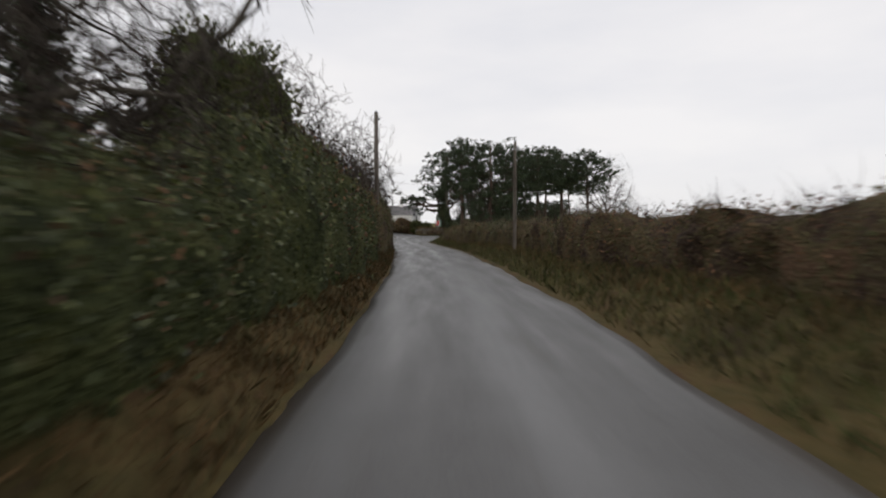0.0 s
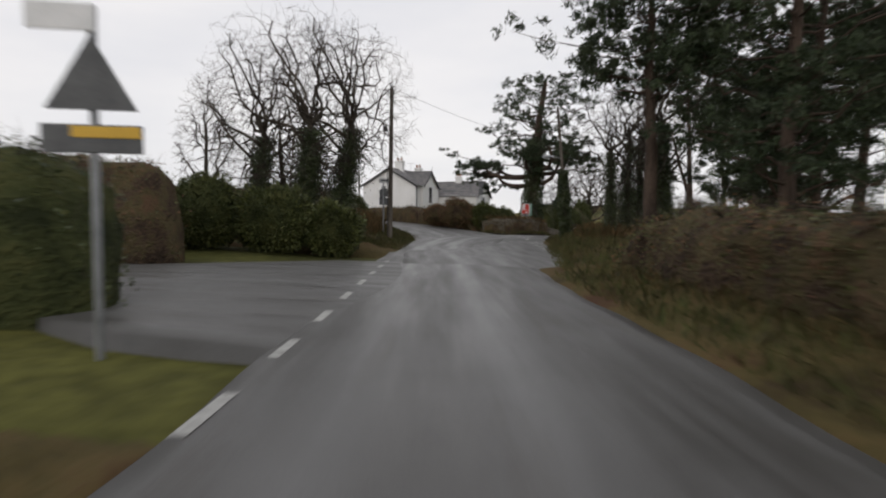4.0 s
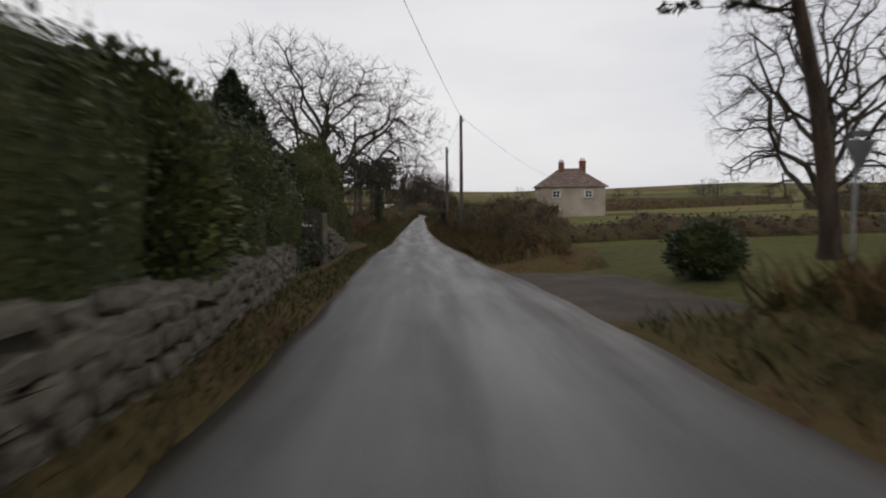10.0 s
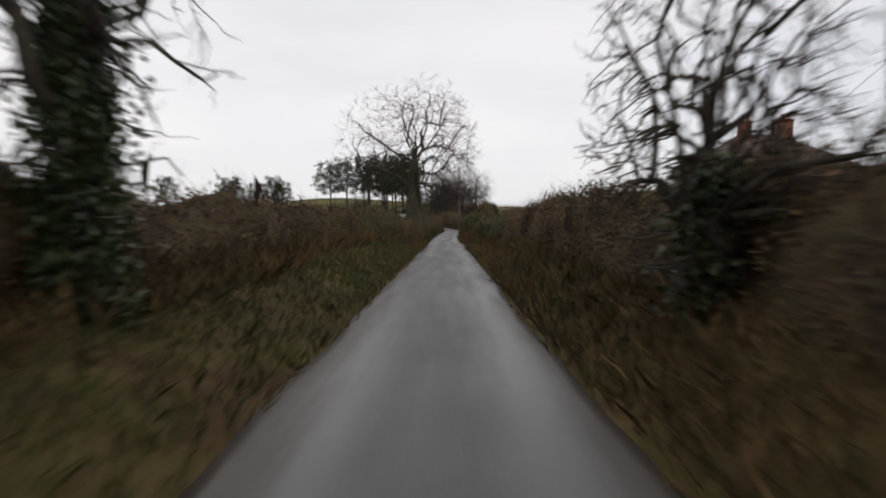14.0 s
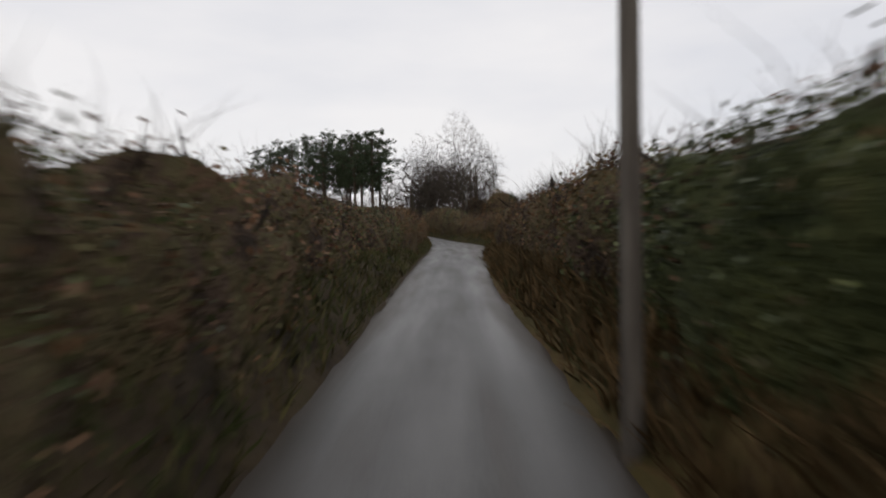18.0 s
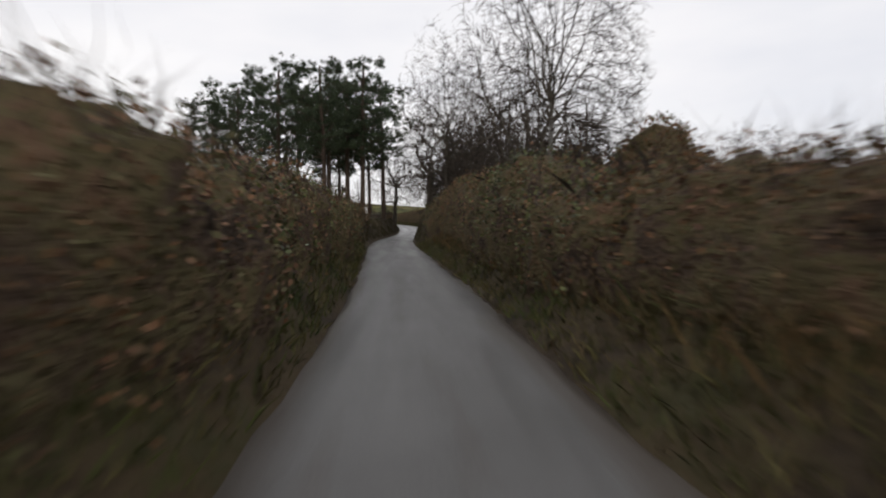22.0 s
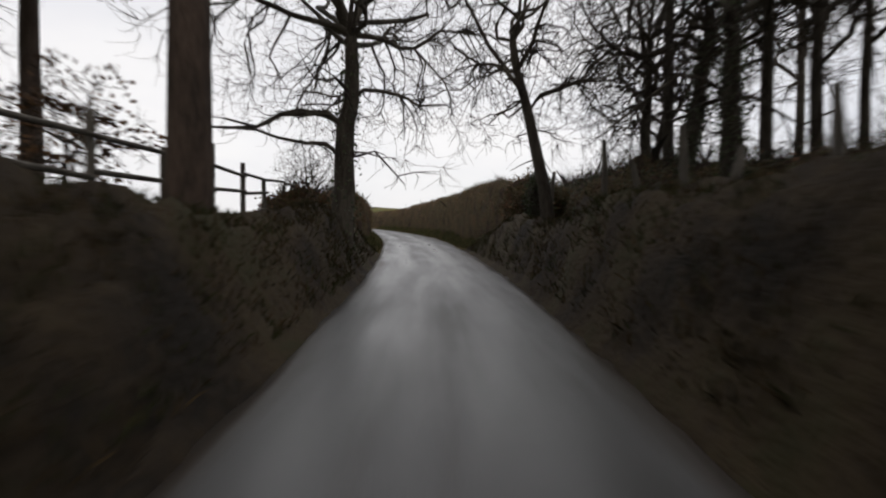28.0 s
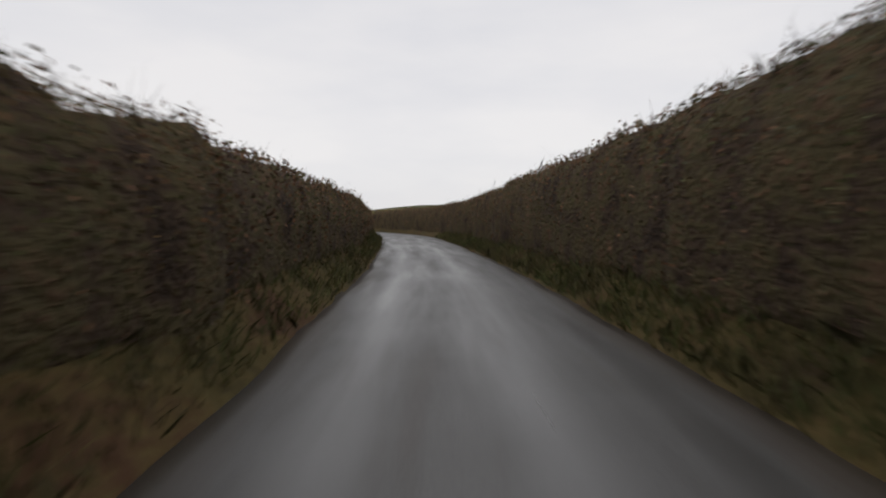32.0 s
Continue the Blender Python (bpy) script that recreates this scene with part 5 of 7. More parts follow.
# the great ivy-clad pine on the island
pine(on_ground(11.8, 107.1, 0.1), 16.5, 0.72, 118, "great old pine with an ivy-clad trunk and curved boughs", pads=58, crown=(0.5, 1.02), reach=5.0, lean=(0.07, -0.03), ivy=12000, needles=200, pad=(1.05, 0.65),
     boughs=((2.74, 5.2, 3.6, 1.6), (3.24, 6.0, 4.6, 1.2), (2.24, 6.2, 4.4, 1.6), (-0.4, 5.3, 2.7, 3.2), (0.2, 6.4, 3.8, 2.0), (-1.1, 6.6, 3.6, 1.8), (4.34, 6.6, 4.0, 1.6)))
# garden shrubs and the oak beyond


def shrub(at, radius, height, seed, label, mat, core, n=2600, size=0.12, group="shrubs", second=None):
    """A rounded evergreen bush: a lumpy dark inner mass under a cover of leaves."""
    r = np.random.default_rng(seed)
    t = thing("shrub", at, label, "shrub", group)
    bm = bmesh.new()
    bmesh.ops.create_icosphere(bm, subdivisions=3, radius=1.0)
    for v in bm.verts:
        k = 1 + 0.22 * noise.noise(v.co * 2.1 + Vector((seed, 0, 0))) + 0.1 * noise.noise(v.co * 5.3)
        v.co = Vector((v.co.x * radius * k * 0.93, v.co.y * radius * k * 0.93, max(-0.1, (v.co.z * 0.5 + 0.5) * height * k * 0.97)))
    # solid lump in the core colour, under the leaves
    part("inner_mass", bm, core, t, "dense dark inner mass")
    n = int(n * 1.6)
    q = r.normal(size=(n, 3))
    q /= np.linalg.norm(q, axis=1, keepdims=True)
    k = np.array([1 + 0.22 * noise.noise(Vector(v) * 2.1 + Vector((seed, 0, 0))) + 0.1 * noise.noise(Vector(v) * 5.3) for v in q])[:, None]
    c = np.stack([q[:, 0] * radius, q[:, 1] * radius, (q[:, 2] * 0.5 + 0.5) * height], 1) * k + r.normal(size=(n, 3)) * 0.07
    part("foliage", leaves("foliage", c, size * r.uniform(0.5, 1.3, n), mat, None, 0.62, seed), mat, t)["kind"] = "stuff"
    return t


shrub((-3.7, 14.6, 0.1), 1.8, 5.6, 181, "tall ivy-grown bush rising out of the hedge", M_EVERGREEN, M_CORE_GREEN, 6200, 0.12, "hedge bushes")
shrub((-2.9, 18.2, 0.1), 1.5, 4.3, 182, "tall brown and green bush rising out of the hedge", M_BROWNLEAF, M_CORE_GREEN, 5000, 0.12, "hedge bushes")
shrub((-2.9, 22.6, 0.1), 1.5, 4.5, 185, "tall dark brown bush in the hedge", M_BROWNLEAF, M_CORE_GREEN, 5000, 0.12, "hedge bushes")
shrub((-3.3, 26.4, 0.1), 1.6, 4.4, 186, "tall ivy-grown bush in the hedge", M_EVERGREEN, M_CORE_GREEN, 5000, 0.12, "hedge bushes")
shrub((-3.6, 31.0, 0.1), 1.6, 4.2, 183, "tall dark evergreen bush in the hedge", M_EVERGREEN, M_CORE_GREEN, 5000, 0.12, "hedge bushes")
shrub((-2.9, 41.5, 0.1), 1.6, 4.4, 184, "tall brown twiggy bush in the hedge", M_BROWNLEAF, M_CORE_BROWN, 5000, 0.12, "hedge bushes")
shrub(by_lane(112.5, -3.6), 1.3, 2.9, 121, "large rounded laurel bush over a stone wall", M_EVERGREEN, M_CORE_GREEN, 4200, 0.13)
shrub(by_lane(116.5, -5.4), 1.9, 3.6, 122, "dark evergreen bush in a garden", M_IVY, M_CORE_GREEN, 4200, 0.14)
shrub(by_lane(106.5, -6.2), 1.1, 2.4, 123, "garden bush behind the wall", M_EVERGREEN, M_CORE_GREEN, 2200, 0.13)
shrub((4.2, 100.4, 0.1), 1.6, 2.5, 124, "big brown garden bush on the island", M_BROWNLEAF, M_CORE_BROWN, 5200, 0.12)
shrub((6.6, 100.2, 0.0), 1.4, 2.2, 128, "big rounded mixed garden bush on the island", M_EVERGREEN, M_CORE_GREEN, 5200, 0.12)
shrub((2.4, 102.6, 0.3), 1.3, 1.9, 129, "low brown garden bush beside the climbing road", M_BROWNLEAF, M_CORE_BROWN, 3600, 0.12)
for at, rad, high, sd in (((-7.8, 97.6), 1.7, 2.5, 175), ((-6.4, 100.8), 1.5, 2.4, 176), ((-5.8, 104.2), 1.4, 2.2, 177)):
    shrub((*at, gz(*at) + 0.5), rad, high, sd, "dark evergreen bush on the bank above the road", M_EVERGREEN, M_CORE_GREEN, 3600, 0.13, "bank bushes")
for at, rad, high, sd in (((-1.5, 71.8), 1.1, 2.1, 171), ((-3.7, 71.4), 1.5, 2.6, 172), ((-6.4, 71.0), 1.6, 2.7, 173), ((-9.4, 71.2), 1.7, 2.8, 174)):
    shrub((*at, gz(*at) - 0.05), rad, high, sd, "dark evergreen bush at the side road corner", M_EVERGREEN, M_CORE_GREEN, 3600, 0.13, "corner bushes")
shrub((8.6, 103.0, 0.0), 0.9, 2.0, 125, "bushy garden shrub near the sign", M_EVERGREEN, M_CORE_GREEN, 1800, 0.12)
shrub(by_lane(137.5, -5.6), 1.9, 2.4, 126, "dark rounded evergreen bush behind the verge", M_IVY, M_CORE_GREEN, 3600, 0.14)
shrub(by_lane(146.5, -7.5), 1.6, 2.0, 127, "evergreen bush in the field edge", M_EVERGREEN, M_CORE_GREEN, 2600, 0.14)


def conifer(at, height, radius, seed, label):
    """A garden yew or cypress: layered drooping sprays round a stem."""
    r = np.random.default_rng(seed)
    t = thing("conifer", at, label, "tree", "garden trees")
    part("trunk", tube_mesh("trunk", [(np.array([[0, 0, -0.2], [0.05, 0, height * 0.5], [0, 0.05, height * 0.97]]), np.array([0.22, 0.13, 0.03]))], M_BARK, 8), M_BARK, t)
    n = 9500
    z = r.beta(1.1, 1.3, n)
    a = r.random(n) * 2 * np.pi
    lobes = 1 + 0.28 * np.sin(a * 5 + z * 17) + 0.18 * np.sin(a * 3 - z * 29)
    rr = radius * (1 - z) ** 0.7 * lobes * r.random(n) ** 0.35
    c = np.stack([np.cos(a) * rr, np.sin(a) * rr, 0.4 + z * (height - 0.3) - 0.25 * rr], 1)
    part("foliage", leaves("foliage", c, 0.22, M_NEEDLE, np.array([0, 0, -0.4]), 0.45, seed, 1.0), M_NEEDLE, t, "drooping dark sprays")["kind"] = "stuff"
    return t


conifer((17.0, 119.5, gz(17.0, 119.5)), 4.0 - gz(17.0, 119.5), 2.1, 131, "dark garden yew behind a hedge")
bare_tree((25.5, 138.6, gz(25.5, 138.6)), 12.2, 0.5, 132, "wide-spreading bare oak with an ivy trunk beside the lane", ivy=1.6, wide=6.8, base=2.9, split=(16, 9, 8, 7), wiggle=0.18, rise=0.9, thin=0.011)
shrub((22.7, 131.5, gz(22.7, 131.5)), 1.35, 3.5 - gz(22.7, 131.5), 187, "tall dark green ivy bush short of an oak", M_EVERGREEN, M_CORE_GREEN, 5200, 0.13, second=M_EVERGREEN)
bare_tree(by_lane(129.0, -7.5), 8.0, 0.2, 133, "bare garden tree behind evergreen bushes", spread=0.6, split=(8, 5, 4, 3))
bare_tree((33.4, 149.0, gz(33.4, 149.0)), 7.2, 0.26, 134, "ivy-clad pollard with thin upright branches", ivy=1.6, wide=1.9, base=2.2, split=(14, 6, 4), fine=3, rise=1.8, ivy_thick=0.06)
bare_tree((38.6, 146.5, gz(38.6, 146.5)), 4.7, 0.13, 135, "twiggy bare thorn with some ivy in the hedge", ivy=0.5, wide=1.5, base=0.8, split=(20, 8, 7), fine=3, rise=1.8, group="thorn bushes", ivy_thick=0.07)
bare_tree((49.45, 177.95, gz(49.45, 177.95) + 0.3), 10.5, 0.66, 136, "great bare oak with some ivy close beside the lane", ivy=0.45, wide=4.2, base=2.5, split=(12, 9, 7, 6), wiggle=0.32, rise=0.8)

# the wood ahead: pines to its left, upright bare trees to its right
wood_pine = pine(on_ground(82.0, 278.8), 17.4, 0.32, 141, "dark pine at the edge of a wood", pads=46, crown=(0.54, 1.0), reach=4.5, pad=(1.35, 0.95), needles=300)
for x, y, sc, tn in ((78.8, 286.8, 0.98, 40), (76.3, 294.7, 0.95, 220), (89.0, 279.5, 1.03, 300), (86.0, 291.0, 0.95, 15), (91.5, 294.0, 0.9, 180)):
    again(wood_pine, x, y, sc, tn)
row_pine = pine(on_ground(87.3, 281.5, 0.9), 16.0, 0.28, 142, "pine with a long bare trunk on the bank", pads=30, crown=(0.5, 1.0), reach=3.6, lean=(0.05, 0.02), needles=220, pad=(1.05, 0.7))
for x, y, sc, tn in ((94.9, 285.8, 1.15, 70), (92.7, 283.3, 0.9, 160), (89.9, 276.2, 1.1, 240), (84.9, 270.8, 0.95, 200), (88.6, 287.0, 1.0, 20)):
    again(row_pine, x, y, sc, tn, gz(x, y) + 0.9)
for x, y, sc, tn in ((46.5, 260.0, 0.48, 100), (56.5, 266.0, 0.58, 300), (60.0, 276.0, 0.55, 60), (36.0, 256.0, 0.48, 140), (58.5, 300.0, 0.6, 250), (52.0, 296.0, 0.66, 10)):
    again(wood_pine, x, y, sc, tn)
upright = bare_tree((87.6, 241.5, gz(87.6, 241.5)), 9.5, 0.13, 143, "upright bare tree with a brush of fine twigs", wide=2.2, base=1.0, split=(20, 8, 6, 3), rise=2.6, wiggle=0.14, group="wood trees")
birch = bare_tree((86.25, 237.7, gz(86.25, 237.7) + 0.3), 12.4, 0.16, 144, "tall upright pale-barked birch in the hedge", wide=3.9, base=1.8, split=(20, 9, 7, 4), rise=1.7, wiggle=0.14, thin=0.009, bark=M_BIRCH, group="wood trees")
for x, y, sc, tn in ((84.6, 238.6, 0.95, 10), (87.6, 236.2, 1.1, 80), (88.8, 239.0, 1.15, 150), (90.4, 236.6, 1.05, 220), (92.0, 233.4, 0.9, 190)):
    again(thorn, x, y, sc, tn)
fork = bare_tree((88.2, 252.2, gz(88.2, 252.2)), 12.6, 0.2, 149, "tall forking bare tree beside the lane", wide=3.4, base=2.8, split=(12, 8, 7, 5), rise=1.5, wiggle=0.16, thin=0.008, group="wood trees")
again(fork, 89.4, 253.0, 0.95, 110)
wood_thin = bare_tree(by_lane(286.5, 7.0, 1.3), 10.0, 0.13, 145, "thin bare woodland tree on the bank", wide=2.1, base=2.8, split=(14, 7, 6), rise=1.5, wiggle=0.2, fine=3, group="wood trees")
r_wood = np.random.default_rng(5)
for n in range(30):
    s, off = r_wood.uniform(277, 316), 5.0 + 9 * r_wood.random() ** 1.2
    x, y, z = by_lane(s, off, 1.4 + 0.05 * off)
    again(wood_thin, x, y, r_wood.uniform(0.75, 1.25), r_wood.uniform(0, 360), z)
bare_tree((97.0, 275.2, gz(97.0, 275.2) + 0.9), 13.0, 0.66, 146, "massive bare oak with heavy limbs on the bank", wide=5.8, base=1.7, split=(9, 9, 8, 6), wiggle=0.34, ivy=0.25, rise=0.8)
oak_r = bare_tree((100.2, 274.6, gz(100.2, 274.6) + 1.0), 12.0, 0.3, 147, "crooked bare tree with some ivy on the bank", wide=4.0, base=1.8, split=(9, 7, 5, 4), ivy=0.3, rise=0.8, wiggle=0.35, lean=(-0.06, 0.02))
for s, off, sc, tn in ((293.5, 6.6, 0.9, 120), (303.5, 6.4, 0.85, 250), (307.6, 4.6, 0.66, 40), (309.4, 4.4, 0.7, 180), (299.0, 6.6, 0.9, 300)):
    x, y, z = by_lane(s, off, 1.2)
    again(oak_r, x, y, sc, tn, z)
spread_l = bare_tree((98.4, 291.9, gz(98.4, 291.9) + 0.9), 10.5, 0.34, 148, "leaning bare tree with level branches at the bank's end", wide=4.2, base=2.0, split=(18, 7, 6, 4), wiggle=0.2, ivy=0.1, rise=-0.1, lean=(0.03, 0.0))
for n in range(10):
    s, off = r_wood.uniform(292, 312), -6 - 12 * r_wood.random()
    x, y, z = by_lane(s, off, 0.9)
    again(wood_thin, x, y, r_wood.uniform(0.6, 1.0), r_wood.uniform(0, 360), z)


def beech_bush(at, height, wide, seed, n=900):
    """A young beech that keeps its dead russet leaves on bare twigs."""
    t = bare_tree(at, height, 0.06, seed, "young beech keeping its dead russet leaves on the bank", wide=wide, base=0.5, split=(10, 6, 5), fine=3, rise=0.5, group="beech bushes")
    r = np.random.default_rng(seed)
    q = r.normal(size=(n, 3))
    q = q / np.linalg.norm(q, axis=1, keepdims=True) * r.random((n, 1)) ** 0.4
    tiers = 0.8 + 0.3 * np.sin(q[:, 2:] * 9 + q[:, :1] * 3)
    part("foliage", leaves("foliage", np.array([0, 0, height * 0.58]) + q * tiers * [wide, wide, height * 0.42], 0.1, M_BEECH, None, 0.65, seed), M_BEECH, t, "dead russet leaves")["kind"] = "stuff"
    return t


beech_bush(by_lane(307.3, -5.2, 1.2), 2.4, 1.3, 151)
beech_bush((88.6, 279.6, gz(88.6, 279.6) + 0.9), 3.4, 1.9, 152, 1500)
beech_bush((86.9, 275.6, gz(86.9, 275.6) + 0.9), 3.2, 1.5, 153, 1300)
beech_bush((91.6, 282.2, gz(91.6, 282.2) + 0.9), 2.6, 1.3, 156, 900)
shrub((88.6, 234.6, gz(88.6, 234.6)), 1.9, 4.4, 166, "tall brown twiggy thicket beside a birch", M_BROWNLEAF, M_CORE_BROWN, 5200, 0.12)
shrub((87.6, 238.4, gz(87.6, 238.4)), 1.8, 4.0, 167, "tall brown bramble thicket behind the hedge", M_BROWNLEAF, M_CORE_BROWN, 5200, 0.12)
shrub((91.6, 238.0, gz(91.6, 238.0)), 1.9, 4.2, 168, "tall dark ivy thicket behind the hedge", M_IVY, M_CORE_GREEN, 4600, 0.13)
again(thorn, *by_lane(315.2, -3.3)[:2], 0.62, 30, by_lane(315.2, -3.3, 0.8)[2])
again(thorn, *by_lane(317.4, -3.4)[:2], 0.55, 130, by_lane(317.4, -3.4, 0.8)[2])
shrub(by_lane(315.5, -3.6, 0.6), 1.1, 1.5, 154, "twiggy brown bush at the start of a hedge", M_BROWNLEAF, M_CORE_BROWN, 1700, 0.12)

shrub(by_lane(127.0, -6.3), 1.3, 2.9, 161, "dark clipped evergreen ball behind a gate", M_IVY, M_CORE_GREEN, 3200, 0.11)
shrub((15.4, 128.4, gz(15.4, 128.4) + 0.3), 1.3, 4.4, 162, "tall evergreen garden tree behind the wall", M_EVERGREEN, M_CORE_GREEN, 5200, 0.13)
lean_r = bare_tree((103.7, 289.8, gz(103.7, 289.8) + 1.0), 9.5, 0.2, 163, "dark bare tree leaning over the bank's end", wide=3.2, base=2.4, split=(12, 7, 6, 4), rise=0.9, lean=(-0.16, 0.06), group="wood trees")
again(lean_r, 105.4, 288.6, 0.9, 60, gz(105.4, 288.6) + 1.0)
again(lean_r, 106.8, 290.8, 0.8, 200, gz(106.8, 290.8) + 0.9)
shrub(by_lane(316.6, 3.5, 1.2), 0.35, 1.5, 164, "ivy-smothered broken stump on the bank", M_IVY, M_BARK, 1500, 0.09)
shrub(by_lane(318.6, 3.7, 0.9), 0.9, 1.9, 165, "brown twiggy bush where the hedge begins", M_BROWNLEAF, M_CORE_BROWN, 2600, 0.09)

# field hedges and far trees beyond the lane's right-hand hedge
def field_hedge(points, height, seed):
    w = Way([(x, y, gz(x, y)) for x, y in points])
    n = w.s[-1]
    hedge(w, 1, n - 1, 1, const(0.0), 2.6, const(-0.3), table((0, height), (n * 0.3, height * 1.3), (n * 0.6, height * 0.8), (n, height * 1.2)), M_BROWNLEAF, M_CORE_BROWN, "dark field hedge across the pasture", seed, 12, 0.42, 3, M_IVY, 0.4, group="field hedges")


shrub((25.4, 111.2, gz(25.4, 111.2)), 0.75, 1.15, 169, "low dark bush beside the field entrance", M_IVY, M_CORE_GREEN, 1900, 0.1)
field_hedge([(32, 131), (38, 124), (46, 116), (60, 106)], 0.9, 606)
field_hedge([(70, 128), (100, 150), (140, 160), (190, 190)], 1.8, 601)
field_hedge([(96, 205), (130, 190), (175, 200), (230, 230)], 2.0, 602)
field_hedge([(120, 250), (150, 235), (190, 240), (260, 280)], 2.0, 603)
field_hedge([(60, 95), (95, 100), (150, 95), (230, 110)], 2.2, 604)
field_hedge([(-20, 190), (10, 215), (35, 235), (60, 262)], 1.8, 605)
far_tree = bare_tree(on_ground(178.0, 92.0), 7.0, 0.22, 118, "distant round-topped bare field tree", wide=3.4, base=1.4, split=(9, 6, 5), fine=3, rise=0.7, thin=0.03, group="far trees")
for n in range(34):
    x, y = 150 + 330 * r_wood.random(), 60 + 420 * r_wood.random()
    again(far_tree, x, y, r_wood.uniform(0.8, 1.5), r_wood.uniform(0, 360))


# ---- houses ----
def prism(pts, lo, hi, axis=0):
    """A solid from an outline in the (y or x, z) plane, drawn out along an axis from lo to hi."""
    bm = bmesh.new()
    def mk(a, p):
        return (a, p[0], p[1]) if axis == 0 else (p[0], a, p[1])
    f = [bm.verts.new(mk(lo, p)) for p in pts]
    b = [bm.verts.new(mk(hi, p)) for p in pts]
    bm.faces.new(f)
    bm.faces.new(b[::-1])
    for n in range(len(pts)):
        m = (n + 1) % len(pts)
        bm.faces.new((f[m], f[n], b[n], b[m]))
    bmesh.ops.recalc_face_normals(bm, faces=bm.faces[:])
    return bm


def sash_window(house, at, face, w, h, frame_mat, sill=True):
    """A recessed window in a wall: frame bars, panes and a sill. face: 'x-', 'y-' the way it looks."""
    def place(lo, hi):
        """Box in the wall's own axes: u along the wall, d out of it, z up."""
        if face == "y-":
            return (at[0] + lo[0], at[1] - hi[1], at[2] + lo[2]), (at[0] + hi[0], at[1] - lo[1], at[2] + hi[2])
        return (at[0] - hi[1] if face == "x-" else at[0] + lo[1], at[1] + lo[0], at[2] + lo[2]), (at[0] - lo[1] if face == "x-" else at[0] + hi[1], at[1] + hi[0], at[2] + hi[2])
    bm = bmesh.new()
    for lo, hi in (((-w / 2, -0.02, 0), (-w / 2 + 0.09, 0.03, h)), ((w / 2 - 0.09, -0.02, 0), (w / 2, 0.03, h)), ((-w / 2 + 0.09, -0.02, 0), (w / 2 - 0.09, 0.03, 0.09)),
                   ((-w / 2 + 0.09, -0.02, h - 0.09), (w / 2 - 0.09, 0.03, h)), ((-w / 2 + 0.09, -0.02, h * 0.5 - 0.03), (w / 2 - 0.09, 0.025, h * 0.5 + 0.03)), ((-0.025, -0.02, 0.09), (0.025, 0.02, h * 0.5 - 0.03)),
                   ((-0.025, -0.02, h * 0.5 + 0.03), (0.025, 0.02, h - 0.09))):
        box(bm, *place(lo, hi), 0.008)
    win = part("window", bm, frame_mat, house, "dark painted sash window")
    for u0 in (-w / 2 + 0.09, 0.025):
        for z0 in (0.09, h * 0.5 + 0.03):
            part("pane", boxed(*place((u0, 0.0, z0), (u0 + w / 2 - 0.115, 0.008, z0 + h / 2 - 0.12))), M_DARKGLASS, win)
    if sill:
        part("sill", boxed(*place((-w / 2 - 0.08, -0.05, -0.1), (w / 2 + 0.08, 0.12, -0.005)), 0.015), M_BLACKPAINT, house, "black painted sill")


def gable_roof(house, x0, x1, y0, y1, eave, ridge, along, mat, over=0.25, name="roof", label="slate roof with black bargeboards"):
    """Two roof slopes with thickness, rows of slates, ridge and bargeboards."""
    roof = new(name)
    roof.parent = house
    roof["label"] = label
    lo, hi = (x0, x1) if along == "x" else (y0, y1)
    a, b = (y0, y1) if along == "x" else (x0, x1)
    mid = (a + b) / 2
    for sgn, edge_ in ((-1, a), (1, b)):
        rows = 9
        for k in range(rows):
            u0, u1 = k / rows, (k + 1) / rows + 0.03
            e0 = edge_ + sgn * over
            z_e = eave - over * (ridge - eave) / abs(mid - edge_)
            p0, p1 = e0 + (mid - e0) * u0, e0 + (mid - e0) * min(1, u1)
            z0, z1 = z_e + (ridge - z_e) * u0, z_e + (ridge - z_e) * min(1, u1)
            part("slate_course", prism([(p0, z0 + 0.02), (p1, z1 + 0.0), (p1, z1 + 0.05), (p0, z0 + 0.085)], lo - over, hi + over, 0 if along == "x" else 1), mat, roof)
        for end in (lo - over - 0.04, hi + over):
            e0 = edge_ + sgn * over
            z_e = eave - over * (ridge - eave) / abs(mid - edge_)
            part("bargeboard", prism([(e0, z_e - 0.14), (mid, ridge - 0.16), (mid, ridge + 0.04), (e0, z_e + 0.06)], end, end + 0.04, 0 if along == "x" else 1), M_BLACKPAINT, roof, "black bargeboard")
    pts = np.array([[lo - over, mid, ridge + 0.06], [hi + over, mid, ridge + 0.06]]) if along == "x" else np.array([[mid, lo - over, ridge + 0.06], [mid, hi + over, ridge + 0.06]])
    part("ridge", tube_mesh("ridge", [(pts, np.array([0.09, 0.09]))], mat, 8), mat, roof)
    return roof


def chimney(house, x, y, z0, z1, w, d, mat, pots):
    st = part("chimney", box(box(bmesh.new(), (x - w / 2, y - d / 2, z0), (x + w / 2, y + d / 2, z1), 0.02), (x - w / 2 - 0.06, y - d / 2 - 0.06, z1 - 0.22), (x + w / 2 + 0.06, y + d / 2 + 0.06, z1 - 0.06), 0.02), mat, house, "chimney stack")
    for k in range(pots):
        px = x + (k - (pots - 1) / 2) * w / max(1, pots) * 0.9
        part("chimney_pot", tube_mesh("chimney_pot", [(np.array([[px, y, z1 - 0.02], [px, y, z1 + 0.3], [px, y, z1 + 0.38]]), np.array([0.12, 0.1, 0.13]))], M_CLAY, 10), M_CLAY, st, "terracotta pot")


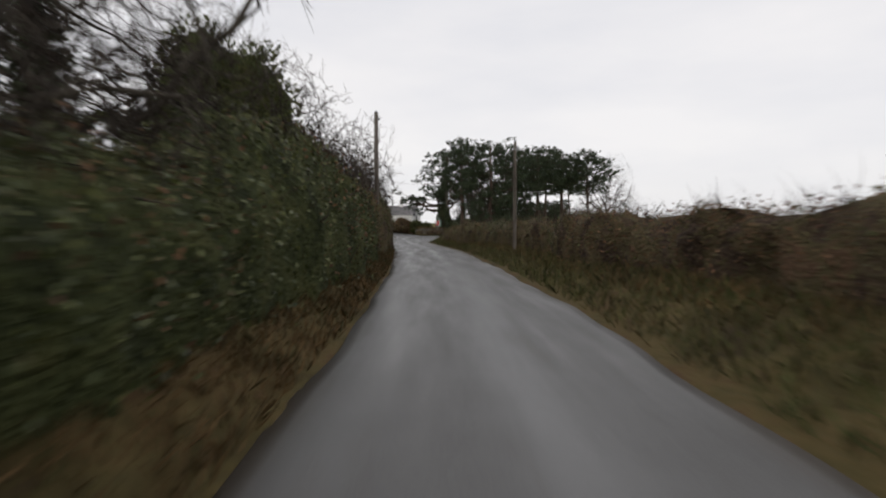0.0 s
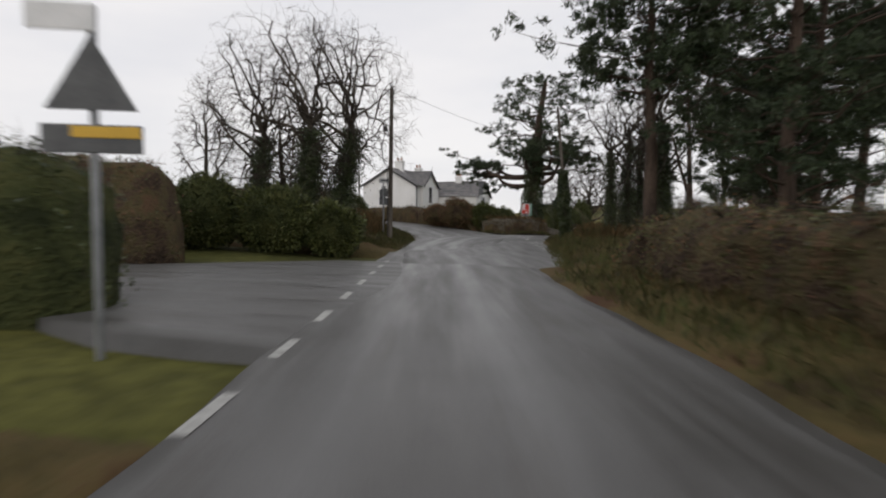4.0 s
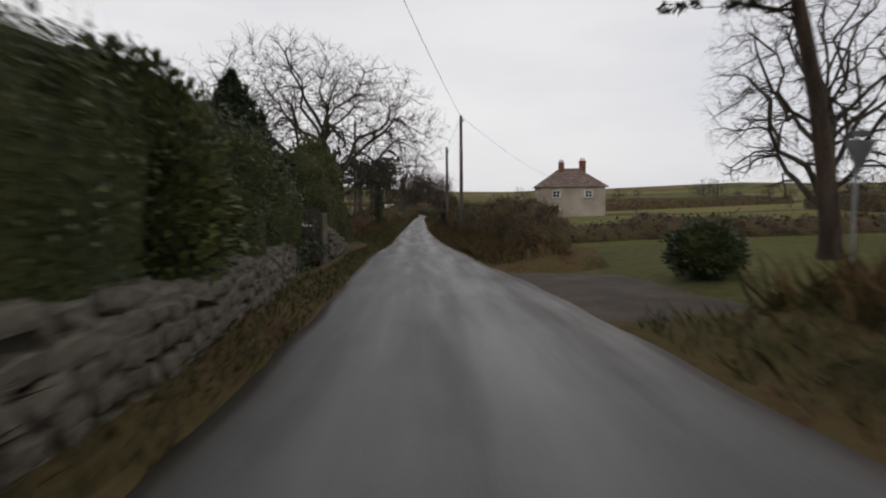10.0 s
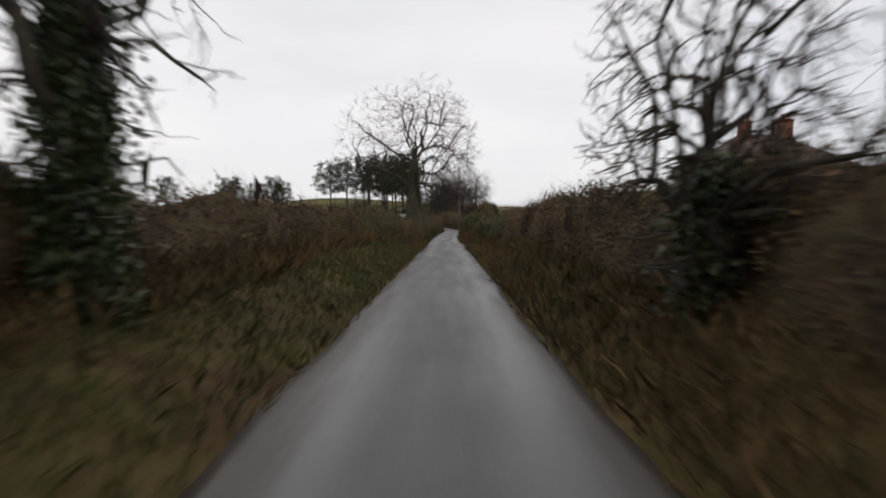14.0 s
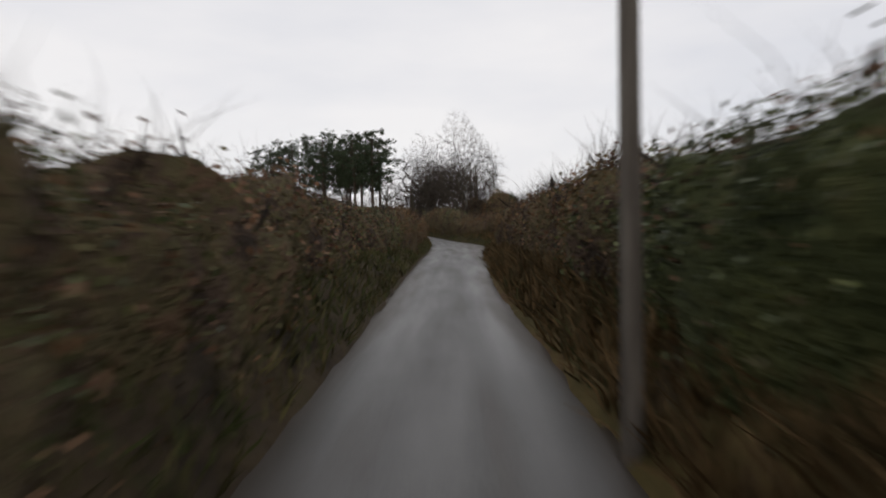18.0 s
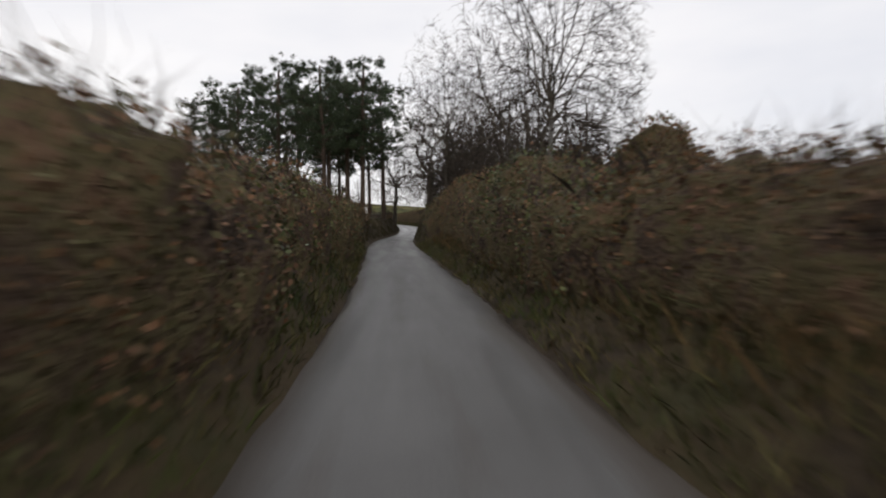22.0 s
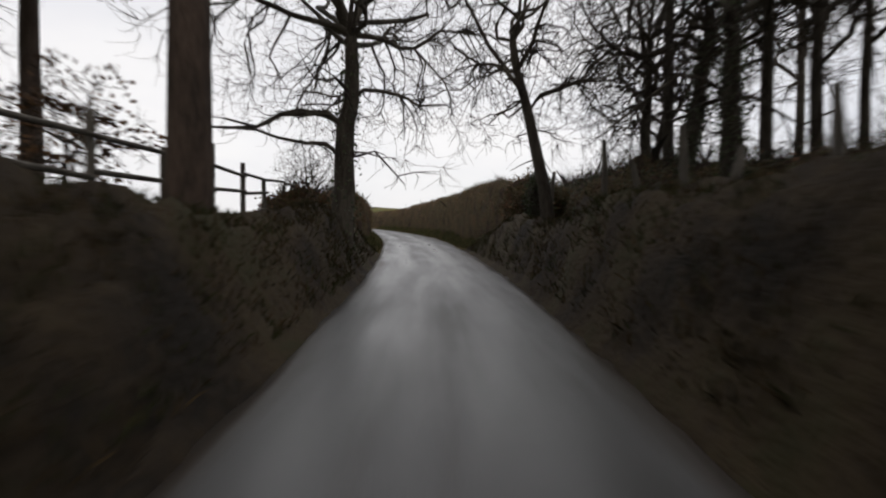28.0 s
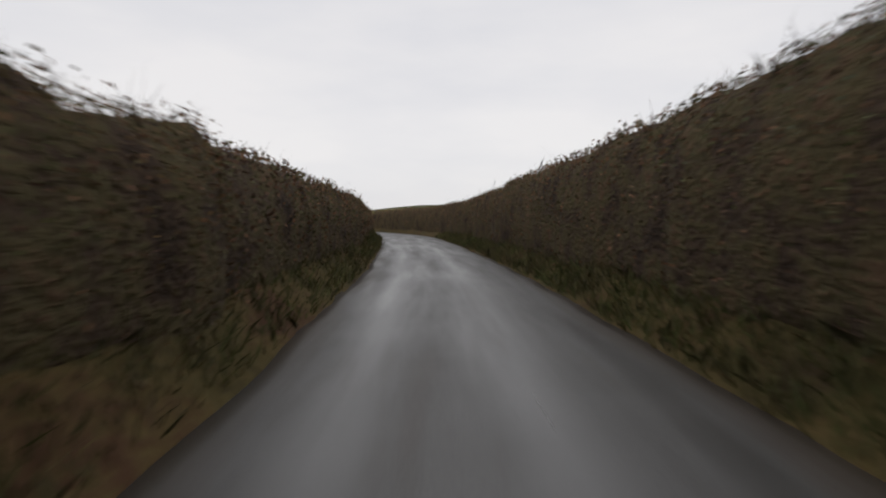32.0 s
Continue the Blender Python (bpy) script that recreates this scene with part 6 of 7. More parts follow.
# the white house: its corner stands at the origin of its own axes, the end wall runs to -x, the front to +y
white = thing("white_house", (-0.2, 114.1, 0.55), "white rendered cottage with grey slate roofs and black trim", "house", turn=-20.6)
W1, D1 = 6.6, 7.3
eave1, ridge1 = 4.2, 6.1
part("wall", prism([(-W1, -0.6), (0, -0.6), (0, eave1), (-W1 / 2, ridge1 - 0.1), (-W1, eave1)], 0, D1, 1), M_RENDERWALL, white, "white painted render")
gable_roof(white, -W1, 0, 0, D1, eave1, ridge1, "y", M_SLATE)
part("wall", prism([(1.4, -0.6), (D1 - 1.4, -0.6), (D1 - 1.4, eave1), (D1 / 2, 5.75), (1.4, eave1)], -2.5, 0.35, 0), M_RENDERWALL, white, "white front gable")
gable_roof(white, -2.6, 0.35, 1.4, D1 - 1.4, eave1, 5.85, "x", M_SLATE, 0.2, "front_gable_roof", "slate roof over the front gable")
part("wall", prism([(D1 + 0.0, -0.6), (D1 + 6.0, -0.6), (D1 + 6.0, 3.2), (D1 + 3.0, 5.0), (D1 + 0.0, 3.2)], -3.5, 4.9, 0), M_RENDERWALL, white, "lower white wing")
gable_roof(white, -3.5, 4.9, D1 + 0.1, D1 + 6.0, 3.2, 5.0, "x", M_SLATE, 0.25, "wing_roof", "slate roof over the wing")
for at, face, w, h in (((-W1 * 0.62, 0, 2.6), "y-", 0.75, 1.05), ((-W1 * 0.78, 0, 0.1), "y-", 0.9, 0.75), ((0.35, D1 / 2, 2.35), "x+", 0.85, 1.7), ((0.0, 0.75, 0.5), "x+", 0.7, 1.2), ((4.9, D1 + 3.0, 1.9), "x+", 0.8, 1.2), ((0.35, D1 / 2, 0.3), "x+", 0.85, 1.3), ((-0.6, D1 + 3.0, 0.3), "x+", 0.8, 1.2)):
    sash_window(white, at, face, w, h, M_BLACKPAINT)
chimney(white, -3.3, 2.9, 5.0, 7.2, 1.0, 0.6, M_RENDERWALL, 2)
chimney(white, -2.2, 6.0, 5.0, 6.6, 0.8, 0.6, M_RENDERWALL, 2)
chimney(white, 1.6, D1 + 3.0, 4.2, 5.8, 0.8, 0.5, M_RENDERWALL, 2)
part("downpipe", tube_mesh("downpipe", [(np.array([[0.06, 0.25, 0.0], [0.06, 0.25, eave1 - 0.2], [0.2, 0.25, eave1]]), np.array([0.045] * 3))], M_BLACKPAINT, 8), M_BLACKPAINT, white, "black downpipe")
part("aerial", tube_mesh("aerial", [(np.array([[-2.6, 4.6, 5.6], [-2.6, 4.6, 7.1]]), np.array([0.018, 0.018])), (np.array([[-3.1, 4.6, 7.0], [-2.1, 4.6, 7.05]]), np.array([0.012, 0.012]))]
     + [(np.array([[-3.0 + 0.2 * k, 4.35, 7.02], [-3.0 + 0.2 * k, 4.85, 7.02]]), np.array([0.008, 0.008])) for k in range(5)], M_STEEL, 5), M_STEEL, white, "thin metal television aerial")
part("finial", tube_mesh("finial", [(np.array([[0.55, D1 / 2, 5.8], [0.55, D1 / 2, 6.5]]), np.array([0.035, 0.015]))], M_BLACKPAINT, 6), M_BLACKPAINT, white, "black finial")
part("door", box(box(bmesh.new(), (0.0, 5.95, -0.5), (0.06, 6.85, 1.55), 0.01), (0.06, 6.05, 0.6), (0.075, 6.75, 1.4), 0.005), M_SIGNRED, white, "red front door")

# the tan house on the right
tan = thing("tan_house", (73.5, 170.5, gz(73.5, 170.5) + 0.1), "tan pebbledashed house with a brown hipped roof", "house", turn=-32)
part("wall", boxed((-4.6, -4.2, -0.5), (4.6, 4.2, 4.4), 0.03), M_TANWALL, tan, "tan pebbledash")
roof_t = new("roof")
roof_t.parent = tan
roof_t["label"] = "hipped roof of brown tiles"
for k in range(9):
    u0, u1 = k / 9, (k + 1.25) / 9
    def at_(u):
        return 5.0 + (1.5 - 5.0) * u, 4.6 + (0.05 - 4.6) * u, 4.25 + 2.75 * u
    a, b = at_(u0), at_(min(1, u1))
    bm = bmesh.new()
    lo = [bm.verts.new((sx * a[0], sy * a[1], a[2] + 0.08)) for sx, sy in ((-1, -1), (1, -1), (1, 1), (-1, 1))]
    hi = [bm.verts.new((sx * b[0], sy * b[1], b[2] + 0.02)) for sx, sy in ((-1, -1), (1, -1), (1, 1), (-1, 1))]
    bt = [bm.verts.new((sx * a[0], sy * a[1], a[2])) for sx, sy in ((-1, -1), (1, -1), (1, 1), (-1, 1))]
    for n in range(4):
        m = (n + 1) % 4
        bm.faces.new((lo[n], lo[m], hi[m], hi[n]))
        bm.faces.new((bt[n], bt[m], lo[m], lo[n]))
    part("tile_course", bm, M_ROOFBROWN, roof_t)
part("ridge", tube_mesh("ridge", [(np.array([[-1.5, 0, 7.02], [1.5, 0, 7.02]]), np.array([0.1, 0.1]))], M_ROOFBROWN, 8), M_ROOFBROWN, roof_t)
chimney(tan, 2.2, 0.8, 6.0, 8.3, 0.9, 0.6, M_BRICK, 2)
chimney(tan, -1.2, -0.6, 6.2, 8.0, 0.8, 0.6, M_BRICK, 2)
for at, face in (((-2.4, -4.2, 2.7), "y-"), ((2.2, -4.2, 2.7), "y-"), ((-2.4, -4.2, 0.6), "y-"), ((-4.6, -1.8, 2.7), "x-"), ((-4.6, 1.8, 2.7), "x-"), ((-4.6, -1.8, 0.6), "x-"), ((-4.6, 1.8, 0.6), "x-")):
    sash_window(tan, at, face, 1.1, 1.1, M_SIGNWHITE)
ext = part("porch", prism([(2.0, -0.4), (5.2, -0.4), (5.2, 2.2), (2.0, 2.9)], -7.0, -4.6, 0), M_TANWALL, tan, "low lean-to")

# a distant white cottage beyond the main road
cot = thing("far_cottage", (-19.0, 140.0, 1.3), "distant small white cottage with a slate roof", "house", turn=-25)
part("wall", prism([(-2.2, -0.4), (2.2, -0.4), (2.2, 2.0), (0, 3.6), (-2.2, 2.0)], -4.0, 4.0, 1), M_RENDERWALL, cot)
gable_roof(cot, -2.2, 2.2, -4.0, 4.0, 2.0, 3.6, "y", M_SLATE)

# ---- poles and wires ----
def utility_pole(at, height, label, lean=(0, 0), arms=0, radius=0.13, box_on=False, group="utility poles"):
    t = thing("utility_pole", at, label, "utility pole", group)
    u = np.linspace(0, 1, 6)
    p = np.stack([lean[0] * u * height, lean[1] * u * height, -0.5 + (height + 0.5) * u], 1)
    part("pole", tube_mesh("pole", [(p, radius * (1.1 - 0.4 * u))], M_WOODPOLE, 10), M_WOODPOLE, t)
    top = p[-1]
    bm = bmesh.new()
    bmesh.ops.create_cone(bm, cap_ends=True, segments=10, radius1=radius * 0.74, radius2=radius * 0.2, depth=0.1, matrix=Matrix.Translation((top[0], top[1], top[2] + 0.05)))
    part("cap", bm, M_STEEL, t, "weathered metal cap")
    for k in range(max(1, arms)):
        z = height - 0.35 - 0.4 * k
        q = p[-1] * (z / height)
        part("bracket", boxed((q[0] - (0.5 if arms else 0.12), q[1] - 0.05, z), (q[0] + (0.5 if arms else 0.18), q[1] + 0.05, z + 0.09), 0.01), M_STEEL, t, "steel bracket")
        for dx in ((-0.42, 0.0, 0.42) if arms else (0.14,)):
            part("insulator", tube_mesh("insulator", [(np.array([[q[0] + dx, q[1], z + 0.09], [q[0] + dx, q[1], z + 0.15], [q[0] + dx, q[1], z + 0.2]]), np.array([0.035, 0.045, 0.02]))], M_SIGNWHITE, 8), M_SIGNWHITE, t, "white insulator")
    if box_on:
        part("junction_box", boxed((-0.36, -0.1, height * 0.72), (-0.13, 0.1, height * 0.72 + 0.3), 0.03), M_BLACKPAINT, t, "black cable box")
        part("cable", tube_mesh("cable", [(np.array([[-0.25, 0, height * 0.72], [-0.42, 0, height * 0.62], [-0.36, 0, height * 0.53], [-0.13, 0, height * 0.5], [-0.12, 0, 0.4]]), np.array([0.022] * 5))], M_CABLE, 6), M_CABLE, t, "black looped cable")
    return np.array(at) + top


def wire(a, b, sag, label="thin black overhead wire"):
    u = np.linspace(0, 1, 24)[:, None]
    p = np.array(a) * (1 - u) + np.array(b) * u - np.array([0, 0, 4 * sag]) * u * (1 - u)
    ob = part("overhead_wire", tube_mesh("overhead_wire", [(p, np.full(24, 0.011))], M_CABLE, 4), M_CABLE)
    return tagged(ob, label, "wire", "overhead wires")


tp1 = utility_pole(by_lane(27.6, -2.25, 0.2), 6.6, "weathered timber pole in the tall hedge")
tp2 = utility_pole(by_lane(27.0, 4.2, 0.1), 5.3, "weathered timber pole with a steel bracket in the low hedge", arms=0, radius=0.09)
tp3 = utility_pole((0.0, 79.9, gz(0.0, 79.9) + 0.1), 8.2, "brown timber pole with a cable box on the verge", (0.012, 0), box_on=True)
tp4 = utility_pole(by_lane(143.0, 2.9, 0.3), 7.5, "tall grey timber pole beside the lane")
tp5 = utility_pole(by_lane(153.4, 2.6, 0.3), 6.6, "grey timber pole in the hedge", arms=0)
tp6 = utility_pole(by_lane(150.4, -4.6, 0.2), 8.4, "tall grey timber pole in the bank", (0.02, 0))
tp7 = utility_pole((55.98, 183.77, gz(55.98, 183.77) + 0.1), 5.1, "plain timber pole rising out of the hedge", radius=0.062)
tp9 = utility_pole((-10.5, 100.0, gz(-10.5, 100.0)), 5.0, "distant timber pole with cross arms", arms=2)
tp10 = utility_pole((-8.0, 124.5, 1.0), 6.2, "slim timber pole behind the white house")
wire(tp4, tp5, 0.1)
wire(tp4, (12.3, 107.3, 10.0), 0.5)
wire(tp4, (73.5, 170.5, 3.2), 0.9)
wire(tp3, tp9, 0.4)
wire(tp3, (12.3, 107.3, 9.0), 0.4)

# ---- street lamp, signs ----
lamp = thing("street_lamp", (10.3, 83.9, gz(10.3, 83.9) + 0.1), "grey street lamp on a timber pole beside ivy", "street lamp")
part("pole", tube_mesh("pole", [(np.array([[0, 0, -0.4], [-0.15, 0.1, 3.0], [-0.6, 0.2, 7.8]]), np.array([0.12, 0.1, 0.075]))], M_WOODPOLE, 10), M_WOODPOLE, lamp)
part("arm", tube_mesh("arm", [(np.array([[-0.28, 0.15, 4.75], [-0.6, 0.1, 4.9], [-0.95, 0.0, 4.92]]), np.array([0.025] * 3))], M_STEEL, 8), M_STEEL, lamp, "thin steel arm")
bm = bmesh.new()
bmesh.ops.create_uvsphere(bm, u_segments=14, v_segments=8, radius=1.0, matrix=Matrix.Translation((-1.2, 0, 4.9)) @ Matrix.Diagonal((0.34, 0.16, 0.09, 1)))
head_ = part("lamp_head", bm, M_STEEL, lamp, "flat oval lantern", True)
bm = bmesh.new()
bmesh.ops.create_uvsphere(bm, u_segments=12, v_segments=6, radius=1.0, matrix=Matrix.Translation((-1.24, 0, 4.86)) @ Matrix.Diagonal((0.25, 0.13, 0.1, 1)))
part("bowl", bm, M_LAMPGLASS, head_, "clear lamp bowl", True)


def post(t, height, radius=0.038, mat=None):
    return part("post", tube_mesh("post", [(np.array([[0, 0, -0.4], [0, 0, height * 0.5], [0, 0, height]]), np.array([radius] * 3))], mat or M_STEEL, 10), mat or M_STEEL, t, "grey steel post")


def disc(r, y0, y1, z, seg=28):
    bm = bmesh.new()
    bmesh.ops.create_cone(bm, cap_ends=True, segments=seg, radius1=r, radius2=r, depth=y1 - y0, matrix=Matrix.Translation((0, (y0 + y1) / 2, z)) @ Matrix.Rotation(math.pi / 2, 4, "X"))
    return bm


# the grey backs of a warning triangle and its plates, where the side road joins
tri = thing("warning_sign", (-0.9, 55.2, gz(-0.9, 55.2) + 0.95), "grey back of a triangular road sign with a plate below", "road sign", turn=10)
part("post", tube_mesh("post", [(np.array([[0, 0, -1.4], [0, 0, 1.0], [0, 0, 2.75]]), np.array([0.045] * 3))], M_STEEL, 10), M_STEEL, tri, "grey steel post")
part("triangle", prism([(-0.45, 1.65), (0.45, 1.65), (0.0, 2.43)], -0.075, -0.055, 1), M_GREYBACK, tri, "grey triangular plate")
part("plate", boxed((-0.5, -0.075, 1.2), (0.5, -0.055, 1.5), 0.01), M_GREYBACK, tri, "grey rectangular plate")
part("strip", boxed((-0.2, -0.085, 1.36), (0.48, -0.076, 1.48), 0.004), M_SIGNYELLOW, tri, "yellow strip")
part("finger_plate", boxed((-0.62, -0.07, 2.46), (0.05, -0.05, 2.75), 0.01), M_SIGNWHITE, tri, "pale name plate")
# round sign backs on the left verge, two discs, a plate and a cap
rd = thing("round_sign", (-1.5, 91.7, gz(-1.5, 91.7) + 0.3), "grey back of a round road sign with a square plate", "road sign", turn=5)
post(rd, 3.1, 0.045)
part("disc", disc(0.34, -0.07, -0.05, 2.75), M_GREYBACK, rd, "grey round plate")
part("plate", boxed((-0.33, -0.07, 1.85), (0.33, -0.05, 2.36), 0.02), M_GREYBACK, rd, "grey square plate")
part("lamp_hood", prism([(-0.18, 3.12), (0.18, 3.12), (0.1, 3.24), (-0.1, 3.24)], -0.16, 0.1, 1), M_GREYBACK, rd, "small hooded sign light")
rd2 = thing("round_sign", (6.4, 102.4, gz(6.4, 102.4) + 1.0), "grey round sign back with a narrow plate on the island", "road sign", turn=-40)
post(rd2, 3.6, 0.045)
part("disc", disc(0.32, -0.07, -0.05, 3.3), M_GREYBACK, rd2, "grey round plate")
part("plate", boxed((-0.26, -0.07, 2.3), (0.26, -0.05, 2.9), 0.02), M_GREYBACK, rd2, "grey plate")
part("lamp_hood", prism([(-0.18, 3.66), (0.18, 3.66), (0.1, 3.78), (-0.1, 3.78)], -0.16, 0.1, 1), M_GREYBACK, rd2, "small hooded sign light")
# the finger post with a tilted name plate
fp = thing("name_plate_sign", (-0.6, 82.4, gz(-0.6, 82.4) + 0.15), "pale rectangular plate on a tall steel post", "road sign", turn=35)
post(fp, 3.5, 0.04)
plate = part("plate", boxed((-0.32, -0.05, 3.25), (0.5, -0.02, 3.55), 0.015), M_SIGNWHITE, fp, "pale weathered plate")
part("text_bar", boxed((-0.2, -0.056, 3.36), (0.38, -0.051, 3.44), 0.002), M_GREYBACK, plate, "illegible dark lettering bar")
# the give way triangle seen from behind, on the lane's right
gw = thing("give_way_sign", (26.9, 109.0, gz(26.9, 109.0) + 0.05), "grey back of an inverted triangular sign", "road sign", turn=-20)
post(gw, 2.7)
part("triangle", prism([(-0.38, 2.6), (0.38, 2.6), (0.0, 1.94)], -0.07, -0.05, 1), M_GREYBACK, gw, "grey inverted triangle")
part("plate", boxed((-0.22, -0.07, 2.66), (0.22, -0.05, 2.78), 0.01), M_GREYBACK, gw, "narrow plate")
# the sale boards against the island's pine
sale = thing("sale_board", (10.4, 101.75, gz(10.4, 101.75) + 0.75), "red and white estate agent board above a stone wall", "sign board", turn=-24)
part("post", boxed((-0.04, -0.0, -0.8), (0.04, 0.07, 2.2), 0.006), M_FENCEWOOD, sale, "timber post")
brd = part("board", boxed((-0.344, -0.03, 1.15), (0.344, -0.005, 2.3), 0.006), M_SIGNWHITE, sale, "white-edged board")
part("red_panel", boxed((-0.320, -0.036, 1.42), (0.320, -0.031, 2.26), 0.002), M_SIGNRED, brd, "red panel")
part("black_panel", boxed((-0.320, -0.036, 1.18), (0.320, -0.031, 1.4), 0.002), M_BLACKPAINT, brd, "black panel")
part("logo_square", boxed((-0.285, -0.042, 1.93), (-0.03, -0.037, 2.22), 0.002), M_SIGNWHITE, brd, "white square")
for x0, x1, z0, z1 in ((-0.235, -0.205, 1.97, 2.16), (-0.15, -0.12, 1.94, 2.16), (-0.12, -0.07, 2.06, 2.1)):
    part("logo_bar", boxed((x0, -0.047, z0), (x1, -0.043, z1), 0.002), M_GREYBACK, brd, "grey bar")
for x0, x1, z in ((-0.285, -0.02, 1.85), (-0.285, 0.16, 1.79), (-0.285, 0.06, 1.74), (-0.06, 0.28, 1.53), (-0.02, 0.28, 1.48)):
    part("text_bar", boxed((x0, -0.042, z), (x1, -0.037, z + 0.03), 0.002), M_SIGNWHITE, brd, "white lettering bar")


def lettering(words, width, z, mat, parent):
    """Raised letters in the built-in font, fitted to a width, on a board that faces -y."""
    cu = bpy.data.curves.new("lettering", "FONT")
    cu.body, cu.align_x, cu.extrude = words, "CENTER", 0.012
    tmp = new("lettering_curve", cu)
    bpy.context.view_layer.update()
    me = bpy.data.meshes.new_from_object(tmp.evaluated_get(bpy.context.evaluated_depsgraph_get()))
    bpy.data.objects.remove(tmp)
    xs = [v.co.x for v in me.vertices]
    k = width / (max(xs) - min(xs))
    me.transform(Matrix.Translation((-(max(xs) + min(xs)) / 2 * k, -0.038, z)) @ Matrix.Rotation(math.pi / 2, 4, "X") @ Matrix.Diagonal((k, k, 0.3, 1)))
    me.materials.clear()
    me.materials.append(mat)
    return part("lettering", me, mat, parent, "white raised letters")


lettering("Ar Werth", 0.54, 1.235, M_SIGNWHITE, brd)
grn = thing("sale_board", (10.75, 102.15, gz(10.75, 102.15) + 0.65), "pale green estate agent board behind a red one", "sign board", turn=-52)
part("post", boxed((-0.04, 0.0, -0.8), (0.04, 0.07, 2.3), 0.006), M_FENCEWOOD, grn, "timber post")
gb = part("board", boxed((-0.42, -0.03, 1.35), (0.42, -0.005, 2.45), 0.006), M_SIGNGREEN, grn, "pale green board")
for z in (1.6, 1.85, 2.1):
    part("text_bar", boxed((-0.2, -0.037, z), (0.2, -0.031, z + 0.12), 0.002), M_SIGNWHITE, gb, "pale lettering bar")

# ---- the garden gate ----
gx_, gy_, gz_ = by_lane(124.7, -3.6)
gate = thing("garden_gate", (gx_, gy_, gz_ + 0.05), "dark brown boarded garden gate set in a stone wall", "gate", turn=lane.heading(124.7) + 225)
part("gate_frame", box(box(box(bmesh.new(), (-0.52, -0.03, 0.1), (0.52, 0.0, 0.2), 0.008), (-0.52, -0.03, 0.95), (0.52, 0.0, 1.05), 0.008), (-0.52, -0.03, 1.55), (0.52, 0.0, 1.65), 0.008), M_GATEPAINT, gate, "cross rails")
for k in range(7):
    part("board", boxed((-0.52 + k * 0.149, 0.002, 0.05), (-0.52 + k * 0.149 + 0.14, 0.026, 1.75), 0.006), M_GATEPAINT, gate)
for sgn in (-1, 1):
    part("gate_post", boxed((sgn * 0.64 - 0.1, -0.1, -0.2), (sgn * 0.64 + 0.1, 0.1, 1.6), 0.02), M_STONE, gate, "stone gate post")
part("plaque", boxed((-0.22, 0.028, 1.2), (0.22, 0.04, 1.34), 0.004), M_SIGNWHITE, gate, "small pale plaque")

# ---- the field opening and driveway ----
drive = sheet_patch("driveway", [tuple(lane.put(s, o)[:2]) for s, o in ((180.6, 1.1), (190.6, 1.1), (190.2, 3.0), (189.8, 9.0), (181.0, 9.0), (180.8, 3.0))], -0.07, M_MUD, "muddy concrete driveway beside the lane", "driveway")
fg = sheet_patch("field_entrance", [tuple(lane.put(s, o)[:2]) for s, o in ((112.5, 2.1), (121.5, 2.1), (121.0, 4.0), (118.5, 9.0), (114.5, 9.0), (112.8, 4.0))], -0.07, M_MUD, "muddy field entrance beside the lane", "track")
gpanel = thing("panel_gate", by_lane(188.2, 4.25, 0.0), "grey solid driveway gate between hedges", "gate", turn=lane.heading(188.2) + 75)
for k in range(4):
    part("board", boxed((-0.02, -0.74 + k * 0.37, 0.05), (0.02, -0.74 + k * 0.37 + 0.36, 1.05), 0.008), M_GREYBACK, gpanel)
part("rail", boxed((0.021, -0.74, 0.25), (0.07, 0.74, 0.35), 0.01), M_FENCEWOOD, gpanel)
part("rail", boxed((0.021, -0.74, 0.8), (0.07, 0.74, 0.9), 0.01), M_FENCEWOOD, gpanel)

# ---- white gate pillars at the wood ----
for s, off in ((284.4, -2.8), (285.0, -5.0)):
    px = thing("gate_pillar", by_lane(s, off, 1.35), "white-painted square gate pillar beside the lane", "pillar", "gate pillars", turn=lane.heading(s))
    part("shaft", boxed((-0.2, -0.2, -0.4), (0.2, 0.2, 1.25), 0.02), M_RENDERWALL, px)
    part("cap", box(bmesh.new(), (-0.26, -0.26, 1.25), (0.26, 0.26, 1.36), 0.03), M_STONE, px, "stone cap")
rail_g = thing("field_gate", by_lane(284.7, -3.9, 1.4), "pale timber field gate between pillars", "gate", turn=lane.heading(287) + 15)
for z in (0.25, 0.5, 0.75, 1.0):
    part("bar", boxed((-0.95, -0.02, z), (0.95, 0.02, z + 0.09), 0.008), M_SIGNWHITE, rail_g)
part("brace", prism([(-0.9, 0.25), (-0.8, 0.25), (0.9, 1.05), (0.8, 1.05)], 0.022, 0.045, 1), M_SIGNWHITE, rail_g)

# ---- post and rail fence on the wood's left bank, stakes on the right ----
fence = thing("fence", by_lane(306, -4.0, 1.2), "weathered post and rail fence on the bank", "fence")
finv = fence.matrix_basis.inverted()
fposts = [(s, -3.75 - 0.02 * k) for k, s in enumerate(np.arange(296.0, 318.0, 1.9))]
r_f = np.random.default_rng(9)
for s, off in fposts:
    a = np.array(by_lane(s, off, 0.9))
    tip = a + [r_f.normal() * 0.05, r_f.normal() * 0.05, 1.5 + r_f.normal() * 0.1]
    part("post", tube_mesh("post", [(np.array([a, (a + tip) / 2, tip]), np.array([0.062, 0.06, 0.055]))], M_FENCEWOOD, 6), M_FENCEWOOD, fence).matrix_parent_inverse = finv
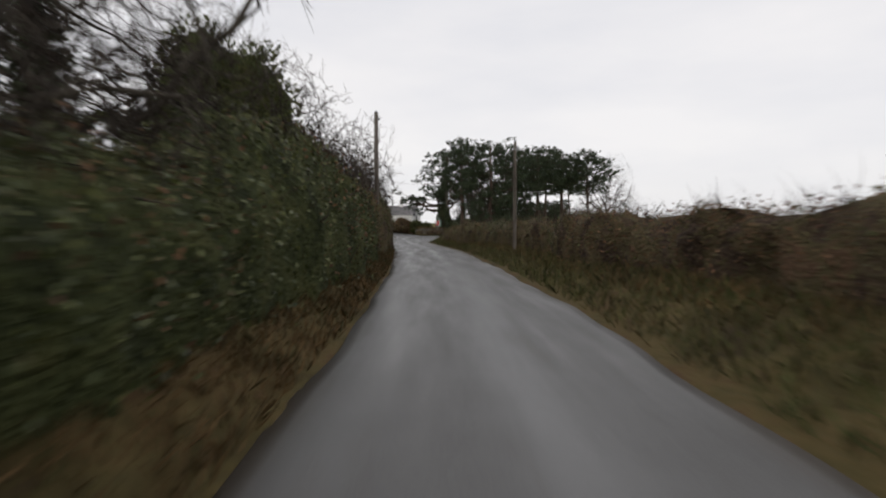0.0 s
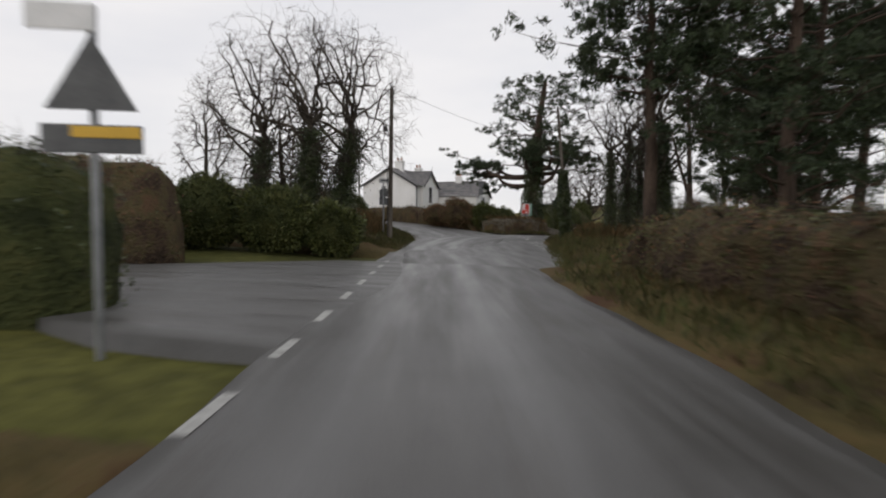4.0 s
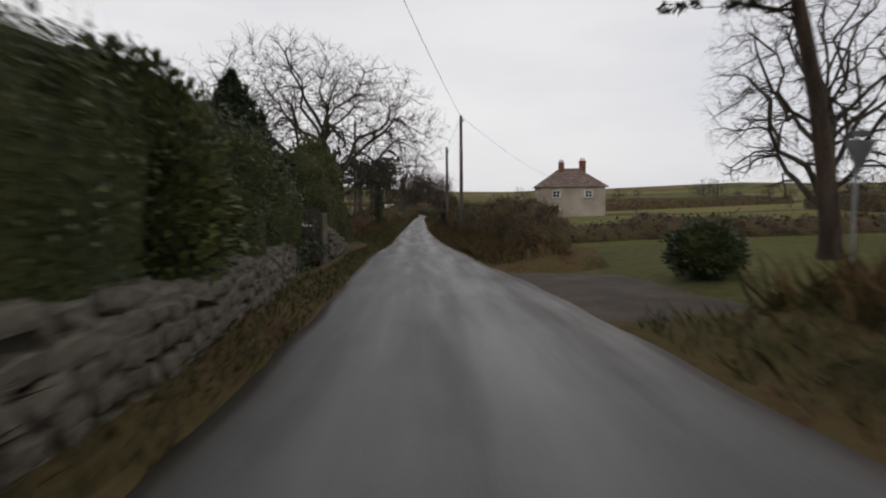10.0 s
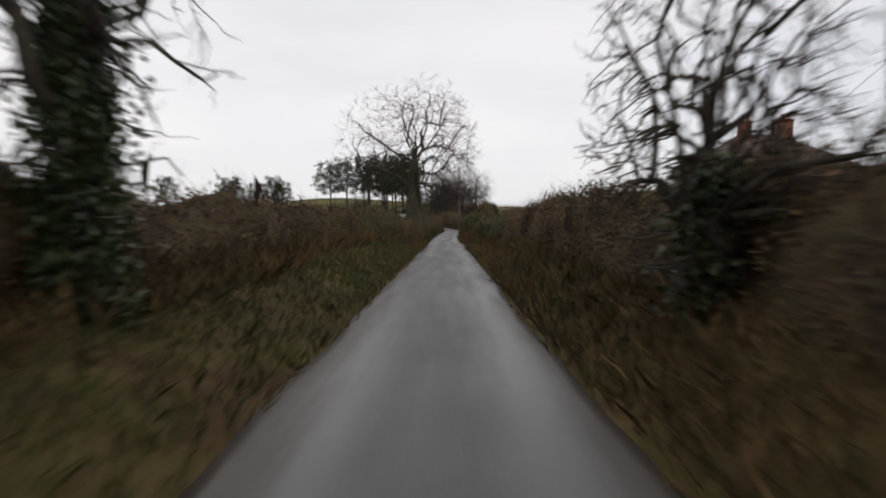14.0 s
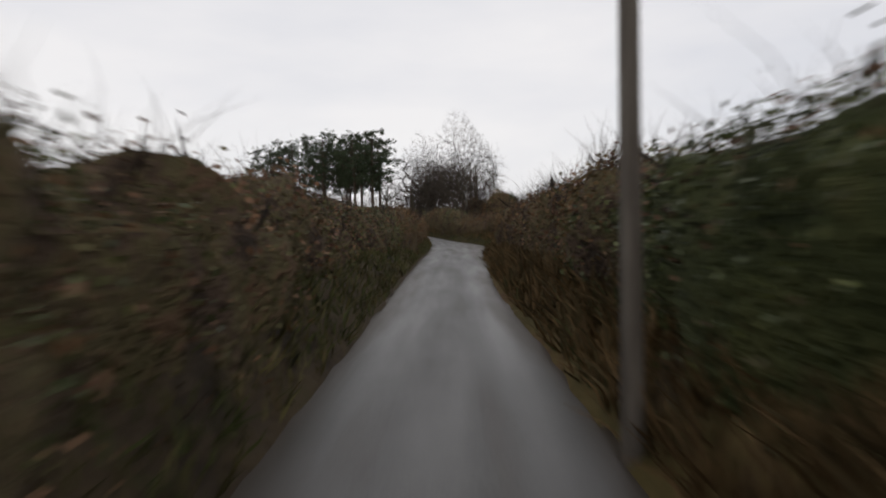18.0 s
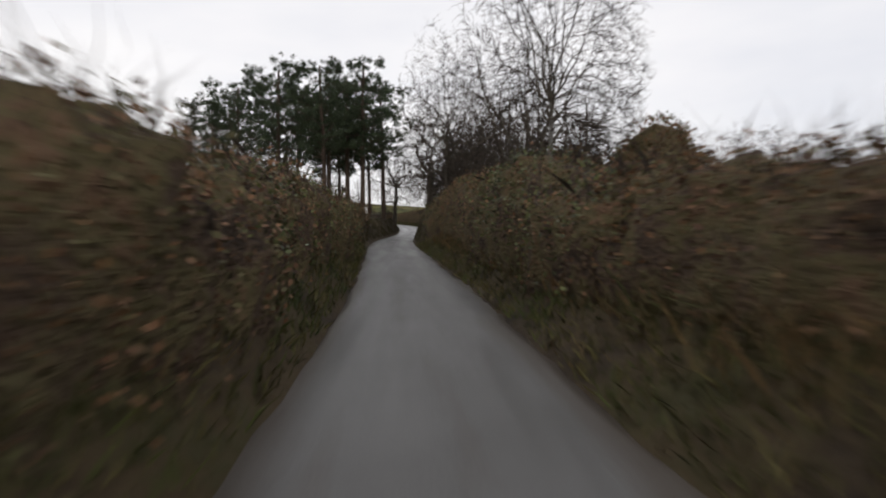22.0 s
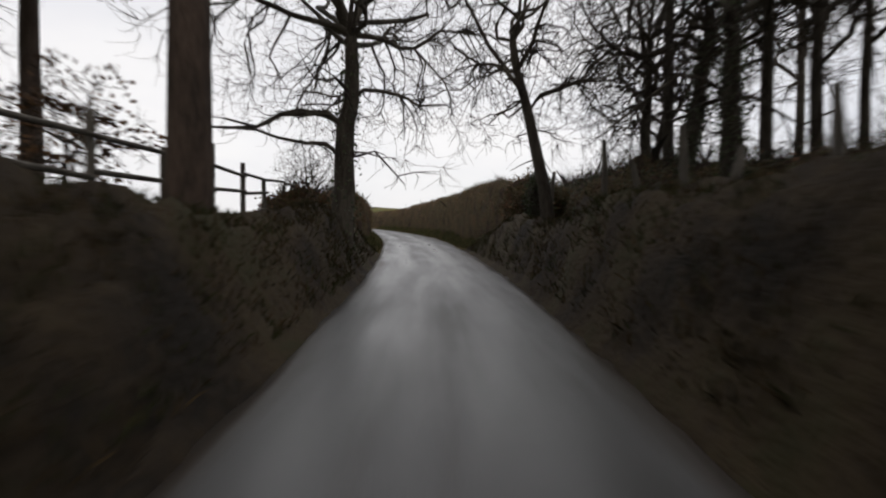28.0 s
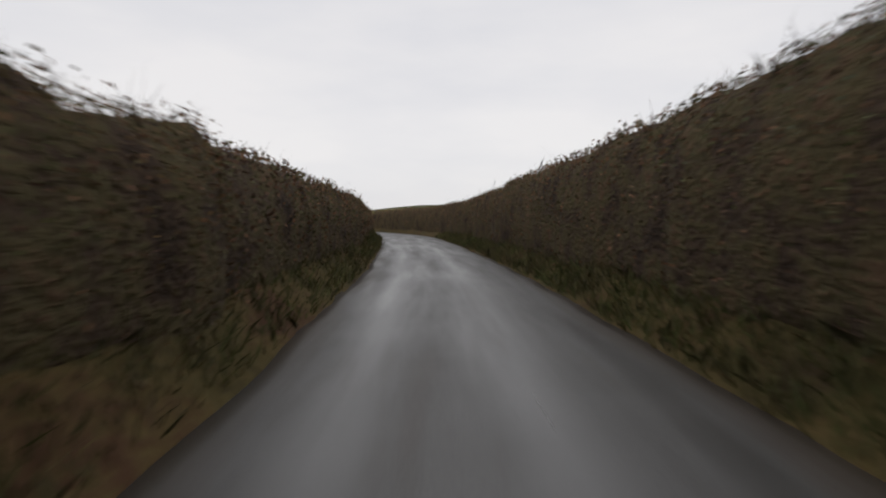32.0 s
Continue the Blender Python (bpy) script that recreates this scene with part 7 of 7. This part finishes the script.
for (s0, o0), (s1, o1) in zip(fposts, fposts[1:]):
    for z in (1.35, 1.85, 2.25):
        if r_f.random() < 0.8:
            a, b = np.array(by_lane(s0, o0 + 0.06, z)), np.array(by_lane(s1, o1 + 0.06, z + r_f.normal() * 0.05))
            part("rail", tube_mesh("rail", [(np.array([a, (a + b) / 2, b]), np.array([0.035, 0.037, 0.033]))], M_FENCEWOOD, 5), M_FENCEWOOD, fence).matrix_parent_inverse = finv
for s, off, h in ((303, 3.6, 1.0), (304.2, 3.7, 1.3), (305.6, 3.5, 0.9), (307.2, 3.6, 1.4), (309.0, 3.6, 1.1), (310.2, 3.4, 1.6), (314.2, 3.3, 1.3), (315.6, 3.6, 1.1), (317.4, 3.5, 0.9), (190.2, -3.6, 1.3)):
    st = thing("fence_stake", by_lane(s, off, 1.35 if s > 300 else 0.9), "rough broken timber stake on the bank", "post", "bank stakes")
    part("stake", tube_mesh("stake", [(np.array([[0, 0, -0.3], [0.03, 0.02, h * 0.6], [0.1 * (s % 3 - 1), 0.05, h]]), np.array([0.07, 0.065, 0.045]))], M_FENCEWOOD, 7), M_FENCEWOOD, st)

# ivy on the lamp pole
r_iv = np.random.default_rng(61)
iv_u, iv_a = r_iv.random(3400), r_iv.random(3400) * 2 * np.pi
iv_r = 0.12 + 0.24 * r_iv.random(3400) ** 0.6 * (1.1 - 0.3 * np.sin(iv_u * 9))
iv_c = np.stack([-0.05 - 0.2 * iv_u + np.cos(iv_a) * iv_r, 0.1 * iv_u + np.sin(iv_a) * iv_r, iv_u * 4.1], 1)
part("ivy", leaves("ivy", iv_c, 0.13, M_IVY, None, 0.8, 61), M_IVY, lamp, "thick climbing ivy")["kind"] = "stuff"

# ---- the island's rubble wall: every stone a piece of its own ----
def rubble_wall(name, line, heights, thick, label, seed, limit=300):
    """A field-stone wall along a polyline: an earth-filled core and stones in uneven courses."""
    r = np.random.default_rng(seed)
    p = np.array(line, float)
    far = np.r_[0, np.cumsum(np.linalg.norm(np.diff(p[:, :2], axis=0), axis=1))]
    t = thing(name, (*p[0][:2], p[0][2]), label, "wall")
    inv = t.matrix_basis.inverted()
    n = int(far[-1] / 0.3)
    s = np.linspace(0, far[-1], n)
    c = np.stack([np.interp(s, far, p[:, k]) for k in range(3)], 1)
    d = np.gradient(c[:, :2], axis=0)
    d /= np.linalg.norm(d, axis=1, keepdims=True)
    nr = np.stack([d[:, 1], -d[:, 0]], 1)
    h = np.interp(s, far, heights) * (1 + 0.05 * wave(s, seed, 0.5, 1.3))
    prof = [(-0.42, -0.3), (-0.3, 0.88), (0.3, 0.88), (0.42, -0.3)]
    v = np.stack([np.concatenate([c[:, :2] + nr * thick * a, (c[:, 2] + np.where(np.array(b) < 0, -0.3, h * b))[:, None]], 1) for a, b in prof], 1)
    i = np.arange(n - 1)[:, None] * 4
    j = np.arange(3)[None]
    part("core", mesh_of("core", v.reshape(-1, 3), np.stack([i + j, i + j + 1, i + 4 + j + 1, i + 4 + j], -1), 4, M_MORTAR), M_MORTAR, t, "earth and mortar core").matrix_parent_inverse = inv
    stones = []
    for k in range(7):
        bm = bmesh.new()
        bmesh.ops.create_cube(bm, size=1.0)
        bmesh.ops.bevel(bm, geom=bm.edges[:], offset=0.16, segments=1, affect="EDGES")
        for q in bm.verts:
            q.co += Vector(r.normal(size=3) * 0.085)
        me = bpy.data.meshes.new("stone")
        bm.to_mesh(me)
        bm.free()
        me.materials.append(M_STONE)
        stones.append(me)
    made, z = 0, 0.0
    hmax = max(heights)

    def lay(u, zz_, w, deep, ch, back):
        x, y, zz = (np.interp(u, s, c[:, q]) for q in range(3))
        nx, ny = (np.interp(u, s, nr[:, q]) for q in range(2))
        o = part("stone", stones[int(r.integers(7))], M_STONE, t)
        o.matrix_parent_inverse = inv
        o.matrix_basis = pose(x + nx * back, y + ny * back, zz + zz_, r.normal() * 8, r.normal() * 9, math.degrees(math.atan2(-nx, ny)) + r.normal() * 5) @ Matrix.Diagonal((w * 0.97, deep, ch * r.uniform(0.85, 1.12), 1))
    u = 0.0
    while u < far[-1]:
        w = r.uniform(0.22, 0.5)
        lay(min(u + w / 2, far[-1]), float(np.interp(u, s, h)) * 0.9 + r.normal() * 0.03, w, thick * 0.95, r.uniform(0.16, 0.24), 0.0)
        u += w
        made += 1
    while z < hmax and made < limit:
        ch = r.uniform(0.16, 0.26)
        u = r.uniform(0, 0.2)
        while u < far[-1] and made < limit:
            w = r.uniform(0.2, 0.52)
            um = u + w / 2
            if z + ch * 0.7 < np.interp(um, s, h) * 0.92 and um < far[-1]:
                lay(um, z + ch / 2 + r.normal() * 0.03, w, 0.26, ch, thick * 0.34)
                made += 1
            u += w
        z += ch
    return t


z_i = -0.25
rubble_wall("island_wall", [(6.3, 98.6, z_i + 0.15), (8.4, 97.4, z_i), (9.6, 98.9, z_i), (11.0, 101.4, z_i - 0.1), (12.6, 104.6, z_i - 0.3)], [0.9, 1.25, 1.3, 1.3, 1.2], 0.5, "rough rubble stone wall with weeds at the road fork", 501, 420)
rubble_wall("garden_wall", [by_lane(s, o, -0.02) for s, o in ((107.6, -2.35), (111, -2.5), (115, -2.8), (119.5, -3.25), (123.8, -3.95))], [0.95, 0.85, 0.85, 0.9, 1.15], 0.45, "old garden wall of pale field stone below a hedge", 502, 300)
rubble_wall("garden_wall", [by_lane(s, o, -0.02) for s, o in ((125.5, -3.25), (127, -3.2), (130, -3.2))], [1.25, 1.0, 0.6], 0.45, "short garden wall of field stone below bushes", 503, 200)
wf = Way([(6.3, 98.6, z_i + 0.1), (8.4, 97.4, z_i), (9.6, 98.9, z_i), (11.0, 101.4, z_i - 0.1), (12.6, 104.6, z_i - 0.3), (13.6, 107.2, -0.45)])
r_w = np.random.default_rng(77)
m = 900
ft = wf.put(r_w.uniform(0, 11, m), 0.38 + r_w.gamma(1.5, 0.12, m), 0.02)
tagged(part("verge_grass", blades("verge_grass", ft, r_w.uniform(0.1, 0.35, m), M_GRASS, 0.5, 0.012, 77), M_GRASS), "weeds and grass at the foot of a stone wall", "grass", kind="stuff")
ft = wf.put(r_w.uniform(0, 11, 1400), r_w.normal(size=1400) * 0.2 - 0.1, 1.2)
tagged(part("bracken", blades("bracken", ft, r_w.uniform(0.15, 0.5, 1400), M_BRACKEN, 0.7, 0.014, 78), M_BRACKEN), "dead weeds and brambles along a wall top", "grass", kind="stuff")

hedge(wf, 0.3, 10.6, 1, const(-0.75), 1.1, const(0.5), table((0, 0.5), (3, 0.45), (6, 0.5), (11, 0.65)), M_BROWNLEAF, M_CORE_BROWN, "brown bramble tangle over the top of a stone wall", 611, 170, 0.1, 14, M_BRACKEN, 0.5, group="junction hedges", bulge=0.1, taper=(0.4, 0.4))
m = 1500
ft = wf.put(r_w.uniform(0, 11, m), 0.27 + r_w.gamma(1.5, 0.05, m), r_w.random(m) * 1.0)
tagged(part("bramble_growth", leaves("bramble_growth", ft, r_w.uniform(0.05, 0.12, m), M_BROWNLEAF, None, 0.6, 79), M_BROWNLEAF), "dead bramble leaves hanging over a stone wall", "brambles", kind="stuff")
